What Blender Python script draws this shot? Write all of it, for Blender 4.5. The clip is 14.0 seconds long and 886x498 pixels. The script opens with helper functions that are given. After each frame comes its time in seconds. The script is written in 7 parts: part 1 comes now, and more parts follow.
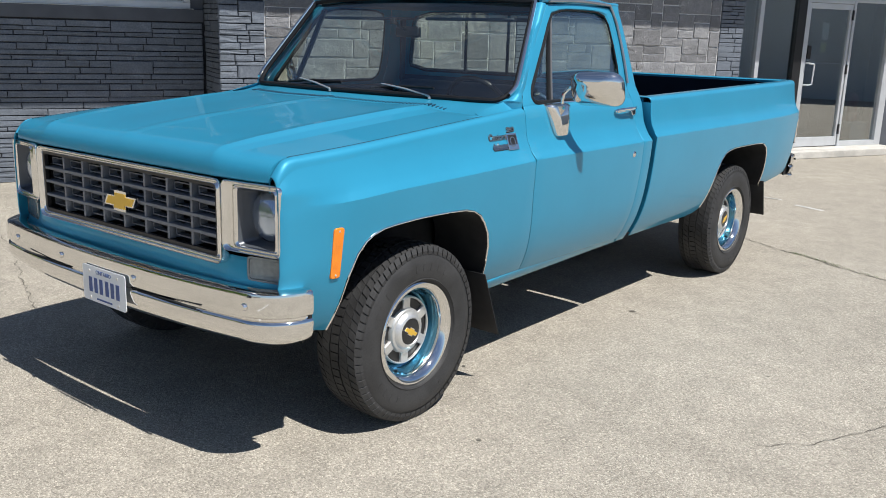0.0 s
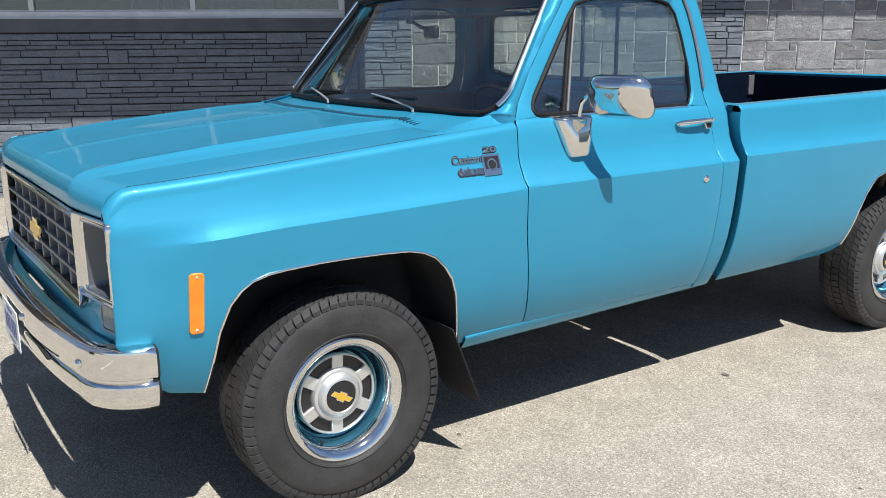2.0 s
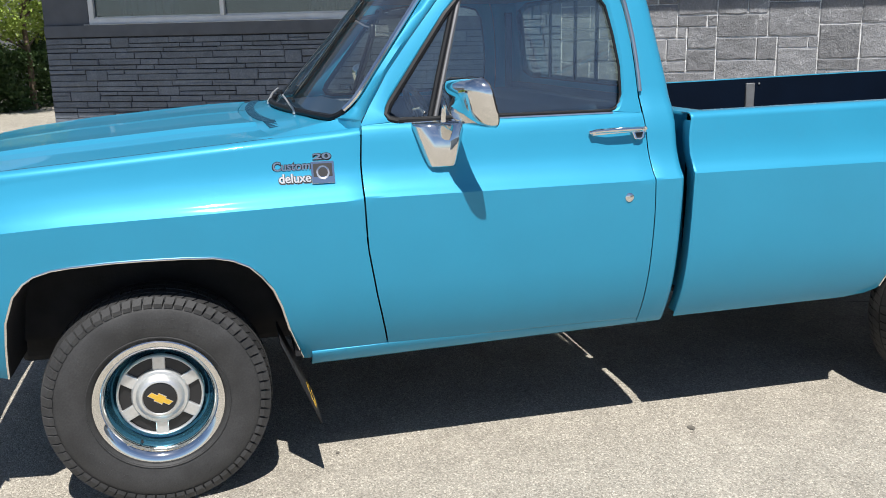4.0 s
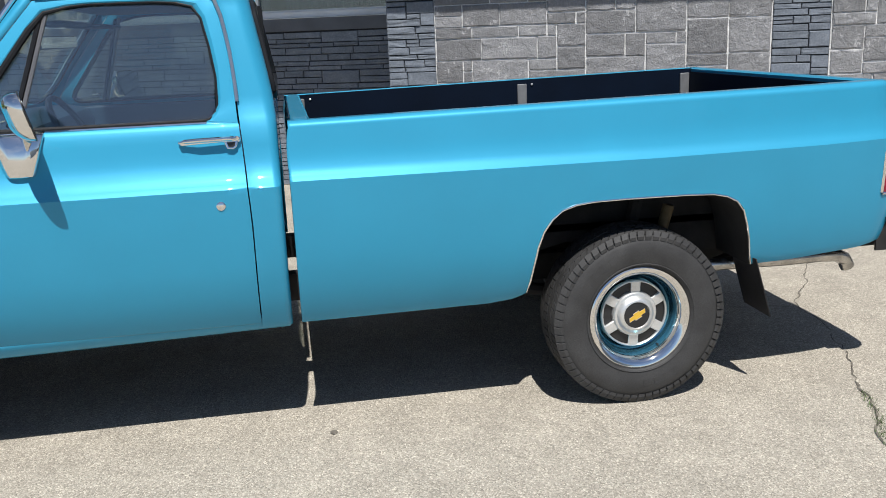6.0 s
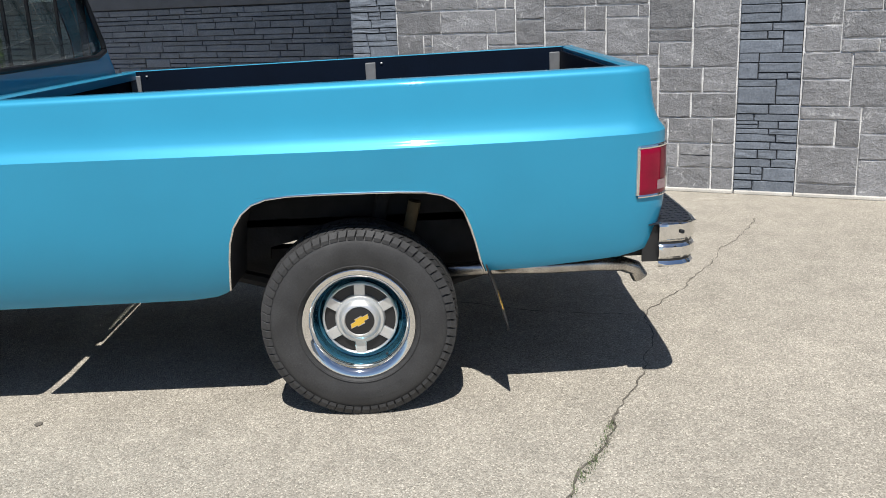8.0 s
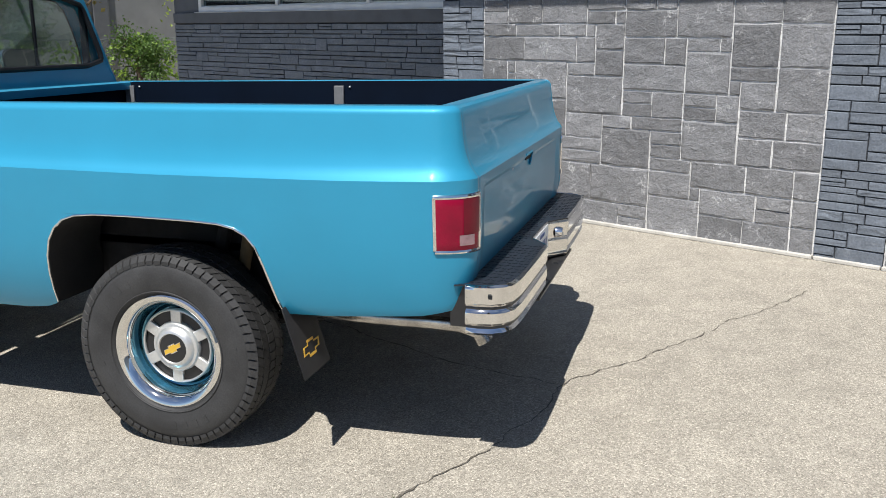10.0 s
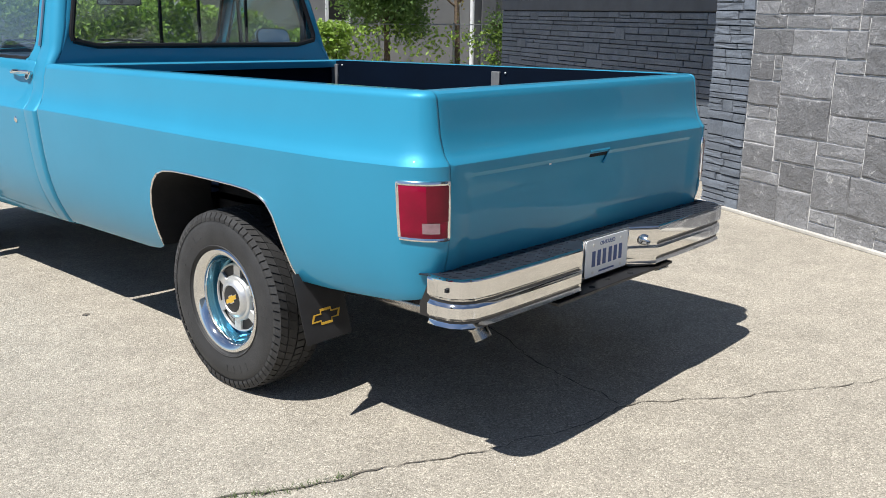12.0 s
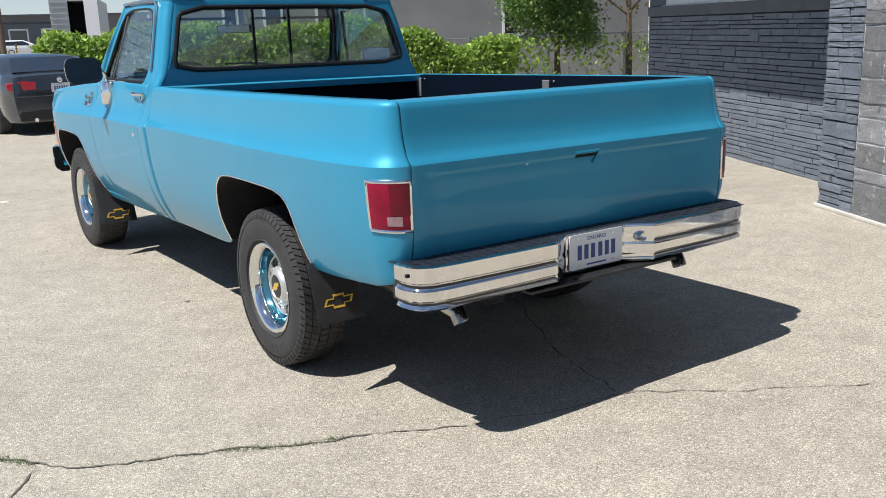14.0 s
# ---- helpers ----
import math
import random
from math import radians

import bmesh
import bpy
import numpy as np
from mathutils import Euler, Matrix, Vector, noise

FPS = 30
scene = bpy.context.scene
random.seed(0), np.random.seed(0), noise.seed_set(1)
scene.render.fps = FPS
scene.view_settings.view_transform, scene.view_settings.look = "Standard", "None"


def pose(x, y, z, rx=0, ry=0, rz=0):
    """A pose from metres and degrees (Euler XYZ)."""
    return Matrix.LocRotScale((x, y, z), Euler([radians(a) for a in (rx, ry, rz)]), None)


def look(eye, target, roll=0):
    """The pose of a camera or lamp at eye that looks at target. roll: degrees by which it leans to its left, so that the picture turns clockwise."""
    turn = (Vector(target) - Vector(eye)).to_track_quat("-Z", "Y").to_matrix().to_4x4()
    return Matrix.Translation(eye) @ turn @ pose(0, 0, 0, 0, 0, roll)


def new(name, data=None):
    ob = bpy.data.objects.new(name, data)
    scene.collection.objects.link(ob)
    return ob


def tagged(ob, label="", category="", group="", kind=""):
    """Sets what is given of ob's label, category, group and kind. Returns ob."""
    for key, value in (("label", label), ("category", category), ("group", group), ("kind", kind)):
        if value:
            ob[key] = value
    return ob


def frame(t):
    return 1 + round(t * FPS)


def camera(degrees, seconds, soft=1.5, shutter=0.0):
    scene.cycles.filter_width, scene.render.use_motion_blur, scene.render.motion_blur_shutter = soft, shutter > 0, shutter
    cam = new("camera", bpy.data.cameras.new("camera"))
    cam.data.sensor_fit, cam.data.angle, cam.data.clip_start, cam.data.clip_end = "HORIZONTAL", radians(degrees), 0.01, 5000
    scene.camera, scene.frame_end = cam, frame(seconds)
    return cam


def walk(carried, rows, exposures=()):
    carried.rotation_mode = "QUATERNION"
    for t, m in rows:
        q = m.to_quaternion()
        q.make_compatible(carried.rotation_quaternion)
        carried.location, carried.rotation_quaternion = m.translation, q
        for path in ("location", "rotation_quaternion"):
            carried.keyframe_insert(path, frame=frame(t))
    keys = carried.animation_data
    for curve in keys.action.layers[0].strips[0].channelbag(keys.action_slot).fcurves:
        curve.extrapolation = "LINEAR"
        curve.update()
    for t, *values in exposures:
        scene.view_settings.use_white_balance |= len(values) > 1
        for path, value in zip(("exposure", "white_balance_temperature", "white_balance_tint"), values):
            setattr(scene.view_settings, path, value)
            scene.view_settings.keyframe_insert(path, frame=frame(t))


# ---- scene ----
cam = camera(52.1, 14.0, soft=0.9)
PATH = [
    (0, (3.257, -2.744, 1.631), (2.044, -1.228, 1.153), 1.8),
    (0.5, (3.22, -2.41, 1.646), (1.978, -0.921, 1.155), 1.7),
    (1, (3.35, -2.055, 1.633), (1.903, -0.772, 1.123), 0.4),
    (1.5, (3.477, -1.702, 1.613), (1.973, -0.486, 1.106), 0.0),
    (2, (3.521, -1.329, 1.612), (1.906, -0.248, 1.138), -0.3),
    (2.2, (3.558, -1.2, 1.597), (1.89, -0.198, 1.137), -0.9),
    (4.3, (4.021, 0.54, 1.596), (2.117, 0.92, 1.114), -1.8),
    (4.5, (4.039, 0.719, 1.592), (2.129, 1.061, 1.106), -2.2),
    (5, (4.032, 1.15, 1.586), (2.122, 1.488, 1.097), -2.2),
    (5.5, (4.19, 1.548, 1.589), (2.279, 1.882, 1.103), -2.1),
    (6, (4.363, 1.933, 1.61), (2.449, 2.257, 1.127), -2.3),
    (6.5, (4.323, 2.348, 1.59), (2.403, 2.614, 1.098), -1.8),
    (7, (4.374, 2.792, 1.593), (2.446, 3.008, 1.108), -1.8),
    (7.5, (4.402, 3.236, 1.61), (2.472, 3.283, 1.087), -2.3),
    (8, (4.219, 3.673, 1.572), (2.291, 3.674, 1.039), -2.4),
    (8.2, (4.156, 3.824, 1.576), (2.229, 3.809, 1.043), -2.3),
    (10.3, (3.665, 5.436, 1.56), (1.866, 4.705, 1.084), -0.5),
    (10.5, (3.624, 5.573, 1.557), (1.883, 4.71, 1.082), -0.9),
    (11, (3.385, 5.848, 1.532), (1.714, 4.859, 1.053), -0.7),
    (11.5, (3.187, 6.074, 1.541), (1.574, 4.995, 1.057), -0.2),
    (12, (3.001, 6.4, 1.551), (1.559, 5.109, 1.045), 0.8),
    (12.5, (3.014, 6.668, 1.548), (1.69, 5.263, 1.025), 0.5),
    (13, (3.059, 6.906, 1.577), (1.771, 5.463, 1.069), 0.5),
    (13.5, (2.845, 7.094, 1.573), (1.639, 5.575, 1.086), -0.6),
    (14, (2.626, 7.235, 1.565), (1.518, 5.64, 1.087), -2.0),
]
walk(cam, [(t, look(eye, target, roll)) for t, eye, target, roll in PATH], exposures=[(0.0, 0.30), (1.0, 0.43), (2.0, 0.50), (4.5, 0.47), (5.0, 0.45), (5.5, 0.56), (6.0, 0.38), (6.5, 0.43), (7.0, 0.42), (7.5, 0.26), (8.0, 0.34), (10.5, 0.45), (12.0, 0.50), (13.0, 0.46), (14.0, 0.46)])

# ---------------------------------------------------------------- world, sun
world = bpy.data.worlds.new("sky")
scene.world = world
world.use_nodes = True
wn = world.node_tree.nodes
wl = world.node_tree.links
sky = wn.new("ShaderNodeTexSky")
sky.sky_type = 'NISHITA'
sky.sun_disc = False
sky.sun_elevation = radians(60.0)
sky.sun_rotation = radians(94.0)
sky.dust_density = 0.2
sky.air_density = 0.75
sky.ozone_density = 2.6
wn["Background"].inputs["Strength"].default_value = 0.080
# thin fair-weather clouds over the whole sky
cloud_co = wn.new("ShaderNodeTexCoord")
cloud_map = wn.new("ShaderNodeMapping")
cloud_map.inputs["Scale"].default_value = (1.0, 1.0, 2.6)
cloud = wn.new("ShaderNodeTexNoise")
cloud.inputs["Scale"].default_value = 2.1
cloud.inputs["Detail"].default_value = 7
cloud_amount = wn.new("ShaderNodeMapRange")
cloud_amount.interpolation_type = 'SMOOTHSTEP'
cloud_amount.inputs["From Min"].default_value = 0.44
cloud_amount.inputs["From Max"].default_value = 0.72
cloud_amount.inputs["To Max"].default_value = 0.24
cloud_mix = wn.new("ShaderNodeMix")
cloud_mix.data_type = 'RGBA'
cloud_mix.inputs[7].default_value = (7.5, 7.8, 8.2, 1)
wl.new(cloud_co.outputs["Generated"], cloud_map.inputs["Vector"])
wl.new(cloud_map.outputs[0], cloud.inputs["Vector"])
wl.new(cloud.outputs[0], cloud_amount.inputs["Value"])
wl.new(cloud_amount.outputs[0], cloud_mix.inputs[0])
# pale haze low over the horizon
haze_z = wn.new("ShaderNodeSeparateXYZ")
wl.new(cloud_co.outputs["Generated"], haze_z.inputs[0])
haze_amount = wn.new("ShaderNodeMapRange")
haze_amount.interpolation_type = 'SMOOTHSTEP'
haze_amount.inputs["From Min"].default_value = 0.09
haze_amount.inputs["From Max"].default_value = -0.02
haze_amount.inputs["To Max"].default_value = 0.72
wl.new(haze_z.outputs["Z"], haze_amount.inputs["Value"])
haze_mix = wn.new("ShaderNodeMix")
haze_mix.data_type = 'RGBA'
haze_mix.inputs[7].default_value = (5.2, 5.9, 6.6, 1)
wl.new(haze_amount.outputs[0], haze_mix.inputs[0])
wl.new(sky.outputs[0], haze_mix.inputs[6])
wl.new(haze_mix.outputs[2], cloud_mix.inputs[6])
wl.new(cloud_mix.outputs[2], wn["Background"].inputs["Color"])
SUN_FROM = Vector((0.575, -0.040, 1.0)).normalized()
sun_data = bpy.data.lights.new("sun", 'SUN')
sun_data.energy = 5.0
sun_data.angle = radians(0.53)
sun_data.color = (1.0, 0.97, 0.925)
sun = new("sun", sun_data)
sun.matrix_world = look(SUN_FROM * 40, (0, 0, 0))


# ---------------------------------------------------------------- materials
def material(name, base, rough=0.6, metal=0.0, dark=0.75, light=1.2, scale=6.0, fine=0.0, fine_scale=120.0,
             bump=0.0, bump_scale=90.0, coat=0.0, per_piece=0.0, rough_var=0.0, spec=0.5, coat_ior=1.5):
    """Principled surface with colour varied at a coarse and a fine scale, and a fine relief."""
    m = bpy.data.materials.new(name)
    m.use_nodes = True
    nt, ln = m.node_tree.nodes, m.node_tree.links
    b = nt["Principled BSDF"]
    b.inputs["Roughness"].default_value = rough
    b.inputs["Metallic"].default_value = metal
    b.inputs["Specular IOR Level"].default_value = spec
    b.inputs["Coat Weight"].default_value = coat
    b.inputs["Coat Roughness"].default_value = 0.03
    b.inputs["Coat IOR"].default_value = coat_ior
    co = nt.new("ShaderNodeTexCoord")
    n1 = nt.new("ShaderNodeTexNoise")
    n1.inputs["Scale"].default_value = scale
    n1.inputs["Detail"].default_value = 6
    ln.new(co.outputs["Object"], n1.inputs["Vector"])
    ramp = nt.new("ShaderNodeMapRange")
    ramp.inputs["From Min"].default_value = 0.3
    ramp.inputs["From Max"].default_value = 0.7
    ramp.inputs["To Min"].default_value = dark
    ramp.inputs["To Max"].default_value = light
    ln.new(n1.outputs[0], ramp.inputs["Value"])
    value = ramp.outputs[0]
    if fine:
        n2 = nt.new("ShaderNodeTexNoise")
        n2.inputs["Scale"].default_value = fine_scale
        n2.inputs["Detail"].default_value = 3
        ln.new(co.outputs["Object"], n2.inputs["Vector"])
        r2 = nt.new("ShaderNodeMapRange")
        r2.inputs["From Min"].default_value = 0.3
        r2.inputs["From Max"].default_value = 0.7
        r2.inputs["To Min"].default_value = 1 - fine
        r2.inputs["To Max"].default_value = 1 + fine
        ln.new(n2.outputs[0], r2.inputs["Value"])
        mul = nt.new("ShaderNodeMath")
        mul.operation = 'MULTIPLY'
        ln.new(value, mul.inputs[0])
        ln.new(r2.outputs[0], mul.inputs[1])
        value = mul.outputs[0]
    if per_piece:
        info = nt.new("ShaderNodeObjectInfo")
        r3 = nt.new("ShaderNodeMapRange")
        r3.inputs["To Min"].default_value = 1 - per_piece
        r3.inputs["To Max"].default_value = 1 + per_piece
        ln.new(info.outputs["Random"], r3.inputs["Value"])
        geo = nt.new("ShaderNodeNewGeometry")
        r4 = nt.new("ShaderNodeMapRange")
        r4.inputs["To Min"].default_value = 1 - per_piece
        r4.inputs["To Max"].default_value = 1 + per_piece
        ln.new(geo.outputs["Random Per Island"], r4.inputs["Value"])
        m3 = nt.new("ShaderNodeMath")
        m3.operation = 'MULTIPLY'
        ln.new(value, m3.inputs[0])
        ln.new(r3.outputs[0], m3.inputs[1])
        m4 = nt.new("ShaderNodeMath")
        m4.operation = 'MULTIPLY'
        ln.new(m3.outputs[0], m4.inputs[0])
        ln.new(r4.outputs[0], m4.inputs[1])
        value = m4.outputs[0]
    mix = nt.new("ShaderNodeVectorMath")
    mix.operation = 'SCALE'
    mix.inputs[0].default_value = base
    ln.new(value, mix.inputs["Scale"])
    ln.new(mix.outputs[0], b.inputs["Base Color"])
    if rough_var:
        rr = nt.new("ShaderNodeMapRange")
        rr.inputs["To Min"].default_value = max(0.0, rough - rough_var)
        rr.inputs["To Max"].default_value = min(1.0, rough + rough_var)
        ln.new(n1.outputs[0], rr.inputs["Value"])
        ln.new(rr.outputs[0], b.inputs["Roughness"])
    if bump:
        n3 = nt.new("ShaderNodeTexNoise")
        n3.inputs["Scale"].default_value = bump_scale
        n3.inputs["Detail"].default_value = 5
        ln.new(co.outputs["Object"], n3.inputs["Vector"])
        bp = nt.new("ShaderNodeBump")
        bp.inputs["Strength"].default_value = 1.0
        bp.inputs["Distance"].default_value = bump
        ln.new(n3.outputs[0], bp.inputs["Height"])
        ln.new(bp.outputs[0], b.inputs["Normal"])
    return m


def glass(name, tint=(0.8, 0.9, 0.88), rough=0.0, gloss=0.03):
    """Thin tinted window glass: clear straight through, with the gloss of its surface."""
    m = bpy.data.materials.new(name)
    m.use_nodes = True
    nt, ln = m.node_tree.nodes, m.node_tree.links
    nt.remove(nt["Principled BSDF"])
    tr = nt.new("ShaderNodeBsdfTransparent")
    tr.inputs[0].default_value = (*tint, 1)
    gl = nt.new("ShaderNodeBsdfGlossy")
    gl.inputs["Roughness"].default_value = rough
    fr = nt.new("ShaderNodeLayerWeight")
    fr.inputs[0].default_value = 0.5
    pw = nt.new("ShaderNodeMath")
    pw.operation = 'POWER'
    pw.inputs[1].default_value = 5.0
    ln.new(fr.outputs["Facing"], pw.inputs[0])
    fa = nt.new("ShaderNodeMapRange")
    fa.inputs["To Min"].default_value = gloss
    fa.inputs["To Max"].default_value = 1.0
    ln.new(pw.outputs[0], fa.inputs["Value"])
    mx = nt.new("ShaderNodeMixShader")
    ln.new(fa.outputs[0], mx.inputs[0])
    ln.new(tr.outputs[0], mx.inputs[1])
    ln.new(gl.outputs[0], mx.inputs[2])
    ln.new(mx.outputs[0], nt["Material Output"].inputs[0])
    return m


PAINT = material("blue_enamel", (0.026, 0.262, 0.424), rough=0.46, metal=0.17, dark=0.97, light=1.03, scale=3, coat=0.68, spec=0.2, coat_ior=1.42, bump=0.00025, bump_scale=24)
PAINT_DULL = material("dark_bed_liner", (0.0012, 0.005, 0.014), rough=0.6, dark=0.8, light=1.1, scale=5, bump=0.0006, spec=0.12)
CHROME = material("chrome", (0.78, 0.77, 0.75), rough=0.06, metal=1.0, dark=0.97, light=1.02, rough_var=0.03)
STEEL = material("brushed_metal", (0.66, 0.66, 0.65), rough=0.38, metal=0.75, dark=0.9, light=1.08, fine=0.05)
EXHAUST = material("exhaust_steel", (0.56, 0.54, 0.51), rough=0.27, metal=1.0, dark=0.6, light=1.1, scale=14, fine=0.1)
RUBBER = material("tyre_rubber", (0.024, 0.024, 0.0245), rough=0.66, dark=0.75, light=1.5, scale=9, fine=0.2, fine_scale=160, bump=0.0006, bump_scale=260)
TRIM_RUBBER = material("black_rubber", (0.010, 0.011, 0.013), rough=0.5, dark=0.8, light=1.2, scale=20, spec=0.2)
UNDER = material("undercoat_black", (0.012, 0.012, 0.013), rough=0.85, dark=0.6, light=1.4, scale=12, bump=0.001)
FLAP = material("mud_flap_rubber", (0.016, 0.016, 0.018), rough=0.6, dark=0.7, light=1.4, scale=12)
GRILLE_GREY = material("grille_silver_plastic", (0.17, 0.18, 0.20), rough=0.45, dark=0.9, light=1.1, scale=30)
GRILLE_DARK = material("grille_shade_dark", (0.012, 0.014, 0.017), rough=0.5, dark=0.8, light=1.2)
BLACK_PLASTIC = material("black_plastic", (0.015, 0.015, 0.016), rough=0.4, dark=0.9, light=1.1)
GOLD = material("gold_emblem", (0.72, 0.45, 0.06), rough=0.3, metal=0.35, dark=0.95, light=1.05)
AMBER = material("amber_lens", (0.85, 0.23, 0.01), rough=0.25, dark=0.9, light=1.1, scale=25, coat=0.6, bump=0.001, bump_scale=150)
RED_LENS = material("red_lens", (0.215, 0.001, 0.022), rough=0.3, dark=0.75, light=1.2, scale=9, coat=0.35, spec=0.15, bump=0.0008, bump_scale=180)
SHADED_RED = material("shaded_red_lens", (0.125, 0.001, 0.012), rough=0.28, spec=0.2, dark=0.7, light=1.2, scale=9, coat=0.3)
CLEAR_LENS = material("clear_lens", (0.30, 0.18, 0.20), rough=0.18, dark=0.8, light=1.1, scale=40, coat=0.6, bump=0.0015, bump_scale=120)
SMOKE_LENS = material("smoked_lens", (0.16, 0.19, 0.20), rough=0.15, dark=0.8, light=1.1, scale=40, coat=0.8, bump=0.001, bump_scale=120)
LAMP_GLASS = material("headlamp_glass", (0.46, 0.54, 0.66), rough=0.08, metal=0.8, dark=0.75, light=1.15, scale=18, coat=1.0, bump=0.002, bump_scale=60)
INTERIOR = material("navy_vinyl", (0.012, 0.032, 0.062), rough=0.5, dark=0.8, light=1.2, scale=9, bump=0.0005)
HEADLINER = material("headliner", (0.045, 0.06, 0.08), rough=0.8, dark=0.9, light=1.1)
CAB_GLASS = glass("window_glass", (0.935, 0.985, 0.955), gloss=0.155)
PLATE_WHITE = material("plate_white", (0.72, 0.75, 0.78), rough=0.4, dark=0.97, light=1.02)
PLATE_BLUE = material("plate_blue", (0.02, 0.06, 0.22), rough=0.4, dark=0.95, light=1.05)
TREAD = material("black_tread_plate", (0.016, 0.020, 0.028), rough=0.4, metal=0.0, dark=0.7, light=1.3, scale=20)
# near-black for strips, plates and discs that stand in for shade in gaps
SHADOW_GAP = material("gap_shade_black", (0.004, 0.006, 0.008), rough=0.9, dark=0.9, light=1.1)


# ---------------------------------------------------------------- building helpers
def lerp(a, b, t):
    return a + (b - a) * t


def table(x, xs, ys):
    return float(np.interp(x, xs, ys))


def put(name, bm, mat, parent=None, label="", smooth=True, solid=0.0, bevel=0.0, angle=35, mats=(), offset=-1.0):
    """Links a bmesh as one mesh object, under a parent where there is one."""
    me = bpy.data.meshes.new(name)
    bmesh.ops.recalc_face_normals(bm, faces=bm.faces[:]) if not solid else None
    bm.to_mesh(me)
    bm.free()
    me.materials.append(mat)
    for extra in mats:
        me.materials.append(extra)
    if smooth:
        for f in me.polygons:
            f.use_smooth = True
        me.set_sharp_from_angle(angle=radians(angle))
    ob = new(name, me)
    if parent is not None:
        ob.parent = parent
    if label:
        ob["label"] = label
    if solid:
        s = ob.modifiers.new("thickness", 'SOLIDIFY')
        s.thickness = solid
        s.offset = offset
        w = ob.modifiers.new("even", "WEIGHTED_NORMAL")
        w.keep_sharp = True
        w.weight = 70
        s.use_even_offset = False
    if bevel:
        v = ob.modifiers.new("edges", 'BEVEL')
        v.width = bevel
        v.segments = 2
        v.limit_method = 'ANGLE'
        v.angle_limit = radians(40)
    return ob


def part(name, bm, mat, parent, label="", **kw):
    return put(name, bm, mat, parent, label, **kw)


def thing(name, label, category, at=(0, 0, 0), turn=0.0, group="", kind=""):
    ob = new(name)
    ob.empty_display_size = 0.2
    ob.matrix_world = pose(*at, 0, 0, turn)
    return tagged(ob, label, category, group, kind)


def sheet(rows, close=False, flip=False):
    """A grid of quads from rows of points."""
    bm = bmesh.new()
    vs = [[bm.verts.new(p) for p in r] for r in rows]
    for a, b in zip(vs, vs[1:]):
        n = len(a)
        for i in range(n if close else n - 1):
            j = (i + 1) % n
            q = (a[i], a[j], b[j], b[i])
            bm.faces.new(q[::-1] if flip else q)
    return bm


def box(bm, lo, hi, m=None):
    """Adds a box between two corners."""
    c = [(lo[0], lo[1], lo[2]), (hi[0], lo[1], lo[2]), (hi[0], hi[1], lo[2]), (lo[0], hi[1], lo[2]),
         (lo[0], lo[1], hi[2]), (hi[0], lo[1], hi[2]), (hi[0], hi[1], hi[2]), (lo[0], hi[1], hi[2])]
    v = [bm.verts.new(m @ Vector(p) if m else p) for p in c]
    for f in ((0, 3, 2, 1), (4, 5, 6, 7), (0, 1, 5, 4), (1, 2, 6, 5), (2, 3, 7, 6), (3, 0, 4, 7)):
        bm.faces.new([v[i] for i in f])
    return bm


def boxes(*pairs, m=None):
    bm = bmesh.new()
    for lo, hi in pairs:
        box(bm, lo, hi, m)
    return bm


def lathe(profile, axis="x", steps=48, centre=(0, 0, 0)):
    """Turns a profile of (along, radius) round an axis through centre."""
    rows = []
    for a, r in profile:
        row = []
        for i in range(steps):
            w = 2 * math.pi * i / steps
            c, s = r * math.cos(w), r * math.sin(w)
            p = (a, c, s) if axis == "x" else ((c, a, s) if axis == "y" else (c, s, a))
            row.append((p[0] + centre[0], p[1] + centre[1], p[2] + centre[2]))
        rows.append(row)
    return sheet(rows, close=True)


def tube(points, radius, steps=10, caps=True):
    """A round bar along points; radius is one number or one for each point."""
    pts = [Vector(p) for p in points]
    rs = radius if isinstance(radius, (list, tuple)) else [radius] * len(pts)
    rows = []
    side = None
    for i, p in enumerate(pts):
        d = (pts[min(i + 1, len(pts) - 1)] - pts[max(i - 1, 0)]).normalized()
        if side is None:
            side = d.orthogonal().normalized()
        side = (side - d * side.dot(d)).normalized()
        up = d.cross(side)
        rows.append([p + rs[i] * (math.cos(2 * math.pi * k / steps) * side + math.sin(2 * math.pi * k / steps) * up) for k in range(steps)])
    bm = sheet(rows, close=True)
    if caps:
        bm.verts.ensure_lookup_table()
        n = len(pts)
        bm.faces.new([bm.verts[i] for i in range(steps)][::-1])
        bm.faces.new([bm.verts[(n - 1) * steps + i] for i in range(steps)])
    return bm


def prism(outline, depth, place):
    """A flat outline of (a, b) pushed to a depth; place(a, b, d) gives the point."""
    bm = bmesh.new()
    lo = [bm.verts.new(place(a, b, 0)) for a, b in outline]
    hi = [bm.verts.new(place(a, b, depth)) for a, b in outline]
    n = len(outline)
    bm.faces.new(hi)
    bm.faces.new(lo[::-1])
    for i in range(n):
        j = (i + 1) % n
        bm.faces.new((lo[i], lo[j], hi[j], hi[i]))
    return bm


def rounded(w, h, r, n=5):
    """Outline of a rectangle w by h round the origin, with round corners."""
    pts = []
    for cx, cy, a0 in ((w / 2 - r, h / 2 - r, 0), (-w / 2 + r, h / 2 - r, 90), (-w / 2 + r, -h / 2 + r, 180), (w / 2 - r, -h / 2 + r, 270)):
        for i in range(n + 1):
            a = radians(a0 + 90 * i / n)
            pts.append((cx + r * math.cos(a), cy + r * math.sin(a)))
    return pts


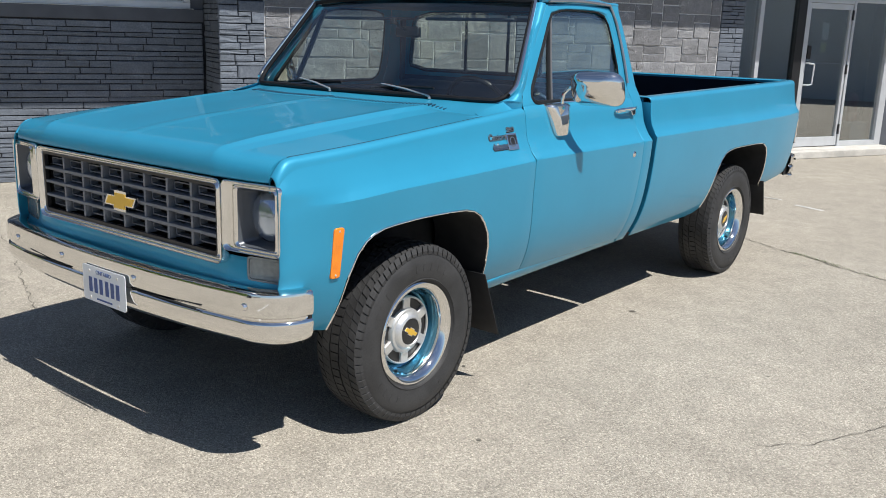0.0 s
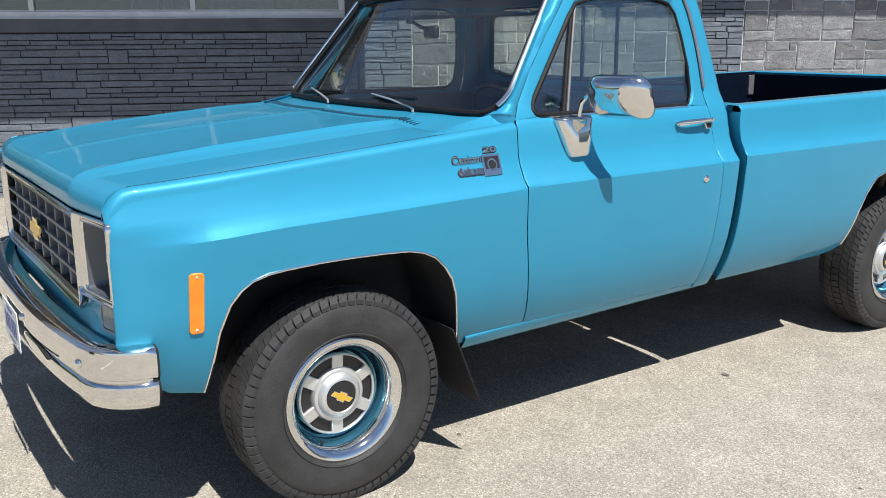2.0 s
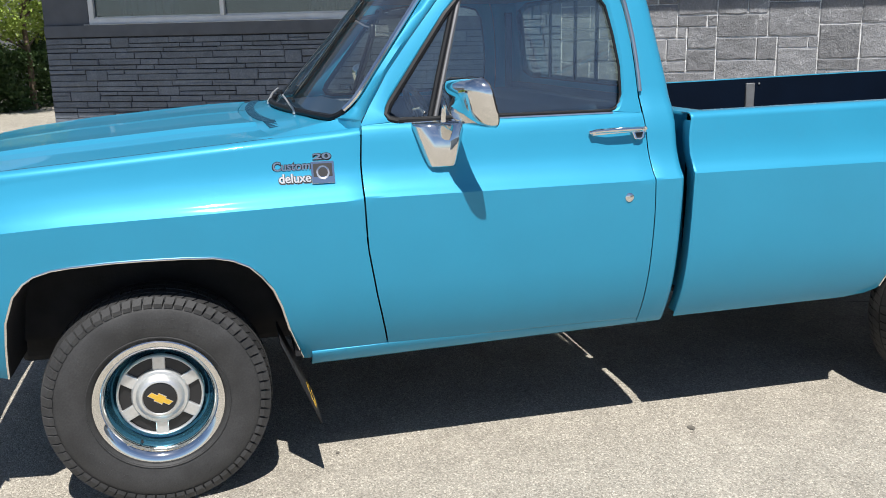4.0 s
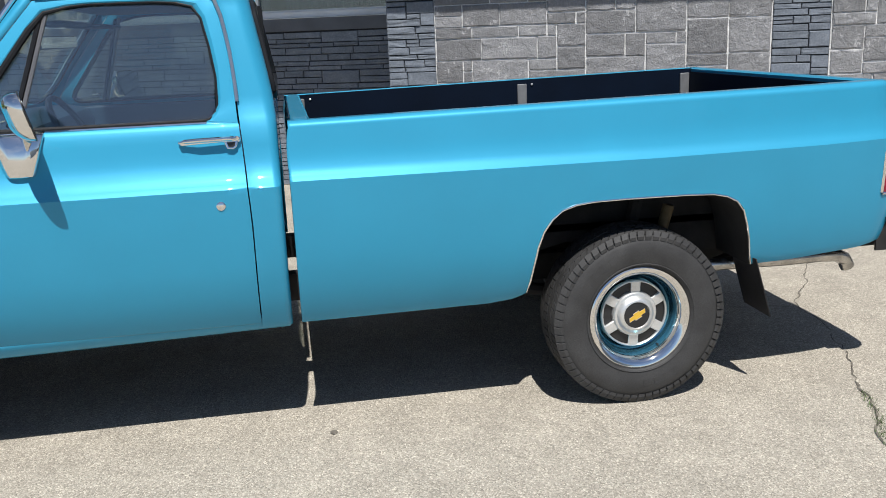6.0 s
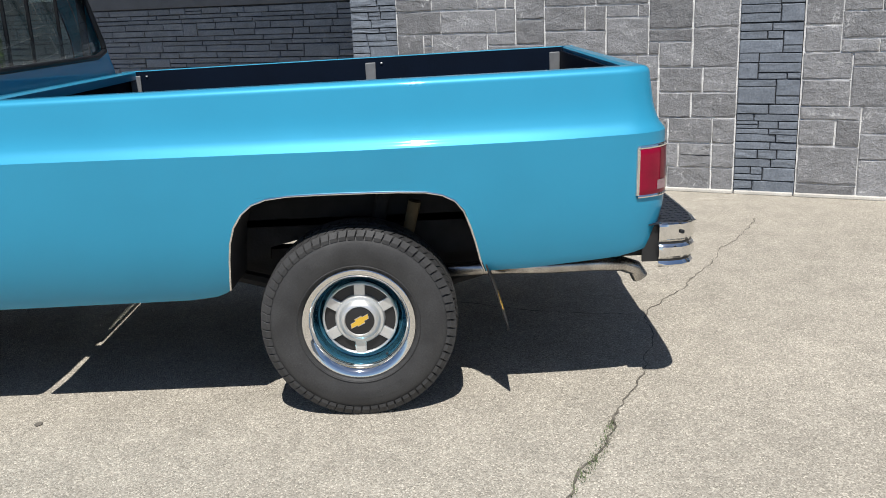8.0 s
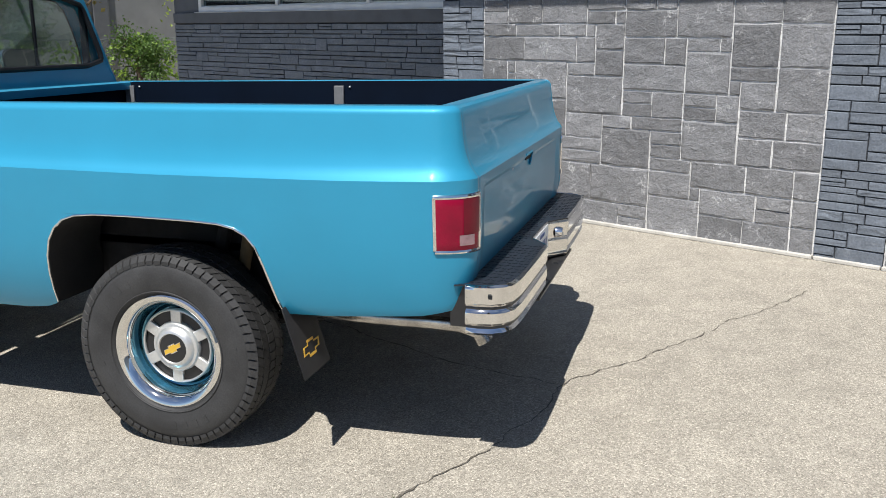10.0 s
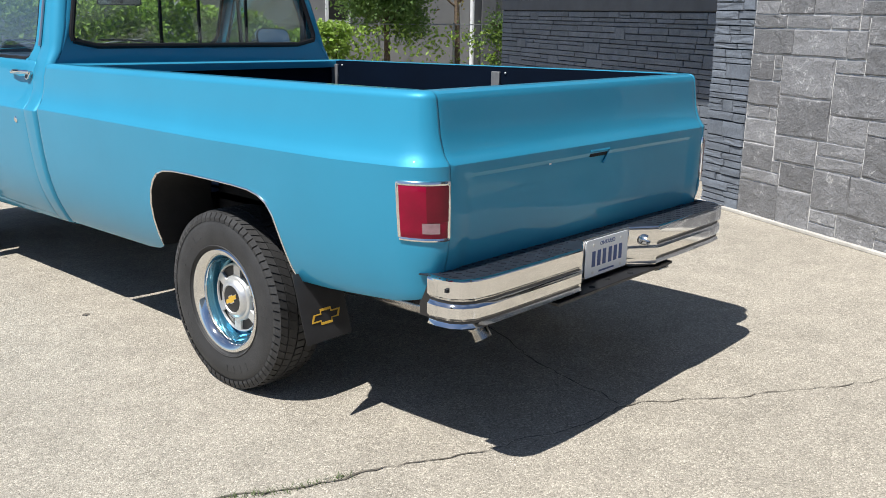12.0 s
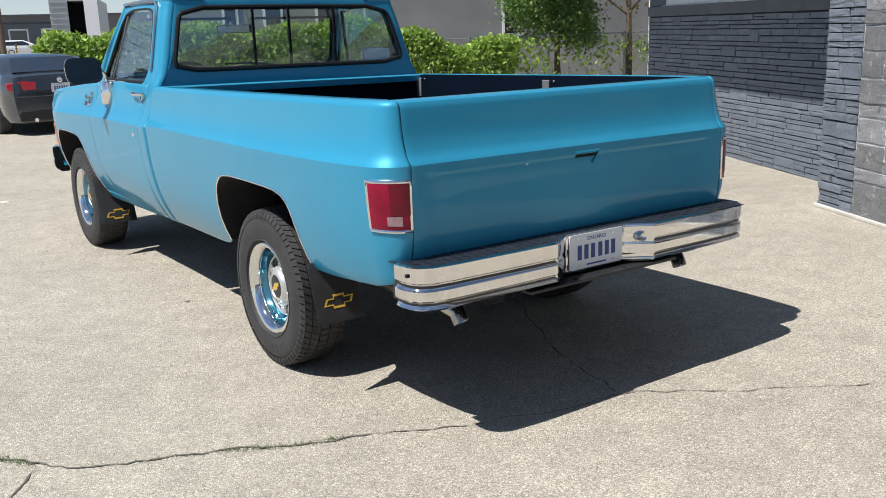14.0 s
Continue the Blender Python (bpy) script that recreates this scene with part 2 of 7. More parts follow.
def ring(outer, inner, depth, place):
    """A flat frame between two outlines with the same number of points."""
    bm = bmesh.new()
    n = len(outer)
    loops = [[bm.verts.new(place(a, b, d)) for a, b in o] for o, d in ((outer, 0), (outer, depth), (inner, depth), (inner, 0))]
    for k in range(4):
        a, b = loops[k], loops[(k + 1) % 4]
        for i in range(n):
            j = (i + 1) % n
            bm.faces.new((a[i], a[j], b[j], b[i]))
    return bm


def join(target, source, m=None):
    """Adds the geometry of one bmesh to another."""
    table_ = {}
    for v in source.verts:
        table_[v] = target.verts.new(m @ v.co if m else v.co)
    for f in source.faces:
        nf = target.faces.new([table_[v] for v in f.verts])
        nf.material_index = f.material_index
    source.free()
    return target


def letters(text, size, mat, parent, name, m, depth=0.001, label="", width=None, bold=0.0):
    """Raised lettering in the built-in font, turned into a mesh."""
    cu = bpy.data.curves.new(name, 'FONT')
    cu.body = text
    cu.size = size
    cu.extrude = depth
    cu.offset = bold
    cu.align_x = 'CENTER'
    cu.align_y = 'CENTER'
    tmp = bpy.data.objects.new(name, cu)
    scene.collection.objects.link(tmp)
    bpy.context.view_layer.update()
    me = bpy.data.meshes.new_from_object(tmp.evaluated_get(bpy.context.evaluated_depsgraph_get()))
    bpy.data.objects.remove(tmp)
    if width:
        w = max(v.co.x for v in me.vertices) - min(v.co.x for v in me.vertices)
        for v in me.vertices:
            v.co.x *= width / w
    me.materials.clear()
    me.materials.append(mat)
    me.transform(m)
    ob = new(name, me)
    ob.parent = parent
    if label:
        ob["label"] = label
    return ob
# ---------------------------------------------------------------- ground
def node(nt, kind, **values):
    n = nt.new(kind)
    for k, v in values.items():
        n.inputs[k.replace("_", " ")].default_value = v
    return n


def asphalt_material():
    """Worn asphalt: pale and dark chips of stone in tan-grey binder, with broad stains."""
    m = bpy.data.materials.new("asphalt")
    m.use_nodes = True
    nt, ln = m.node_tree.nodes, m.node_tree.links
    b = nt["Principled BSDF"]
    b.inputs["Roughness"].default_value = 0.88
    b.inputs["Specular IOR Level"].default_value = 0.3
    co = nt.new("ShaderNodeTexCoord")
    chips = node(nt, "ShaderNodeTexVoronoi", Scale=175.0)
    small = node(nt, "ShaderNodeTexVoronoi", Scale=420.0)
    broad = node(nt, "ShaderNodeTexNoise", Scale=0.55, Detail=7.0, Roughness=0.62)
    patch = node(nt, "ShaderNodeTexNoise", Scale=5.0, Detail=6.0, Roughness=0.6)
    for t in (chips, small, broad, patch):
        ln.new(co.outputs["Object"], t.inputs["Vector"])
    grey = nt.new("ShaderNodeSeparateColor")
    ln.new(chips.outputs["Color"], grey.inputs[0])
    ramp = nt.new("ShaderNodeValToRGB")
    e = ramp.color_ramp.elements
    e[0].position, e[0].color = 0.0, (0.220, 0.200, 0.166, 1)
    e[1].position, e[1].color = 1.0, (0.580, 0.532, 0.446, 1)
    for p, c in ((0.28, (0.311, 0.284, 0.237, 1)), (0.62, (0.368, 0.337, 0.282, 1)), (0.86, (0.434, 0.397, 0.333, 1))):
        x = e.new(p)
        x.color = c
    ln.new(grey.outputs[0], ramp.inputs[0])
    grey2 = nt.new("ShaderNodeSeparateColor")
    ln.new(small.outputs["Color"], grey2.inputs[0])
    r2 = node(nt, "ShaderNodeMapRange", To_Min=0.85, To_Max=1.14)
    ln.new(grey2.outputs[0], r2.inputs["Value"])
    r3 = node(nt, "ShaderNodeMapRange", From_Min=0.3, From_Max=0.7, To_Min=0.89, To_Max=1.09)
    ln.new(broad.outputs[0], r3.inputs["Value"])
    r4 = node(nt, "ShaderNodeMapRange", From_Min=0.3, From_Max=0.7, To_Min=0.88, To_Max=1.10)
    ln.new(patch.outputs[0], r4.inputs["Value"])
    k = None
    for r in (r2, r3, r4):
        if k is None:
            k = r.outputs[0]
        else:
            mu = nt.new("ShaderNodeMath")
            mu.operation = 'MULTIPLY'
            ln.new(k, mu.inputs[0])
            ln.new(r.outputs[0], mu.inputs[1])
            k = mu.outputs[0]
    sc = nt.new("ShaderNodeVectorMath")
    sc.operation = 'SCALE'
    ln.new(ramp.outputs[0], sc.inputs[0])
    ln.new(k, sc.inputs["Scale"])
    ln.new(sc.outputs[0], b.inputs["Base Color"])
    bp = node(nt, "ShaderNodeBump", Strength=0.8, Distance=0.004)
    ln.new(chips.outputs["Distance"], bp.inputs["Height"])
    bp.invert = True
    bp2 = node(nt, "ShaderNodeBump", Strength=0.5, Distance=0.03)
    ln.new(patch.outputs[0], bp2.inputs["Height"])
    ln.new(bp2.outputs[0], bp.inputs["Normal"])
    ln.new(bp.outputs[0], b.inputs["Normal"])
    return m


ASPHALT = asphalt_material()
xs = [-900, -60, -20, -8, -4, 0, 4, 8, 20, 60, 900]
ground = put("ground", sheet([[(x, y, 0.0) for x in xs] for y in xs]), ASPHALT, smooth=False)
tagged(ground, "worn tan-grey asphalt lot with fine stone chips", "asphalt", kind="structure")
CRACK = material("crack_dirt", (0.110, 0.098, 0.080), rough=0.95, dark=0.6, light=1.5, scale=30)


def crack(points, width, seed, name="pavement_crack"):
    """A jagged dark ribbon, uneven in width."""
    rnd = random.Random(seed)
    pts = []
    for (a, b) in zip(points, points[1:]):
        n = max(2, int(math.dist(a, b) / 0.035))
        for i in range(n):
            pts.append(Vector((lerp(a[0], b[0], i / n), lerp(a[1], b[1], i / n), 0)))
    pts.append(Vector((*points[-1], 0)))
    walk_off = 0.0
    l, r = [], []
    for i, p in enumerate(pts):
        d = (pts[min(i + 1, len(pts) - 1)] - pts[max(i - 1, 0)]).normalized()
        nrm = Vector((-d.y, d.x, 0))
        walk_off = 0.75 * walk_off + rnd.uniform(-0.014, 0.014)
        w = width * rnd.uniform(0.25, 1.25) * (1.0 if 0 < i < len(pts) - 1 else 0.15)
        c = p + nrm * walk_off
        l.append(c + nrm * w / 2 + Vector((0, 0, 0.004)))
        r.append(c - nrm * w / 2 + Vector((0, 0, 0.004)))
    ob = put(name, sheet([l, r]), CRACK, smooth=False)
    return tagged(ob, "thin jagged crack in the asphalt", "crack", "cracks in the asphalt", "structure")


MAIN_CRACK = [(2.9, 3.36), (2.28, 3.52), (2.12, 3.75), (2.0, 3.88), (1.52, 4.10), (1.25, 4.24), (1.09, 4.29), (0.87, 4.38), (0.62, 4.50), (0.28, 4.61), (-0.05, 4.67), (-0.17, 4.73), (-0.43, 4.93), (-0.91, 5.24), (-1.30, 5.50), (-1.64, 5.71), (-1.93, 5.88)]
crack(MAIN_CRACK[:9], 0.0105, 1)
crack(MAIN_CRACK[8:], 0.006, 8)
crack([(2.12, 3.78), (2.20, 3.88), (2.30, 4.02), (2.45, 4.25)], 0.011, 2)
crack([(-0.04, 4.66), (-0.12, 4.42), (-0.23, 4.06), (-0.45, 3.65), (-0.62, 3.30)], 0.008, 3)
crack([(2.12, 0.74), (2.29, 0.89), (2.40, 1.08), (2.50, 1.28), (2.66, 1.55)], 0.0042, 4)
crack([(-1.6, -0.35), (-2.3, -0.10), (-3.1, 0.25), (-3.9, 0.40)], 0.005, 5)
crack([(3.1, 2.3), (2.6, 2.45), (2.35, 2.38)], 0.005, 6)
STAIN = material("oil_spot", (0.135, 0.122, 0.102), rough=0.7, dark=0.7, light=1.3, scale=60)
bm = bmesh.new()
for (x, y, r) in ((0.905, 2.035, 0.020), (0.72, 0.62, 0.010), (1.55, 5.40, 0.012), (-0.2, 6.1, 0.013), (1.9, 1.55, 0.007), (1.27, 0.01, 0.012)):
    n = 11
    vs = [bm.verts.new((x + r * (1 + 0.4 * math.sin(3 * k + x)) * math.cos(2 * math.pi * k / n), y + r * 0.8 * math.sin(2 * math.pi * k / n), 0.004)) for k in range(n)]
    bm.faces.new(vs)
tagged(put("ground_spots", bm, STAIN, smooth=False), "small dark spots on the asphalt", "stain", kind="stuff")
LINE_PAINT = material("worn_road_paint", (0.62, 0.61, 0.58), rough=0.8, dark=0.55, light=1.15, scale=12, fine=0.3, fine_scale=70)
for pts in (((1.07, -2.60), (2.6, -3.45), 0.09), ((0.42, 6.40), (0.72, 6.30), 0.05), ((-0.05, 6.62), (0.22, 6.58), 0.03)):
    a, b, w = Vector((*pts[0], 0.004)), Vector((*pts[1], 0.004)), pts[2]
    n = Vector((-(b - a).y, (b - a).x, 0)).normalized() * w / 2
    tagged(put("parking_line", sheet([[a + n, b + n], [a - n, b - n]]), LINE_PAINT, smooth=False), "worn white paint mark on the asphalt", "road marking", kind="structure")
GRASS = material("crack_grass", (0.075, 0.105, 0.035), rough=0.7, dark=0.6, light=1.4, scale=30)
bm = bmesh.new()
rg = random.Random(8)
for i in range(520):
    k = rg.random() ** 1.6
    j = rg.choice((1, 1, 3, 4, 4, 5))
    a, b = MAIN_CRACK[j], MAIN_CRACK[j + 1]
    t = rg.random()
    x, y = lerp(a[0], b[0], t) + rg.gauss(0, 0.012), lerp(a[1], b[1], t) + rg.gauss(0, 0.012)
    h, w = rg.uniform(0.006, 0.022), rg.uniform(0.001, 0.0025)
    an = rg.uniform(0, 6.28)
    dx, dy = math.cos(an), math.sin(an)
    v = [bm.verts.new(p) for p in ((x - dx * w, y - dy * w, 0.003), (x + dx * w, y + dy * w, 0.003), (x + dy * h * 0.7, y - dx * h * 0.7, h))]
    bm.faces.new(v)
tagged(put("crack_grass", bm, GRASS, smooth=False), "sparse short grass growing in the crack", "grass", kind="stuff")

# ---------------------------------------------------------------- stone building: x along its front, y into it
WALL = pose(-4.22, 2.84, 0, 0, 0, 65)
TOP = 3.0


def stone_material(name, base, fleck, relief=0.02, vary=0.26):
    m = bpy.data.materials.new(name)
    m.use_nodes = True
    nt, ln = m.node_tree.nodes, m.node_tree.links
    b = nt["Principled BSDF"]
    b.inputs["Roughness"].default_value = 0.72
    geo = nt.new("ShaderNodeNewGeometry")
    n1 = node(nt, "ShaderNodeTexNoise", Scale=7.0, Detail=8.0, Roughness=0.65)
    n2 = node(nt, "ShaderNodeTexNoise", Scale=13.0, Detail=9.0, Roughness=0.68, Distortion=0.3)
    n3 = node(nt, "ShaderNodeTexNoise", Scale=70.0, Detail=4.0)
    for n in (n1, n2, n3):
        ln.new(geo.outputs["Position"], n.inputs["Vector"])
    info = nt.new("ShaderNodeObjectInfo")
    r0 = node(nt, "ShaderNodeMapRange", To_Min=1 - vary, To_Max=1 + vary)
    ln.new(info.outputs["Random"], r0.inputs["Value"])
    r1 = node(nt, "ShaderNodeMapRange", From_Min=0.3, From_Max=0.7, To_Min=0.84, To_Max=1.16)
    ln.new(n1.outputs[0], r1.inputs["Value"])
    mu = nt.new("ShaderNodeMath")
    mu.operation = 'MULTIPLY'
    ln.new(r0.outputs[0], mu.inputs[0])
    ln.new(r1.outputs[0], mu.inputs[1])
    r3 = node(nt, "ShaderNodeMapRange", From_Min=0.3, From_Max=0.7, To_Min=0.82, To_Max=1.18)
    ln.new(n3.outputs[0], r3.inputs["Value"])
    mu2 = nt.new("ShaderNodeMath")
    mu2.operation = 'MULTIPLY'
    ln.new(mu.outputs[0], mu2.inputs[0])
    ln.new(r3.outputs[0], mu2.inputs[1])
    sc = nt.new("ShaderNodeVectorMath")
    sc.operation = 'SCALE'
    sc.inputs[0].default_value = base
    ln.new(mu2.outputs[0], sc.inputs["Scale"])
    fl = node(nt, "ShaderNodeMapRange", From_Min=0.64, From_Max=0.75, To_Min=0.0, To_Max=fleck)
    ln.new(n2.outputs[0], fl.inputs["Value"])
    mix = nt.new("ShaderNodeMix")
    mix.data_type = 'RGBA'
    ln.new(fl.outputs[0], mix.inputs[0])
    ln.new(sc.outputs[0], mix.inputs[6])
    mix.inputs[7].default_value = (0.55, 0.55, 0.55, 1)
    n4 = node(nt, "ShaderNodeTexNoise", Scale=5.5, Detail=5.0, Roughness=0.62, Distortion=0.6)
    ln.new(geo.outputs["Position"], n4.inputs["Vector"])
    off = nt.new("ShaderNodeMath")
    off.operation = 'SUBTRACT'
    off.inputs[1].default_value = 0.5
    ln.new(n4.outputs[0], off.inputs[0])
    size = nt.new("ShaderNodeMath")
    size.operation = 'ABSOLUTE'
    ln.new(off.outputs[0], size.inputs[0])
    thin = node(nt, "ShaderNodeMapRange", From_Min=0.018, From_Max=0.0, To_Min=0.0, To_Max=fleck)
    ln.new(size.outputs[0], thin.inputs["Value"])
    some = node(nt, "ShaderNodeMapRange", From_Min=0.53, From_Max=0.60, To_Min=0.0, To_Max=1.0)
    ln.new(n1.outputs[0], some.inputs["Value"])
    vein = nt.new("ShaderNodeMath")
    vein.operation = 'MULTIPLY'
    ln.new(thin.outputs[0], vein.inputs[0])
    ln.new(some.outputs[0], vein.inputs[1])
    veined = nt.new("ShaderNodeMix")
    veined.data_type = 'RGBA'
    veined.inputs[7].default_value = (0.60, 0.60, 0.60, 1)
    ln.new(vein.outputs[0], veined.inputs[0])
    ln.new(mix.outputs[2], veined.inputs[6])
    ln.new(veined.outputs[2], b.inputs["Base Color"])
    bp = node(nt, "ShaderNodeBump", Strength=0.9, Distance=relief)
    ln.new(n2.outputs[0], bp.inputs["Height"])
    bp2 = node(nt, "ShaderNodeBump", Strength=0.6, Distance=0.006)
    ln.new(n3.outputs[0], bp2.inputs["Height"])
    ln.new(bp.outputs[0], bp2.inputs["Normal"])
    ln.new(bp2.outputs[0], b.inputs["Normal"])
    return m


ASHLAR = stone_material("dark_ashlar_stone", (0.200, 0.202, 0.210), 0.60, 0.026, 0.26)
LEDGE = stone_material("grey_painted_ledgestone", (0.130, 0.150, 0.180), 0.10, 0.004, 0.11)
MORTAR = material("pale_mortar", (0.60, 0.595, 0.59), rough=0.9, dark=0.75, light=1.2, scale=9, fine=0.25, bump=0.004)
DARK_JOINT = material("dark_joint", (0.030, 0.033, 0.040), rough=0.9, dark=0.7, light=1.2)
BAND = material("dark_painted_band", (0.085, 0.093, 0.110), rough=0.6, dark=0.85, light=1.12, scale=5, bump=0.001)
CONCRETE = material("pale_concrete", (0.50, 0.48, 0.44), rough=0.85, dark=0.8, light=1.15, scale=5, fine=0.15, bump=0.002)
ALU = material("pale_aluminium", (0.58, 0.60, 0.62), rough=0.4, metal=0.35, dark=0.92, light=1.05)
WHITE_FRAME = material("white_window_frame", (0.66, 0.68, 0.70), rough=0.45, dark=0.9, light=1.05)
SOFFIT = material("soffit_paint", (0.10, 0.105, 0.115), rough=0.7, dark=0.9, light=1.1)
PANE = glass("shop_glass", (0.62, 0.70, 0.74), gloss=0.12)
ENTRY_PANE = glass("entrance_glass", (0.70, 0.78, 0.80), gloss=0.38)

walls = {}
for name, lo, hi, mat, label in (
        ("wall_stone_front", (0.56, 0.016, 0.0), (6.46, 0.40, TOP), MORTAR, "dark ashlar stone wall with pale mortar joints"),
        ("wall_recess", (-5.10, 0.672, 0.0), (0.10, 1.05, 1.72), DARK_JOINT, "dark painted ledgestone wall under the window"),
        ("wall_column", (0.115, 0.018, 0.0), (0.555, 0.66, TOP), DARK_JOINT, "dark ledgestone column at the wall's corner"),
        ("wall_pilaster_middle", (3.465, 0.010, 0.0), (3.905, 0.40, TOP), DARK_JOINT, "dark ledgestone pilaster"),
        ("wall_pilaster_entrance", (6.465, 0.010, 0.0), (6.845, 0.40, TOP), DARK_JOINT, "dark ledgestone pilaster beside the entrance")):
    if name == "wall_stone_front":
        bm = boxes(((0.56, 0.009, 0.0), (3.46, 0.40, TOP)), ((3.91, 0.009, 0.0), (6.46, 0.40, TOP)), m=WALL)
    else:
        bm = boxes((lo, hi), m=WALL)
    walls[name] = tagged(put(name, bm, mat, smooth=False), label, "wall", kind="structure")
bm = boxes(((-5.10, 0.672, 2.86), (0.10, 1.05, TOP)), ((-5.10, 0.672, 1.72), (-4.56, 1.05, 2.86)), ((-0.03, 0.672, 1.72), (0.10, 1.05, 2.86)), m=WALL)
tagged(put("wall_recess_upper", bm, BAND, smooth=False), "dark painted wall round the window", "wall", kind="structure")
tagged(put("wall_side", boxes(((-5.10, 1.05, 0.0), (-4.75, 12.0, TOP)), m=WALL), BAND, smooth=False), "dark painted side wall", "wall", kind="structure")
tagged(put("wall_back", boxes(((-5.10, 12.0, 0.0), (14.0, 12.3, TOP)), m=WALL), BAND, smooth=False), "dark painted back wall", "wall", kind="structure")
tagged(put("wall_end", boxes(((10.0, 0.25, 0.0), (14.0, 0.6, TOP)), m=WALL), BAND, smooth=False), "dark painted end wall", "wall", kind="structure")
# unseen eave; its two depths are set to place the shadow edges
tagged(put("roof_eave", boxes(((-5.7, -0.56, TOP), (0.11, 12.6, TOP + 0.28)), ((0.11, -0.70, TOP), (14.5, 12.6, TOP + 0.28)), m=WALL), SOFFIT, smooth=False), "dark flat eave out of view, stepped to place its shadow", "roof", kind="structure")
tagged(put("window_band", boxes(((-5.09, 0.640, 1.590), (0.095, 0.671, 1.715)), m=WALL), BAND, smooth=False, bevel=0.004), "smooth dark band under the window", "trim", kind="structure")
for a, b in ((0.10, 3.46), (3.47, 3.90), (3.91, 6.85)):
    tagged(put("wall_footing", boxes(((a, -0.030, 0.0), (b, 0.03, 0.028)), m=WALL), CONCRETE, smooth=False, bevel=0.006), "pale concrete strip at the wall's foot", "footing", kind="structure")

# window over the recess
win = thing("window_1", "long white-framed window with dark panes", "window", kind="structure")
for lo, hi in (((-4.55, 0.660, 1.722), (-0.03, 0.74, 1.785)), ((-4.55, 0.660, 2.80), (-0.03, 0.74, 2.86)), ((-4.55, 0.661, 1.785), (-4.49, 0.74, 2.80)), ((-0.09, 0.661, 1.785), (-0.03, 0.74, 2.80)),
               ((-3.035, 0.662, 1.785), (-2.985, 0.74, 2.80)), ((-1.535, 0.662, 1.785), (-1.485, 0.74, 2.80))):
    part("window_frame", boxes((lo, hi), m=WALL), WHITE_FRAME, win, bevel=0.006)
for a, b in ((-4.49, -3.035), (-2.985, -1.535), (-1.485, -0.09)):
    part("pane", boxes(((a, 0.700, 1.785), (b, 0.706, 2.80)), m=WALL), PANE, win, smooth=False)
    part("inner_bead", boxes(((a, 0.690, 1.785), (b, 0.699, 1.80)), m=WALL), ALU, win)
part("window_sill", boxes(((-4.60, 0.630, 1.7155), (0.0, 0.70, 1.7225)), m=WALL), ALU, win, bevel=0.002)
BLIND = material("pale_blind", (0.15, 0.18, 0.19), rough=0.8, dark=0.85, light=1.1, scale=2)
ROOM = material("dim_room_wall", (0.13, 0.145, 0.15), rough=0.8, dark=0.8, light=1.1, scale=2)
tagged(put("room_floor", boxes(((-4.7, 1.06, 0.02), (10.0, 12.0, 0.06)), m=WALL), ROOM, smooth=False), "dark shop floor", "floor", kind="structure")
tagged(put("room_partition", boxes(((-4.7, 4.0, 0.06), (10.0, 4.1, 2.95)), m=WALL), ROOM, smooth=False), "dim grey inner wall", "wall", kind="structure")
tagged(put("room_end_wall", boxes(((10.0, 0.62, 0.06), (10.1, 11.9, 2.95)), m=WALL), ROOM, smooth=False), "dim grey end wall", "wall", kind="structure")
blind = thing("window_blind", "pale drawn blind behind the window", "blind")
for i, (a, b) in enumerate(((-4.45, -3.75), (-2.2, -1.6), (-1.4, -0.5))):
    rows = [[WALL @ Vector((lerp(a, b, k / 24), 1.15 + 0.03 * math.sin(k * 1.9), z)) for k in range(25)] for z in (1.75, 2.3, 2.9)]
    part("blind_panel", sheet(rows), BLIND, blind, solid=0.004, offset=0)

# entrance: storefront of glass in pale aluminium
ent = thing("door_1", "glazed shop entrance in a pale aluminium frame", "door", kind="structure")
EY = 0.22
for lo, hi in (((7.33, EY, 0.10), (7.40, EY + 0.10, TOP)), ((8.175, EY - 0.005, 0.10), (8.22, EY + 0.10, TOP)), ((9.08, EY - 0.005, 0.10), (9.125, EY + 0.10, TOP)),
               ((9.86, EY, 0.10), (9.99, EY + 0.10, TOP)), ((6.90, EY, 0.10), (7.33, EY + 0.10, 0.17)), ((7.40, EY, 0.10), (8.03, EY + 0.10, 0.17)), ((9.125, EY, 0.10), (9.86, EY + 0.10, 0.17)), ((8.22, EY, 2.10), (9.08, EY + 0.10, 2.17)), ((9.125, EY, 2.13), (9.86, EY + 0.1, 2.18))):
    part("door_frame", boxes((lo, hi), m=WALL), ALU, ent, bevel=0.004)
for a, b, z0, z1 in ((6.90, 7.33, 0.17, TOP), (7.40, 8.03, 0.17, TOP), (9.125, 9.86, 0.17, 2.13), (9.125, 9.86, 2.18, TOP), (8.22, 9.08, 2.17, TOP)):
    part("pane", boxes(((a, EY + 0.045, z0), (b, EY + 0.051, z1)), m=WALL), ENTRY_PANE, ent, smooth=False)
part("dark_jamb", boxes(((6.85, EY, 0.10), (6.90, EY + 0.10, TOP)), ((8.03, EY, 0.10), (8.175, EY + 0.10, TOP)), m=WALL), BLACK_PLASTIC, ent, "dark frame post")
LEAF = WALL @ Matrix.Translation((0.16, 0, 0))
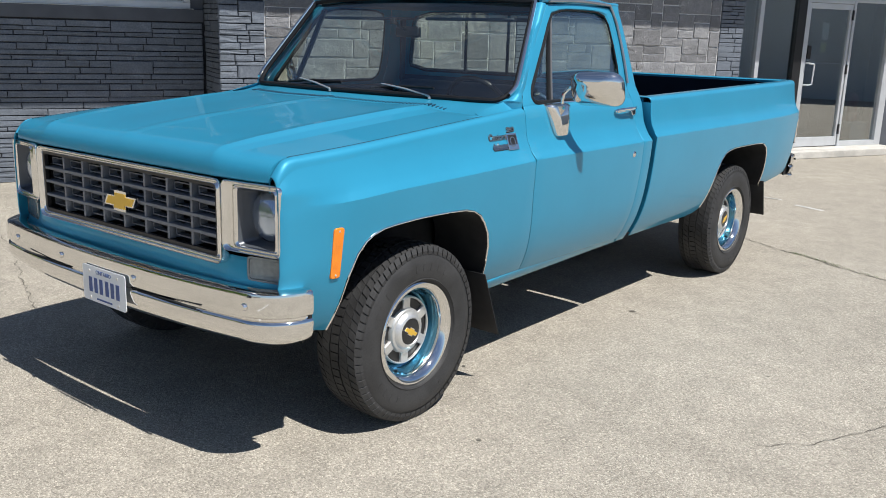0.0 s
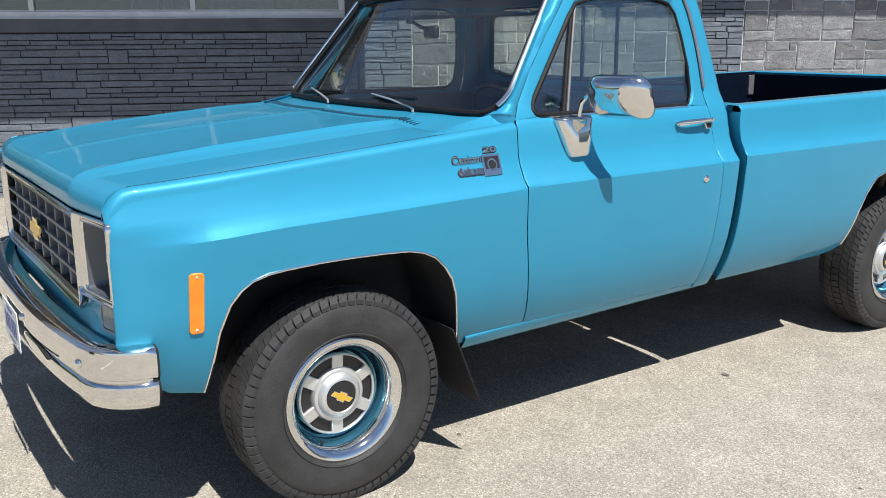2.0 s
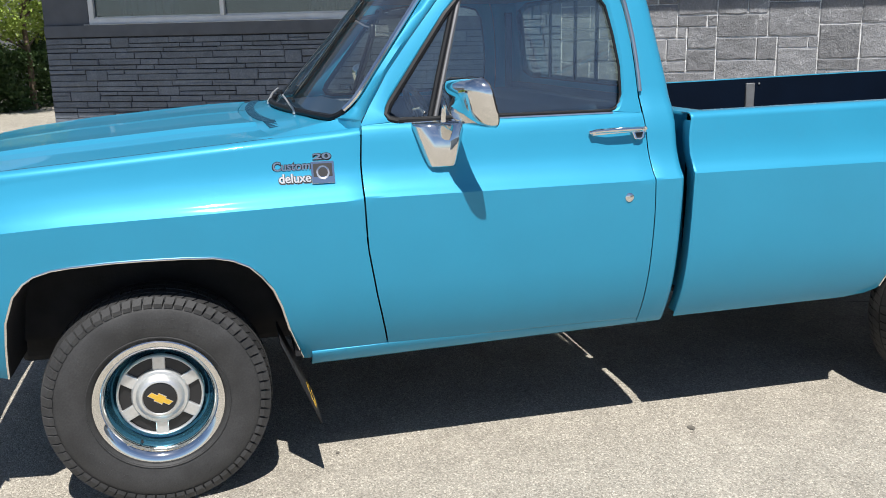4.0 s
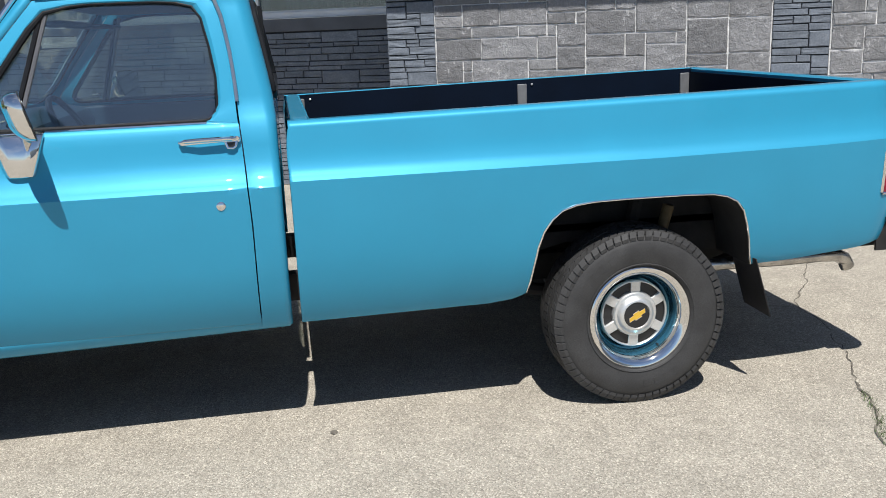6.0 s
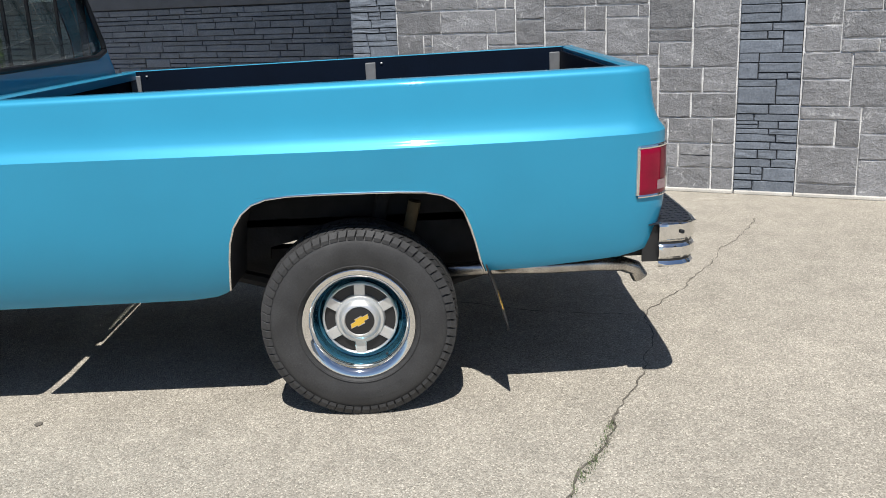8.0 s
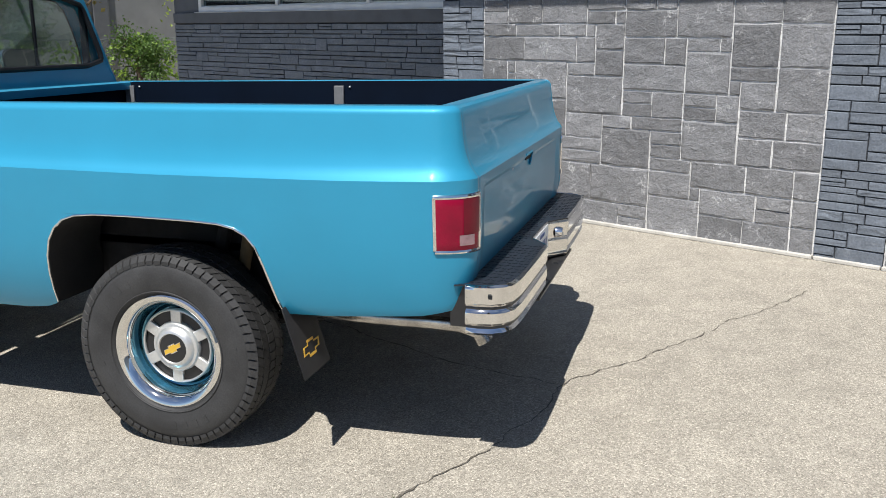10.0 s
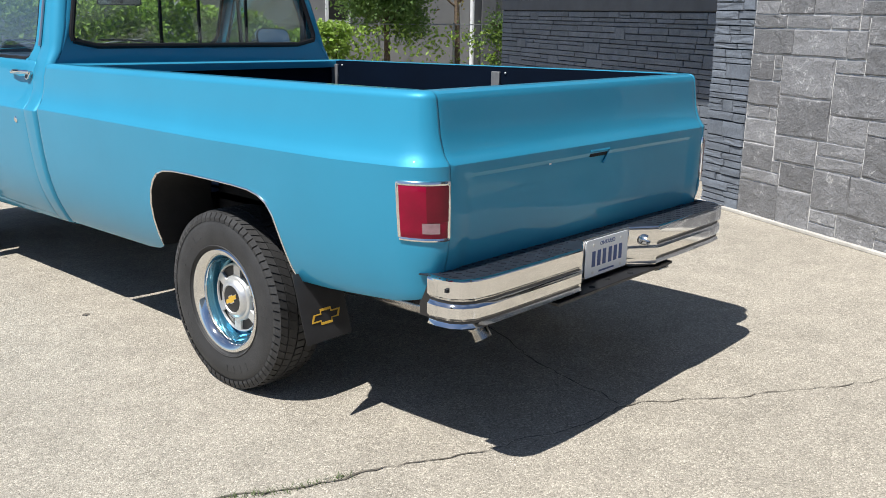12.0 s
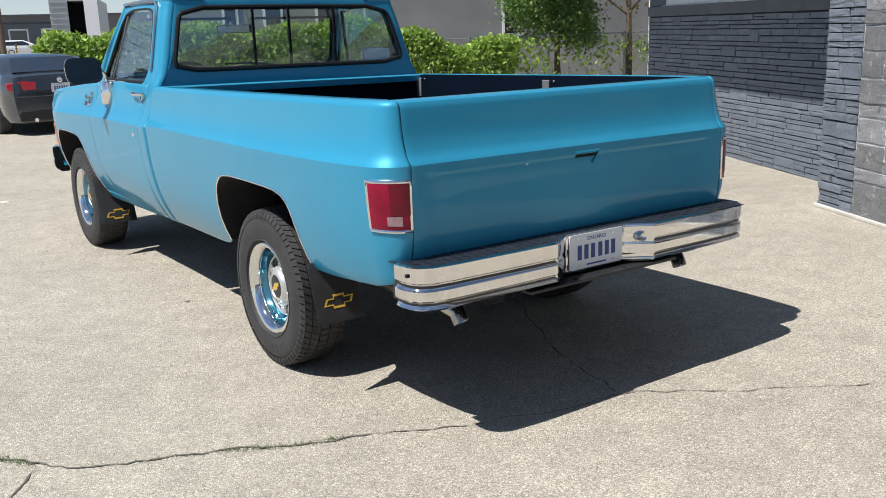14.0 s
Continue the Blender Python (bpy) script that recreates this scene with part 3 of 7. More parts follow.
leaf = part("door_leaf", boxes(((8.068, EY + 0.01, 0.112), (8.110, EY + 0.07, 2.095)), ((8.870, EY + 0.01, 0.112), (8.912, EY + 0.07, 2.095)), ((8.110, EY + 0.01, 0.112), (8.870, EY + 0.07, 0.24)), ((8.110, EY + 0.01, 2.02), (8.870, EY + 0.07, 2.095)), m=LEAF), ALU, ent, "pale aluminium door leaf", bevel=0.003)
part("door_glass", boxes(((8.110, EY + 0.037, 0.24), (8.870, EY + 0.043, 2.02)), m=LEAF), ENTRY_PANE, leaf, smooth=False)
part("pull_handle", tube([LEAF @ Vector(p) for p in ((8.12, EY + 0.02, 0.98), (8.12, EY - 0.05, 0.98), (8.20, EY - 0.06, 0.99), (8.21, EY - 0.06, 1.25), (8.20, EY - 0.06, 1.27), (8.12, EY - 0.05, 1.28), (8.12, EY + 0.02, 1.28))], 0.012, 8), ALU, leaf, "curved metal pull handle")
part("push_bar", boxes(((8.14, EY + 0.07, 1.27), (8.84, EY + 0.085, 1.285)), m=LEAF), ALU, leaf)
NOTICE = material("notice_paper", (0.62, 0.66, 0.66), rough=0.7, dark=0.95, light=1.02)
NOTICE_GREEN = material("notice_green", (0.35, 0.42, 0.06), rough=0.7, dark=0.9, light=1.05)
part("paper_notice", boxes(((8.40, EY + 0.046, 1.60), (8.53, EY + 0.049, 1.84)), m=LEAF), NOTICE, leaf, smooth=False)
part("green_notice", boxes(((8.40, EY + 0.046, 1.43), (8.51, EY + 0.049, 1.57)), m=LEAF), NOTICE_GREEN, leaf, smooth=False)
part("hours_card", boxes(((8.15, EY + 0.028, 1.34), (8.215, EY + 0.031, 1.52)), m=LEAF), BLACK_PLASTIC, leaf, smooth=False)
for z in (0.35, 1.2, 1.95):
    part("hinge", boxes(((8.905, EY - 0.012, z - 0.07), (8.925, EY + 0.01, z + 0.07)), m=LEAF), BLACK_PLASTIC, leaf)
tagged(put("entrance_step", boxes(((6.86, -0.16, 0.0), (10.0, 0.34, 0.10)), m=WALL), CONCRETE, smooth=False, bevel=0.01), "pale concrete step before the entrance", "step", kind="structure")
CABINET_GREY = material("cabinet_grey", (0.22, 0.25, 0.27), rough=0.6, dark=0.9, light=1.08, scale=3)
cab_box = thing("low_cabinet", "low grey cabinet inside the shop glass", "cabinet")
part("body", boxes(((9.50, 0.36, 0.06), (9.84, 0.62, 0.40)), m=WALL), CABINET_GREY, cab_box, smooth=False, bevel=0.006)
part("top", boxes(((9.49, 0.35, 0.40), (9.85, 0.63, 0.42)), m=WALL), CABINET_GREY, cab_box, smooth=False, bevel=0.004)
RED = material("extinguisher_red", (0.16, 0.03, 0.03), rough=0.3, dark=0.9, light=1.05)
ext = thing("fire_extinguisher", "red fire extinguisher standing on the low cabinet", "fire extinguisher")
EP = WALL @ Vector((9.60, 0.46, -0.07))
part("extinguisher_stand", tube([EP + Vector((0, 0, 0.49)), EP + Vector((0, 0, 0.51))], 0.06, 16), BLACK_PLASTIC, ext)
part("extinguisher_body", lathe([(0.50, 0.0), (0.50, 0.06), (0.52, 0.07), (0.84, 0.07), (0.89, 0.045), (0.91, 0.02), (0.91, 0.0)], "z", 20, tuple(EP)), RED, ext)
part("extinguisher_valve", tube([EP + Vector((0, 0, 0.90)), EP + Vector((0, 0, 0.96)), EP + Vector((0.08, 0.06, 0.97))], 0.014, 8), BLACK_PLASTIC, ext)
part("extinguisher_hose", tube([EP + Vector((0, 0, 0.94)), EP + Vector((-0.09, -0.05, 0.86)), EP + Vector((-0.09, -0.05, 0.6))], 0.01, 8), BLACK_PLASTIC, ext)

# ---------------------------------------------------------------- lot next door: fence with a vine hedge, trees, grey block building
def leaf_material(name, base, back):
    m = material(name, base, rough=0.55, dark=0.65, light=1.35, scale=2.5, per_piece=0.35)
    b = m.node_tree.nodes["Principled BSDF"]
    b.inputs["Transmission Weight"].default_value = 0.0
    b.inputs["Subsurface Weight"].default_value = 0.0
    nt, ln = m.node_tree.nodes, m.node_tree.links
    tl = nt.new("ShaderNodeBsdfTranslucent")
    tl.inputs[0].default_value = (*back, 1)
    mx = nt.new("ShaderNodeMixShader")
    mx.inputs[0].default_value = 0.35
    ln.new(b.outputs[0], mx.inputs[1])
    ln.new(tl.outputs[0], mx.inputs[2])
    ln.new(mx.outputs[0], nt["Material Output"].inputs[0])
    return m


VINE = leaf_material("vine_leaf", (0.225, 0.335, 0.065), (0.31, 0.47, 0.075))
TREE_LEAF = leaf_material("tree_leaf", (0.085, 0.155, 0.040), (0.16, 0.27, 0.05))
LIME_LEAF = leaf_material("lime_leaf", (0.28, 0.36, 0.075), (0.42, 0.54, 0.10))
# leaf green darkened so the side hedge looks shaded
SHADED_HEDGE_LEAF = leaf_material("shaded_hedge_leaf", (0.045, 0.085, 0.025), (0.07, 0.12, 0.03))
DRY_LEAF = leaf_material("dry_leaf", (0.17, 0.145, 0.035), (0.22, 0.18, 0.05))
BARK = material("bark", (0.13, 0.095, 0.065), rough=0.9, dark=0.6, light=1.3, scale=14, bump=0.01, bump_scale=40)
BLOCK = material("grey_block_paint", (0.205, 0.208, 0.212), rough=0.8, dark=0.85, light=1.1, scale=1.5, bump=0.002)
POST = material("fence_steel", (0.30, 0.31, 0.31), rough=0.5, metal=0.6, dark=0.8, light=1.1)


def add_leaf(bm, p, size, rnd):
    """One folded leaf of four triangles."""
    q = Euler((rnd.uniform(-1.2, 1.2), rnd.uniform(-1.2, 1.2), rnd.uniform(0, 6.28))).to_matrix()
    pts = [(-0.5, 0, 0), (0, -0.36, 0.10), (0.5, 0, -0.06), (0, 0.36, 0.10)]
    v = [bm.verts.new(p + q @ (Vector(a) * size)) for a in pts]
    bm.faces.new((v[0], v[1], v[2]))
    bm.faces.new((v[0], v[2], v[3]))


fence = thing("chain_fence", "grey steel chain-link fence behind the vines", "fence")
for k in range(12):
    y = 10.5 - 1.78 * k
    a = WALL @ Vector((-12.95, y, 0))
    part("fence_post", tube([a, a + Vector((0, 0, 1.32))], 0.025, 8), POST, fence)
part("top_rail", tube([WALL @ Vector((-12.95, 10.5, 1.28)), WALL @ Vector((-12.95, -9.1, 1.28))], 0.012, 6), POST, fence)
bm = bmesh.new()
for k in range(150):
    y = 10.0 - 0.10 * k
    for d in (1.20, -1.20):
        a, b = WALL @ Vector((-12.95, y, 0.05)), WALL @ Vector((-12.95, y + d, 1.25))
        t = Vector((0.002, 0.002, 0))
        v = [bm.verts.new(q) for q in (a - t, a + t, b + t, b - t)]
        bm.faces.new(v)
tagged(part("fence_wire", bm, POST, fence, smooth=False), kind="stuff")

rnd = random.Random(11)
bm = bmesh.new()
for i in range(34000):
    y = rnd.uniform(-9.1, 6.8)
    gap = 0.55 + 0.45 * math.sin(y * 2.1) * math.sin(y * 0.83 + 1.0)
    if y > 0.8 and rnd.random() > 0.16 or 4.2 > y > 1.6 and rnd.random() > 0.4:
        continue
    top = table(y, (-9.1, -8.7, -3.0, -1.2, -0.4, 7), (1.45, 1.66, 1.66, 1.44, 1.15, 1.15)) + 0.09 * math.sin(y * 1.7) + 0.07 * math.sin(y * 4.3 + 0.7)
    z = top * rnd.random() ** 0.55
    x = -12.7 + rnd.gauss(0, 0.16) + 0.12 * math.sin(y * 5 + z * 4)
    if rnd.random() > 0.55 + gap:
        continue
    add_leaf(bm, WALL @ Vector((x, y, z + rnd.uniform(0, 0.12))), rnd.uniform(0.065, 0.135), rnd)
hedge = tagged(put("vine_hedge", bm, VINE, smooth=False), "sunlit green vine hedge along the fence", "hedge", kind="stuff")


def build_tree(at, height, radius, leaves, mat, seed, name, label, low=0.3, size=(0.06, 0.13), lean=0.0, clump=(0.14, 0.34), count=34):
    """Trunk with limbs and a crown of small clumps of leaves."""
    r = random.Random(seed)
    t = thing(name, label, "tree", tuple(at))
    top = Vector((lean, 0.1, height * 0.78))
    trunk = [Vector((0, 0, 0)), Vector((0.03, 0.02, height * 0.25)), Vector((lean * 0.4, -0.03, height * 0.5)), top]
    bmw = tube(trunk, [0.085, 0.065, 0.05, 0.02], 8)
    tips = []
    for k in range(9):
        a = r.uniform(0, 6.28)
        z0 = height * r.uniform(0.30, 0.70)
        base = Vector((lean * z0 / height, 0, z0))
        tip = base + Vector((math.cos(a) * radius * r.uniform(0.5, 0.9), math.sin(a) * radius * r.uniform(0.5, 0.9), height * r.uniform(0.08, 0.28)))
        join(bmw, tube([base, base.lerp(tip, 0.5) + Vector((0, 0, 0.08)), tip], [0.03, 0.02, 0.007], 6))
        tips.append((base, tip))
    part("trunk", bmw, BARK, t)
    bml = bmesh.new()
    clumps = []
    for k in range(count):
        b, tip = r.choice(tips)
        c = b.lerp(tip, r.uniform(0.4, 1.15)) + Vector((r.gauss(0, radius * 0.25), r.gauss(0, radius * 0.25), r.gauss(0, height * 0.09)))
        c.z = max(c.z, height * low)
        clumps.append((c, radius * r.uniform(*clump)))
    for i in range(leaves):
        c, s = r.choice(clumps)
        add_leaf(bml, c + Vector((r.gauss(0, s), r.gauss(0, s), r.gauss(0, s * 0.8))), r.uniform(*size), r)
    tagged(part("crown", bml, mat, t, smooth=False), kind="stuff")
    return t


build_tree(WALL @ Vector((-13.4, 1.95, 0)), 3.2, 1.10, 26000, TREE_LEAF, 21, "shrub_tree", "leafy dark green young tree by the fence", low=0.20, size=(0.05, 0.10), clump=(0.11, 0.24), count=48)
build_tree(WALL @ Vector((-13.5, 3.7, 0)), 4.6, 1.7, 1500, DRY_LEAF, 22, "thin_tree", "thin tree with sparse yellowing leaves", low=0.48)
build_tree(WALL @ Vector((-12.6, 4.55, 0)), 1.5, 0.55, 4200, TREE_LEAF, 23, "fence_shrub", "dense green shrub against the fence", low=0.12, size=(0.04, 0.08))
build_tree(WALL @ Vector((-12.8, 8.6, 0)), 4.6, 1.7, 11000, LIME_LEAF, 24, "side_tree", "light green leafy tree beside the building", low=0.36, size=(0.06, 0.12), clump=(0.09, 0.19), count=70)
build_tree(WALL @ Vector((-12.2, 10.4, 0)), 4.2, 1.7, 9000, LIME_LEAF, 25, "side_tree", "light green leafy tree over the hedge", low=0.42, size=(0.06, 0.12), clump=(0.09, 0.19), count=60)
bm = bmesh.new()
for i in range(26000):
    y = rnd.uniform(6.9, 13.5)
    z = (1.50 + 0.2 * math.sin(y * 2.3)) * rnd.random() ** 0.85
    add_leaf(bm, WALL @ Vector((-12.4 + rnd.gauss(0, 0.22) + 0.15 * math.sin(y * 4 + z * 3), y, z)), rnd.uniform(0.05, 0.11), rnd)
tagged(put("side_hedge", bm, SHADED_HEDGE_LEAF, smooth=False), "dense green hedge beside the building, darkened as shade", "hedge", kind="stuff")

block = thing("block_building", "plain grey painted block building behind the hedge", "building")
part("block_wall", boxes(((-27.0, -7.2, 0.0), (-17.0, 22.0, 5.2)), m=WALL), BLOCK, block, smooth=False)
part("block_roof_edge", boxes(((-27.1, -7.3, 5.2), (-16.9, 22.1, 5.35)), m=WALL), ALU, block)
for y0, y1, z0, z1 in ((1.55, 2.20, 1.25, 2.7), (-3.3, -2.8, 1.30, 2.9), (-4.6, -4.1, 1.30, 2.9), (-5.6, -5.2, 1.6, 2.7)):
    wn_ = part("window", boxes(((-17.0, y0, z0), (-16.95, y1, z1)), m=WALL), WHITE_FRAME, block, "white-framed window")
    part("pane", boxes(((-16.95, y0 + 0.07, z0 + 0.07), (-16.94, y1 - 0.07, z1 - 0.07)), m=WALL), BLACK_PLASTIC, wn_, smooth=False)
part("downpipe", tube([WALL @ Vector((-16.9, 5.65, 0.0)), WALL @ Vector((-16.9, 5.65, 5.0))], 0.06, 8), WHITE_FRAME, block, "white downpipe")
part("pier", boxes(((-17.0, 5.95, 0.0), (-16.9, 6.35, 5.2)), m=WALL), SOFFIT, block)
part("conduit", tube([WALL @ Vector((-16.92, -2.05, 0.8)), WALL @ Vector((-16.92, -2.05, 5.0))], 0.03, 8), ALU, block)
part("meter_box", boxes(((-16.98, -2.2, 1.3), (-16.85, -1.9, 1.7)), m=WALL), ALU, block, bevel=0.01)
# ---------------------------------------------------------------- pickup truck: front axle at y 0, nose towards -y
truck = thing("pickup_truck", "light blue vintage single-cab pickup truck parked on the asphalt", "pickup truck")

SIDE_Z = (0.44, 0.50, 0.55, 0.60, 0.65, 0.70, 0.76, 0.84, 0.92, 1.00, 1.03, 1.049, 1.056, 1.08, 1.11, 1.15, 1.20, 1.25, 1.30, 1.368, 1.45, 1.55, 1.668, 1.74)
SIDE_X = (0.857, 0.893, 0.920, 0.942, 0.959, 0.972, 0.9835, 0.994, 1.002, 1.0075, 1.0095, 1.0105, 1.0060, 0.990, 0.978, 0.968, 0.961, 0.956, 0.950, 0.929, 0.908, 0.881, 0.847, 0.822)
ROWS_UP = (0.93, 0.97, 1.0, 1.03, 1.049, 1.0565, 1.065, 1.08, 1.10, 1.125, 1.155, 1.19)


def cab_x(z):
    """Half width of cab and fenders: above the crease they lean in more than the bed."""
    return table(z, SIDE_Z, SIDE_X) - table(z, (1.056, 1.075, 1.10, 1.125, 1.15, 1.20, 1.25, 1.29, 1.33, 1.45, 1.74), (0.0, 0.004, 0.008, 0.014, 0.018, 0.021, 0.026, 0.040, 0.051, 0.046, 0.035))


def body_x(y, z):
    """Half width of the body at a place along it and a height."""
    x = cab_x(z) if y < 1.94 else table(z, SIDE_Z, SIDE_X)
    f = min(max((-0.18 - y) / 0.54, 0.0), 1.0)
    soft = 0.985 - 0.05 * max(0, z - 1.0) - 0.04 * max(0, 0.75 - z)
    k = min(max((-0.42 - y) / 0.24, 0.0), 1.0)
    x = lerp(x, min(x, soft), k)
    return x - 0.047 * f * f


def fender_top(y):
    return 1.168 + 0.0735 * (y + 0.70)


def side_sheet(cols, tops, low_rows=9, round_r=0.028, shelf=0.0, dirs=None):
    """Columns (place(z), lowest z) of a body side, up to tops, with a rounded upper edge turned inwards."""
    rows = []
    for i, ((place, low), top) in enumerate(zip(cols, tops)):
        col = []
        dx, dy = dirs[i] if dirs else (1.0, 0.0)
        for k in range(low_rows + 1):
            z = lerp(low, 0.90, k / low_rows)
            col.append((*place(z), z))
        fit = min(1.0, (top - round_r - 1.065) * 0.9 / (ROWS_UP[-1] - 1.065))
        up = [z if z <= 1.065 else 1.065 + (z - 1.065) * fit for z in ROWS_UP]
        for z in up:
            col.append((*place(z), z))
        for f in (0.5, 1.0):
            z = lerp(up[-1], top - round_r, f)
            col.append((*place(z), z))
        ex, ey = place(top - round_r)
        for a in (13, 26, 39, 52, 65, 78, 90):
            inward = round_r * (1 - math.cos(radians(a)))
            col.append((ex - inward * dx, ey - inward * dy, top - round_r + round_r * math.sin(radians(a))))
        if shelf:
            col.append((ex - (round_r + shelf) * dx, ey - (round_r + shelf) * dy, top))
        rows.append(col)
    return rows


def mirrored(rows, s):
    return [[(s * p[0], p[1], p[2]) for p in r] for r in rows]


ARCH_F_Y = (-0.470, -0.462, -0.452, -0.438, -0.405, -0.37, -0.335, -0.28, -0.22, -0.10, 0.0, 0.12, 0.22, 0.28, 0.33, 0.37, 0.405, 0.43, 0.452, 0.475, 0.498)
ARCH_F_Z = (0.500, 0.560, 0.630, 0.715, 0.800, 0.842, 0.866, 0.882, 0.888, 0.893, 0.893, 0.890, 0.884, 0.870, 0.845, 0.805, 0.755, 0.690, 0.600, 0.530, 0.466)
ARCH_R_Y = (2.858, 2.868, 2.878, 2.890, 2.912, 2.945, 2.985, 3.04, 3.12, 3.25, 3.40, 3.52, 3.62, 3.68, 3.725, 3.757, 3.780, 3.798, 3.812, 3.830)
ARCH_R_Z = (0.530, 0.590, 0.660, 0.730, 0.794, 0.843, 0.874, 0.892, 0.900, 0.902, 0.901, 0.899, 0.894, 0.882, 0.860, 0.820, 0.755, 0.690, 0.625, 0.572)


def arch_lip(ys, zs, s, parent):
    """Bright moulding round a wheel opening."""
    pts = [(s * (body_x(y, z) + 0.003), y, z) for y, z in zip(ys, zs)]
    part("wheel_arch_moulding", tube(pts, 0.0045, 8), CHROME, parent, "thin bright wheel arch moulding")
    rows = [[(s * (body_x(y, z) - d), y, z - (0.004 if d else 0)) for y, z in zip(ys, zs)] for d in (0.0, 0.03, 0.30)]
    part("wheel_housing", sheet(rows), UNDER, parent, "black inner wheel housing", solid=0.004, offset=0)


def door_front(z):
    return table(z, (0.46, 0.515, 0.70, 0.88, 1.05, 1.16, 1.29), (0.806, 0.800, 0.760, 0.730, 0.723, 0.724, 0.735))


def door_rear(z):
    return table(z, (0.46, 0.67, 0.90, 1.00, 1.12, 1.215, 1.29, 1.36, 1.45, 1.57, 1.69, 1.775), (1.788, 1.789, 1.791, 1.788, 1.782, 1.777, 1.771, 1.767, 1.763, 1.751, 1.729, 1.695))


def cab_rear(z):
    return table(z, (0.46, 0.70, 1.09, 1.29, 1.38, 1.45, 1.74, 1.78), (1.905, 1.904, 1.905, 1.905, 1.898, 1.888, 1.835, 1.828))


def bed_front(z):
    return table(z, (0.48, 0.70, 1.03, 1.13, 1.22, 1.265, 1.30), (1.944, 1.942, 1.940, 1.937, 1.938, 1.944, 1.956))


def bed_rear(z):
    return 4.512 - 1.05 * (1.010 - table(z, SIDE_Z, SIDE_X)) if z > 1.03 else 4.512 - 0.25 * max(0, 0.80 - z)


def build_fender(s):
    ys = [-0.730, -0.7293, -0.727, -0.723, -0.717, -0.709, -0.698, -0.684, -0.67, -0.645, -0.62, -0.58, -0.54, -0.50] + list(ARCH_F_Y) + [0.51, 0.60, 0.66]
    lows = []
    for y in ys:
        if ARCH_F_Y[0] <= y <= ARCH_F_Y[-1]:
            lows.append(table(y, ARCH_F_Y, ARCH_F_Z))
        elif y < 0:
            lows.append(table(y, (-0.730, -0.60, -0.47), (0.70, 0.53, 0.50)))
        else:
            lows.append(0.462)
    cols = []
    for y, low in zip(ys, lows):
        t = min((y + 0.730) / 0.042, 1.0)
        edge = 0.014 * (1 - math.sqrt(1 - (1 - t) ** 2))
        cols.append(((lambda z, y=y, e=edge: (body_x(y, z) - e * 1.15, y)), low))
    cols.append(((lambda z: (body_x(0.72, z), door_front(z) - 0.003)), 0.462))
    tops = [fender_top(y) - 0.040 * max(0.0, 1 - (y + 0.730) / 0.085) ** 2.2 for y in ys] + [fender_top(0.752)]
    rows = mirrored(side_sheet(cols, tops, shelf=0.004), s)
    fender = part("front_fender", sheet(rows), PAINT, truck, solid=0.006, offset=0, angle=21)
    for v in fender.data.vertices:      # the crease falls away towards the nose
        v.co.z += table(v.co.y, (-0.52, -0.235, 0.165, 0.43, 0.75), (-0.046, -0.028, -0.019, -0.012, -0.003)) * table(v.co.z, (0.90, 1.053, 1.16), (0.0, 1.0, 0.0))
    arch_lip(ARCH_F_Y, ARCH_F_Z, s, fender)
    marker = part("side_marker_lamp", prism(rounded(0.044, 0.192, 0.012), 0.014, lambda a, b, d: (s * (body_x(-0.505 + a, 0.82 + b) - 0.004 + d), -0.505 + a + 0.03 * b, 0.82 + b)),
                  AMBER, fender, "amber side marker lens", bevel=0.003)
    for dz in (-0.083, 0.083):
        xs_ = body_x(-0.505, 0.82 + dz)
        part("marker_screw", boxes(((s * (xs_ + 0.006), -0.509 + dz * 0.03, 0.82 + dz - 0.004), (s * (xs_ + 0.0112), -0.501 + dz * 0.03, 0.82 + dz + 0.004))), STEEL, marker, bevel=0.002)
    return fender


SLOT_BLUE = material("shaded_slot_blue", (0.008, 0.055, 0.095), rough=0.6, dark=0.9, light=1.1)
POCKET = material("dull_grey_bracket", (0.17, 0.175, 0.18), rough=0.6, metal=0.3, dark=0.8, light=1.15, scale=20)
DRIP = material("dull_drip_rail", (0.42, 0.43, 0.46), rough=0.30, metal=0.9, dark=0.85, light=1.08)
DIVIDER = material("dull_divider_metal", (0.17, 0.17, 0.175), rough=0.42, metal=0.6, dark=0.85, light=1.1)
# body blue darkened for the shade under the door handle
CUP_SHADE = material("shaded_cup_blue", (0.022, 0.20, 0.33), rough=0.35, dark=0.95, light=1.05, coat=0.6)
BADGE_METAL = material("worn_badge_chrome", (0.55, 0.55, 0.55), rough=0.24, metal=1.0, dark=0.9, light=1.05)


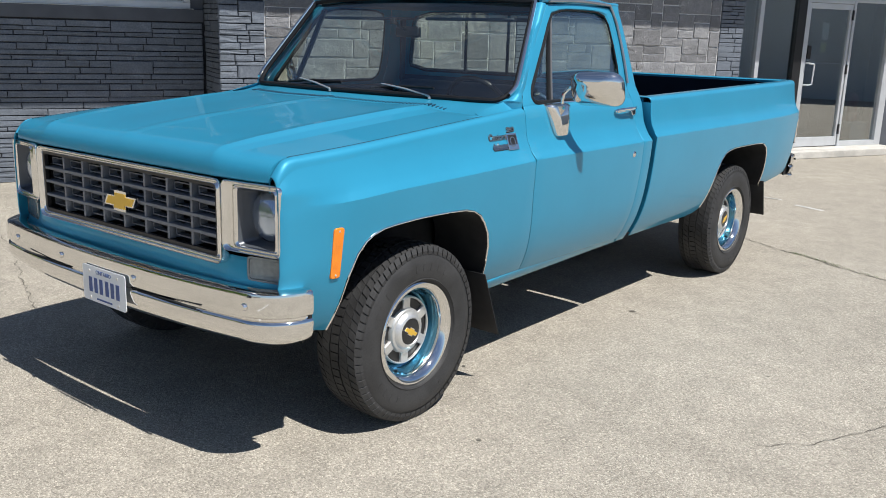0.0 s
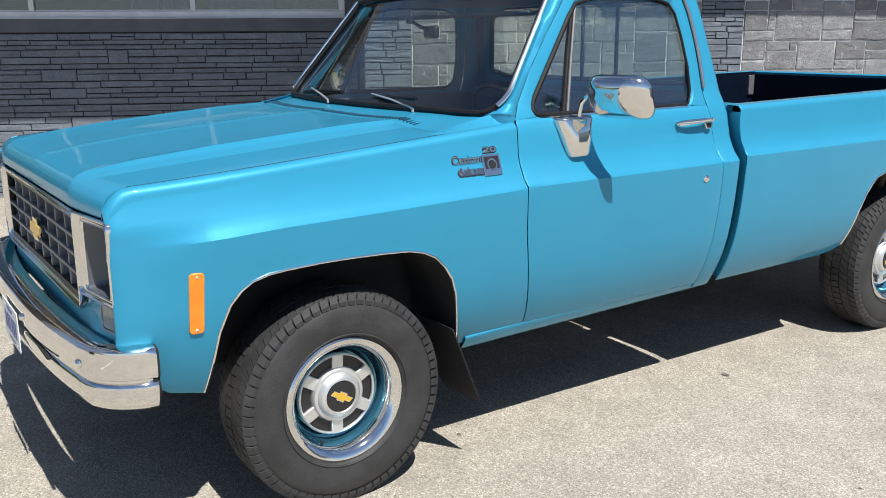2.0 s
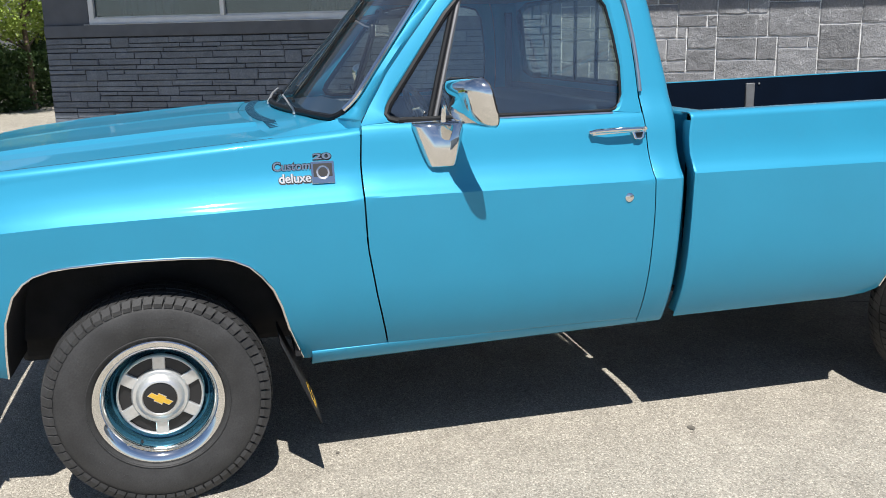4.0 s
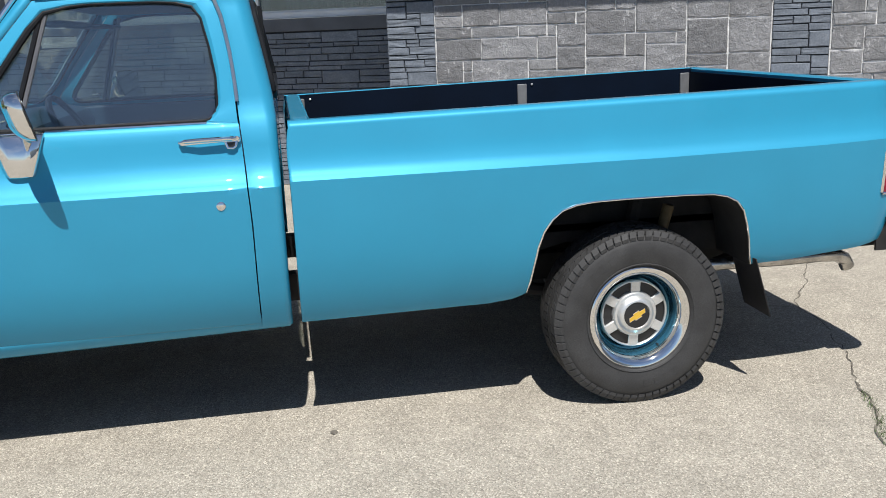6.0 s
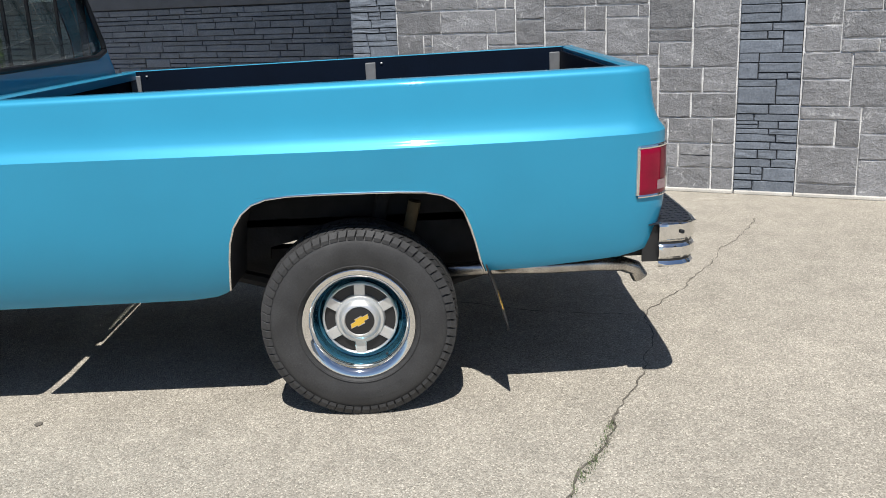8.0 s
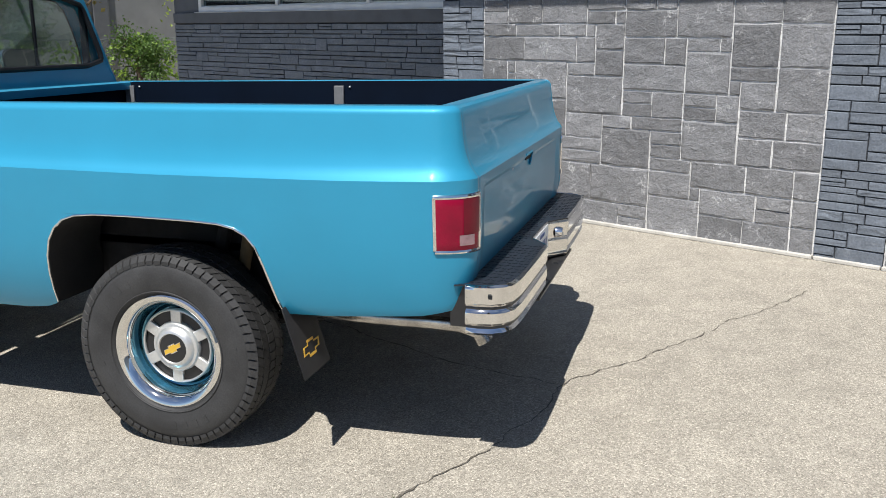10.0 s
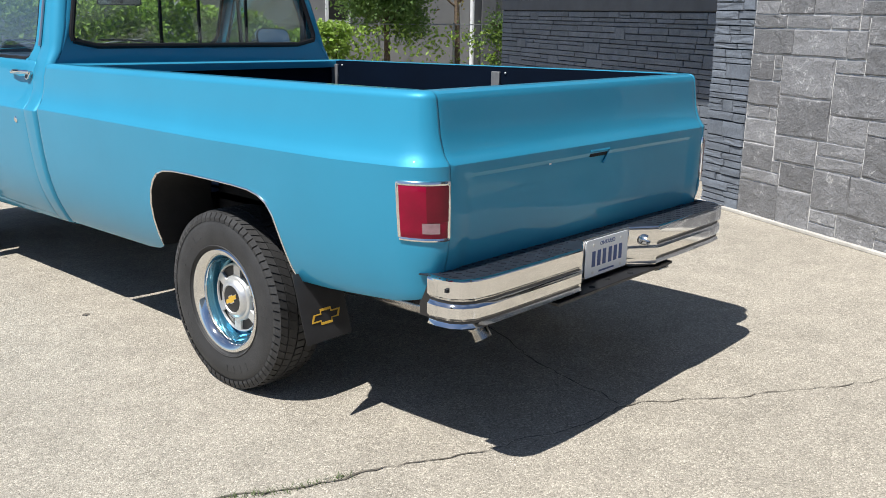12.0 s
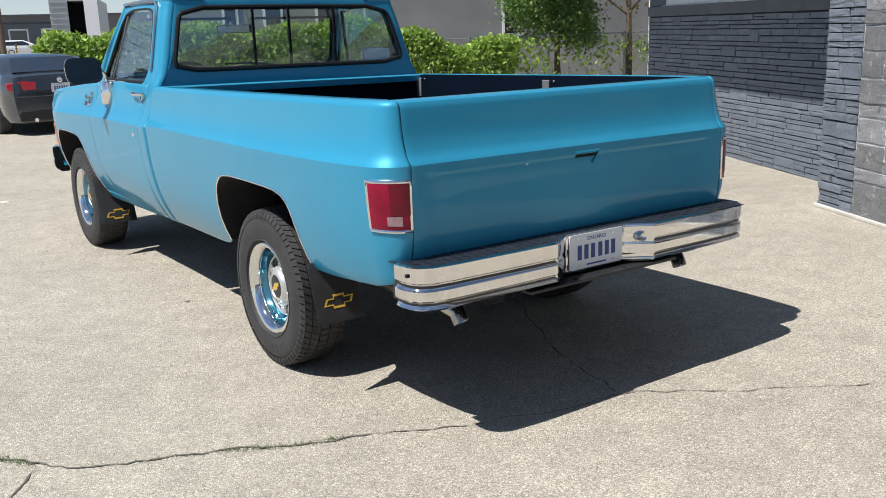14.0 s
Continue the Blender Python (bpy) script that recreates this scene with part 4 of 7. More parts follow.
def build_badge(s, fender):
    """Raised chrome script badge with a square medallion."""
    y0, z0 = 0.535, 1.150

    def place(a, b, d):
        y = y0 + (a if s > 0 else -a)
        return (s * (body_x(y, z0 + b) + d), y, z0 + b)
    bm = prism([(0.02, -0.045), (0.097, -0.045), (0.097, 0.026), (0.02, 0.026)], 0.008, place)
    badge = part("model_badge", bm, CHROME, fender, "chrome script badge with dark square medallion", bevel=0.001)
    inner = prism([(0.027, -0.038), (0.090, -0.038), (0.090, 0.019), (0.027, 0.019)], 0.0095, place)
    part("medallion", inner, BLACK_PLASTIC, badge, "dark square medallion")
    circ = [(0.0585 + 0.022 * math.cos(w), -0.0095 + 0.022 * math.sin(w)) for w in np.linspace(0, 2 * math.pi, 25)[:-1]]
    circ2 = [(0.0585 + 0.016 * math.cos(w), -0.0095 + 0.016 * math.sin(w)) for w in np.linspace(0, 2 * math.pi, 25)[:-1]]
    part("medallion_ring", ring(circ, circ2, 0.0125, place), BADGE_METAL, badge)
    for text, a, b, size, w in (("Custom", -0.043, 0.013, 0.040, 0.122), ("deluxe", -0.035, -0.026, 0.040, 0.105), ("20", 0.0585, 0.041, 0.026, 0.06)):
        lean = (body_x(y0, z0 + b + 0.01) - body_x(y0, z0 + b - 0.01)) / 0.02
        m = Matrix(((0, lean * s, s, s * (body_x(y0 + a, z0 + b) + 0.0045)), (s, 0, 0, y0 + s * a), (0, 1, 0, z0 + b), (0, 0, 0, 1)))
        # black offset copy: the letters' dark outline and their painted shadow
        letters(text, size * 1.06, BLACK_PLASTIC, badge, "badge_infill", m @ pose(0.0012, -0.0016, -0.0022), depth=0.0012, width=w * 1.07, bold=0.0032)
        letters(text, size, BADGE_METAL, badge, "badge_lettering", m, depth=0.0022, width=w, bold=0.0007)


def greenhouse_x(z):
    return cab_x(z)


def pillar_seam(z):
    """Where the door's frame meets the windscreen pillar."""
    return table(z, (1.27, 1.29, 1.46, 1.57, 1.715, 1.748, 1.775), (0.725, 0.735, 0.842, 0.930, 1.052, 1.080, 1.100))


WIN_OUT, WIN_IN = [], []
for k in range(9):       # front edge, upwards
    z = lerp(1.283, 1.746, k / 8)
    WIN_OUT.append((pillar_seam(z), z))
    zi = (1.293, 1.300, 1.315, 1.345, 1.42, 1.50, 1.58, 1.645, 1.702)[k]
    WIN_IN.append((0.818 + 0.74 * (zi - 1.318) + (0.066, 0.032, 0.010, 0, 0, 0, 0, 0, 0.012)[k], zi))
for k in range(1, 9):    # top edge, backwards
    WIN_OUT.append((lerp(1.080, 1.700, k / 8), 1.746 + 0.012 * math.sin(math.pi * k / 8)))
    WIN_IN.append((lerp(1.148, 1.632, k / 8), (1.723, 1.728, 1.729, 1.729, 1.729, 1.728, 1.724, 1.708)[k - 1]))
for k in range(1, 9):    # rear edge, downwards, with a round lower corner
    z = lerp(1.746, 1.283, k / 8)
    WIN_OUT.append((door_rear(z) - 0.005, z))
    turn = radians((0, 0, 0, 0, 18, 42, 66, 90)[k - 1])
    y_, z_ = ((1.662, 1.665), (1.684, 1.56), (1.699, 1.45))[k - 1] if k < 4 else (1.640 + 0.058 * math.cos(turn), 1.353 - 0.058 * math.sin(turn))
    WIN_IN.append((y_, z_))


def build_door(s):
    n = 14
    rows = []
    zs = [0.492, 0.50, 0.525, 0.55, 0.575, 0.60, 0.63, 0.66, 0.70, 0.74, 0.80, 0.87, 0.93, 0.97, 1.0, 1.03, 1.049, 1.0565, 1.065, 1.08, 1.10, 1.125, 1.155, 1.19, 1.225, 1.25, 1.268, 1.283]
    for k in range(n + 1):
        col = []
        for z in zs:
            y = lerp(door_front(z) + 0.003, door_rear(z) - 0.003, k / n)
            col.append((s * body_x(max(y, 0.3), z), y, z))
        rows.append(col)
    bm = sheet(rows)
    out = [(s * greenhouse_x(z), y + (0.002 if i < 9 else 0), z) for i, (y, z) in enumerate(WIN_OUT)]
    inn = [(s * (greenhouse_x(z) - 0.006), y, z) for y, z in WIN_IN]
    mid = [tuple(lerp(a, b, 0.72) + (s * 0.006 if i == 0 else 0) for i, (a, b) in enumerate(zip(p, q))) for p, q in zip(out, inn)]
    join(bm, sheet([out, mid, inn]))
    low = [(s * body_x(0.8, 1.283), lerp(0.740, door_rear(1.283) - 0.005, k / 10), 1.283) for k in range(11)]
    low2 = [(s * (greenhouse_x(1.296) - 0.006), lerp(0.862, 1.640, k / 10), 1.2955) for k in range(11)]
    join(bm, sheet([low, low2]))
    door = part("door", bm, PAINT, truck, "light blue closed cab door", solid=0.006, offset=0, angle=21)
    loop = inn + [inn[0]]
    part("window_seal", tube([(p[0] + s * 0.002, p[1], p[2]) for p in loop], [0.013] * 8 + [0.009] + [0.0055] * 15 + [0.008, 0.013], 8), TRIM_RUBBER, door, "black rubber window seal")
    # panes: quarter vent and drop glass
    gx = lambda z: s * (greenhouse_x(z) - 0.011)
    vent = [(0.872, 1.298), (0.842, 1.326), (0.952, 1.495), (1.100, 1.695), (1.112, 1.695), (1.046, 1.50), (0.986, 1.298)][::-1]
    part("vent_window", prism(vent, 0.004, lambda a, b, d: (gx(b) - s * d, a, b)), CAB_GLASS, door, "clear quarter vent window", smooth=False)
    drop = [(1.002, 1.299), (1.642, 1.298), (1.680, 1.314), (1.697, 1.350), (1.697, 1.45), (1.682, 1.56), (1.660, 1.663), (1.630, 1.706), (1.57, 1.726), (1.145, 1.724), (1.095, 1.62), (1.054, 1.48)]
    part("side_window", prism(drop, 0.004, lambda a, b, d: (gx(b) - s * d, a, b)), CAB_GLASS, door, "clear side window, wound up", smooth=False)
    part("vent_divider", tube([(gx(1.296), 0.998, 1.296), (gx(1.5), 1.060, 1.50), (gx(1.72), 1.126, 1.72)], 0.0085, 8), DIVIDER, door, "grey metal vent window divider")
    part("vent_seal", tube([(gx(1.296), 0.979, 1.296), (gx(1.5), 1.041, 1.50), (gx(1.715), 1.108, 1.715)], 0.010, 8), TRIM_RUBBER, door)
    part("vent_latch", tube([(gx(1.31), 0.965, 1.312), (gx(1.33) - s * 0.02, 0.955, 1.332), (gx(1.33) - s * 0.03, 0.930, 1.327)], 0.007, 8), CHROME, door, "chrome vent latch")
    # bright strip at the foot of the glass
    part("belt_moulding", tube([(s * (greenhouse_x(1.288) + 0.001), lerp(0.885, 1.655, k / 8), 1.2885) for k in range(9)], 0.005, 6), CHROME, door, "thin bright window sill strip")
    # handle: bar on two feet before a flat plate painted as the cup's shade
    hx = s * (body_x(1.66, 1.215))
    bar = tube([(hx + s * 0.010, 1.553, 1.224), (hx + s * 0.024, 1.575, 1.229), (hx + s * 0.032, 1.62, 1.231), (hx + s * 0.033, 1.69, 1.232), (hx + s * 0.030, 1.74, 1.232), (hx + s * 0.012, 1.770, 1.231)], [0.006, 0.008, 0.009, 0.009, 0.009, 0.006], 10)
    handle = part("door_handle", bar, CHROME, door, "chrome bar door handle")
    part("handle_blade", prism([(1.553, 1.228), (1.765, 1.240), (1.772, 1.230), (1.760, 1.222), (1.560, 1.214)], 0.006, lambda a, b, d: (hx + s * (0.020 + d), a, b)), CHROME, handle, bevel=0.002)
    cup = [(1.572, 1.216), (1.752, 1.220), (1.748, 1.196), (1.735, 1.178), (1.70, 1.170), (1.63, 1.168), (1.598, 1.174), (1.582, 1.190)]
    part("handle_cup", prism(cup, 0.002, lambda a, b, d: (s * (body_x(a, b) + 0.0004 + d), a, b)), CUP_SHADE, handle, "flat darker blue plate for the finger cup's shade")
    button = [(1.712, 1.224), (1.765, 1.226), (1.758, 1.200), (1.745, 1.192), (1.722, 1.194)]
    part("handle_button", prism(button, 0.022, lambda a, b, d: (s * (body_x(a, b) + d), a, b)), CHROME, handle, bevel=0.003)
    part("button_face", prism([(1.739 + (p - 1.739) * 0.62, 1.209 + (q - 1.209) * 0.62) for p, q in button], 0.0235, lambda a, b, d: (s * (body_x(a, b) + d), a, b)), BLACK_PLASTIC, handle, bevel=0.002)
    part("handle_foot", boxes(((hx - s * 0.006, 1.556, 1.214), (hx + s * 0.020, 1.574, 1.229))), CHROME, handle, bevel=0.004)
    part("handle_foot", boxes(((hx - s * 0.006, 1.752, 1.216), (hx + s * 0.020, 1.770, 1.236))), CHROME, handle, bevel=0.004)
    lock = lathe([(0, 0.0), (0.0, 0.0165), (0.005, 0.0165), (0.008, 0.012), (0.008, 0.0)], "x", 20, (0, 0, 0))
    for v in lock.verts:
        v.co = Vector((s * (body_x(1.70, 0.99) + v.co.x), 1.684 + v.co.y, 0.992 + v.co.z))
    part("door_lock", lock, CHROME, door, "small round chrome key lock")
    build_mirror(s, door)
    # inner trim
    inner = boxes(((s * 0.83, 0.80, 0.74), (s * 0.892, 1.79, 1.268)))
    trim = part("door_trim_panel", inner, INTERIOR, door, "dark navy inner door trim", bevel=0.01)
    part("window_crank", tube([(s * 0.85, 1.15, 1.10), (s * 0.83, 1.15, 1.10), (s * 0.825, 1.22, 1.12)], 0.008, 8), CHROME, trim)
    return door


def build_mirror(s, door):
    """Chrome door mirror: tapered foot, bent arm, boxy head."""
    base = []
    for z, y0, y1, d in ((1.286, 0.908, 1.088, 0.048), (1.276, 0.906, 1.090, 0.054), (1.21, 0.929, 1.072, 0.046), (1.152, 0.950, 1.058, 0.036), (1.136, 0.958, 1.050, 0.026)):
        x = body_x(1.0, z)
        w = y1 - y0
        base.append([(s * (x + d * f), y0 + w * g, z) for f, g in ((-0.1, 0.0), (0.45, 0.01), (0.85, 0.12), (1.0, 0.32), (1.0, 0.68), (0.85, 0.88), (0.45, 0.99), (-0.1, 1.0))])
    bm = sheet(base)
    bm.verts.ensure_lookup_table()
    bm.faces.new([bm.verts[i] for i in range(8)])
    bm.faces.new([bm.verts[i] for i in range(32, 40)])
    foot = part("side_mirror", bm, CHROME, door, "boxy chrome side mirror on a tapered foot", bevel=0.004, angle=60)
    x = body_x(1.0, 1.27)
    part("mirror_arm", tube([(s * (x + 0.028), 1.014, 1.262), (s * (x + 0.028), 1.014, 1.300), (s * (x + 0.035), 1.016, 1.335), (s * (x + 0.060), 1.022, 1.362), (s * (x + 0.10), 1.03, 1.370)], 0.0095, 10), CHROME, foot)
    # head: rows of rounded boxes along its depth, slanting back
    rows = []
    cx, cy, cz, tilt = 1.102, 1.078, 1.362, -0.26
    for dy, w, h in ((-0.064, 0.05, 0.03), (-0.062, 0.10, 0.062), (-0.057, 0.145, 0.092), (-0.048, 0.185, 0.118), (-0.036, 0.214, 0.140), (-0.022, 0.232, 0.154), (-0.008, 0.240, 0.161), (0.007, 0.240, 0.162)):
        rows.append([(s * (cx + a), cy + dy + 0.26 * a + tilt * b, cz + b) for a, b in rounded(w, h, min(w, h) * 0.32, 6)])
    hb = sheet(rows, close=True)
    hb.verts.ensure_lookup_table()
    m = len(rows[0])
    hb.faces.new([hb.verts[i] for i in range(m)])
    part("mirror_head", hb, CHROME, foot, "chrome mirror shell", angle=40)
    back = prism(rounded(0.240, 0.162, 0.052, 6), 0.006, lambda a, b, d: (s * (cx + a), cy + 0.005 + d + 0.26 * a + tilt * b, cz + b))
    part("mirror_back", back, BLACK_PLASTIC, foot, "dark mirror rim")
    face = prism(rounded(0.226, 0.150, 0.046, 6), 0.003, lambda a, b, d: (s * (cx + a), cy + 0.010 + d + 0.26 * a + tilt * b, cz + b))
    part("mirror_glass", face, MIRROR if s > 0 else FAR_MIRROR, foot, "mirror glass")


# near mirror's silver darkened to stand in for a dark reflection
MIRROR = material("darkened_mirror_silver", (0.26, 0.31, 0.33), rough=0.03, metal=1.0, dark=1.0, light=1.0)
FAR_MIRROR = material("bright_mirror_silver", (0.80, 0.82, 0.82), rough=0.03, metal=1.0, dark=1.0, light=1.0)


def windshield_point(a, b, push=0.0):
    """A place on the windshield: a across it from -1 to 1, b up it, with rounded lower corners."""
    half = lerp(0.890, 0.752, b)
    u = max(0.0, (0.20 - b) / 0.20)
    x = a * (half - 0.095 * (1 - math.sqrt(max(0.0, 1 - u * u))))
    bow = 1 - (x / half) ** 2
    y = lerp(0.688, 1.028, b) - bow * lerp(0.188, 0.10, b) - push
    z = lerp(1.300, 1.752, b) + bow * lerp(0.012, 0.022, b) + push * 0.4
    return (x, y, z)


EDGE_STEPS = (0.0, 0.003, 0.012, 0.03, 0.06, 0.10, 0.15, 0.20, 0.3, 0.4, 0.5, 0.6, 0.7, 0.8, 0.9, 1.0)


def corner_r(z):
    return table(z, (1.0, 1.30, 1.45), (0.026, 0.040, 0.055))


def cab_corner(a_deg, z, s):
    """The rounded upright corner between the cab's side and its back."""
    r = corner_r(z)
    x, y = greenhouse_x(z) if z > 1.30 else body_x(1.9, z), cab_rear(z)
    a = radians(a_deg)
    return (s * (x - r + r * math.cos(a)), y - r + r * math.sin(a), z)


def build_cab():
    for s in (1, -1):
        zs = [0.472, 0.50, 0.53, 0.56, 0.60, 0.64, 0.70, 0.76, 0.83, 0.90, 0.97, 1.0, 1.03, 1.049, 1.0565, 1.08, 1.11, 1.15, 1.20, 1.25, 1.30, 1.34, 1.38, 1.45, 1.52, 1.60, 1.66, 1.70, 1.735, 1.765]
        rows = []
        for k in (0, 0.5, 1):
            rows.append([(s * (greenhouse_x(z) if z > 1.3 else body_x(1.9, z)), lerp(door_rear(z) + 0.002, cab_rear(z) - corner_r(z), k), z) for z in zs])
        for a in (15, 30, 45, 60, 75, 90):
            rows.append([cab_corner(a, z, s) for z in zs])
        side = part("cab_side_panel", sheet(rows), PAINT, truck, solid=0.006, offset=0, angle=21)
        # windscreen pillar
        rows = []
        for k, b in enumerate((0.0, *EDGE_STEPS)):
            w = Vector(windshield_point(s, b))
            z = lerp(1.298, 1.748, b)
            d = Vector((s * greenhouse_x(z), pillar_seam(z) - 0.003, z))
            m1 = w.lerp(d, 0.35) + Vector((s * 0.030, -0.012, 0.006)) * lerp(0.9, 0.7, b)
            m2 = w.lerp(d, 0.72) + Vector((s * 0.026, -0.006, 0.004)) * lerp(0.9, 0.6, b)
            down = Vector((0, 0, -0.045 if k == 0 else 0))
            rows.append([w + down, m1 + down, m2 + down, d + down])
        part("windshield_pillar", sheet(rows), PAINT, truck, solid=0.006, offset=0, angle=60)
        # gap behind the pillar and drip rail
        rail = [(s * (greenhouse_x(lerp(1.36, 1.735, k / 6)) + 0.010), door_rear(lerp(1.36, 1.735, k / 6)) + 0.003, lerp(1.36, 1.735, k / 6)) for k in range(7)]
        rail += [(s * (greenhouse_x(1.76) + 0.010), lerp(1.685, 1.09, k / 8), 1.764 + 0.010 * math.sin(math.pi * k / 8)) for k in range(9)]
        part("drip_rail", tube(rail, 0.0075, 8), DRIP, truck, "grey metal drip rail round the door")
        # sill under the door
        rows = [[(s * x, y, z + 0.022 * (y - 1.3)) for y in np.linspace(0.53, 1.897, 12)] for x, z in ((0.884, 0.512), (0.891, 0.503), (0.890, 0.496), (0.882, 0.480), (0.868, 0.460), (0.856, 0.449), (0.840, 0.443), (0.80, 0.440))]
        part("rocker_panel", sheet(rows), PAINT, truck, solid=0.004, offset=0)
    # roof
    rows = []
    for j in range(15):
        b = j / 14
        row = []
        for i in range(29):
            a = -1 + 2 * i / 28
            f = windshield_point(a, 1.0)
            rear_y = cab_rear(1.765) - 0.004 - 0.02 * abs(a) ** 8
            y = lerp(f[1] - 0.01, rear_y, b)
            hw = lerp(0.738, greenhouse_x(1.765) - 0.005, min(1, b * 5))
            edge = max(0.0, 1 - abs(a) ** 5)
            fore = min(1.0, b / 0.16)
            aft = min(1.0, (1 - b) / 0.18)
            lift = math.sin(fore * math.pi / 2) * math.sin(aft * math.pi / 2)
            z = 1.768 + 0.050 * lift * edge ** 0.8 + 0.014 * (1 - a * a)
            row.append((a * hw, y, z))
        rows.append(row)
    roof = part("roof", sheet(rows), PAINT, truck, "light blue cab roof", solid=0.006, offset=0, angle=60)
    for s in (1, -1):
        edge = [(s * (greenhouse_x(1.765) - 0.006), lerp(1.04, cab_rear(1.765) - 0.055, k / 6), 1.767) for k in range(7)] + [(cab_corner(a, 1.765, s)[0] - s * 0.004, cab_corner(a, 1.765, s)[1] - 0.004, 1.767) for a in (20, 45, 70, 90)] + [(s * 0.55, cab_rear(1.765) - 0.002, 1.770)]
        part("roof_gutter", tube(edge, 0.011, 8), PAINT, roof)
    part("headliner", boxes(((-0.74, 1.05, 1.735), (0.74, 1.80, 1.752))), HEADLINER, roof)
    part("windshield_header", sheet([[windshield_point(-1 + i / 10, 1.0) for i in range(21)], [tuple(Vector(windshield_point(-1 + i / 10, 1.0)) + Vector((0, -0.012, 0.024))) for i in range(21)]]), PAINT, roof, solid=0.004, offset=0)
    # back panel with the sliding rear window
    n_side, n_top = 14, 12
    out, inn = [], []
    def back_y(z):
        return cab_rear(z)
    for k in range(n_side + 1):
        z = lerp(1.10, 1.765, k / n_side)
        out.append((greenhouse_x(z) - corner_r(z), back_y(z), z))
        zi = lerp(1.375, 1.700, k / n_side)
        inn.append((lerp(0.795, 0.712, k / n_side), back_y(zi), zi))
    for k in range(1, n_top):
        a = 1 - 2 * k / n_top
        out.append((a * (greenhouse_x(1.765) - 0.055), back_y(1.765), 1.765 + 0.012 * (1 - a * a)))
        inn.append((a * 0.680, back_y(1.722), 1.722 + 0.004 * (1 - a * a)))
    for k in range(n_side + 1):
        z = lerp(1.765, 1.10, k / n_side)
        out.append((-(greenhouse_x(z) - corner_r(z)), back_y(z), z))
        zi = lerp(1.700, 1.375, k / n_side)
        inn.append((-lerp(0.712, 0.795, k / n_side), back_y(zi), zi))
    for k in range(1, n_top):
        a = -1 + 2 * k / n_top
        out.append((a * (greenhouse_x(1.10) - corner_r(1.10)), back_y(1.10), 1.10))
        inn.append((a * 0.782, back_y(1.362), 1.362))
    mid_z, half_z = 1.5425, 0.1805
    for i, (x, y, z) in enumerate(inn):       # round off the window's corners
        wide = lerp(0.795, 0.712, (z - 1.375) / 0.325)
        u, v = x / wide, (z - mid_z) / half_z
        du, dv = (abs(u) - 0.905) / 0.095, (abs(v) - 0.60) / 0.40
        n_ = math.hypot(du, dv)
        if du > 0 and dv > 0 and n_ > 1:
            inn[i] = (math.copysign((0.905 + 0.095 * du / n_) * wide, x), back_y(mid_z + math.copysign(0.60 + 0.40 * dv / n_, v) * half_z), mid_z + math.copysign(0.60 + 0.40 * dv / n_, v) * half_z)
    back = part("cab_back_panel", sheet([out, inn], close=True), PAINT, truck, solid=0.006, offset=0)
    part("rear_window_seal", tube([(x, y + 0.006, z) for x, y, z in inn + [inn[0]]], 0.014, 8), TRIM_RUBBER, back, "black rubber rear window surround")
    pane = prism([(x, z) for x, _, z in inn], 0.004, lambda a, b, d: (a, back_y(b) - 0.010 - d, b))
    part("rear_window", pane, CAB_GLASS, back, "sliding rear window", smooth=False)
    for x in (-0.30, 0.02, 0.262):
        part("slider_bar", boxes(((x - 0.0075, 1.862, 1.37), (x + 0.0075, 1.874, 1.72))), TRIM_RUBBER, back, "black rear slider frame bar")
    # windscreen
    rows = [[windshield_point(-0.985 + 1.97 * i / 24, b, -0.006) for i in range(25)] for b in (0.004, 0.015, 0.035, 0.07, 0.12, 0.20, 0.35, 0.5, 0.65, 0.8, 0.98)]
    part("windshield", sheet(rows), CAB_GLASS, truck, "curved clear windshield")
    loop = [windshield_point(-1 + i / 12, 0.0) for i in range(25)] + [windshield_point(1, b) for b in EDGE_STEPS[1:]] + [windshield_point(1 - i / 12, 1.0) for i in range(1, 25)] + [windshield_point(-1, b) for b in EDGE_STEPS[-2:0:-1]]
    part("windshield_seal", tube([Vector(p) + Vector((0, -0.004, 0.004)) for p in loop + [loop[0]]], 0.0125, 8), TRIM_RUBBER, truck, "black rubber windshield seal")
    for s in (1, -1):
        part("windshield_trim", tube([Vector(windshield_point(s, b)) + Vector((s * 0.015, -0.012, 0.009)) for b in EDGE_STEPS[4:]], 0.0095, 8), CHROME, truck, "bright windshield trim")
    # floor, firewall and inner shell that close the cab
    part("cab_floor", boxes(((-0.83, 0.55, 0.44), (0.83, 1.86, 0.50))), UNDER, truck)
    part("firewall", boxes(((-0.80, 0.50, 0.46), (0.80, 0.56, 1.20))), UNDER, truck)
    part("inner_back_wall", boxes(((-0.83, 1.845, 0.50), (0.83, 1.865, 1.33))), INTERIOR, truck)
    for s in (1, -1):
        part("quarter_trim", boxes(((s * 0.765, 1.79, 1.30), (s * 0.785, 1.825, 1.69))), INTERIOR, truck)
        part("sun_visor", boxes(((s * 0.10, 1.0, 1.665), (s * 0.66, 1.16, 1.680)), m=Matrix.Translation((0, -0.01, 0.0))), HEADLINER, truck, bevel=0.006)


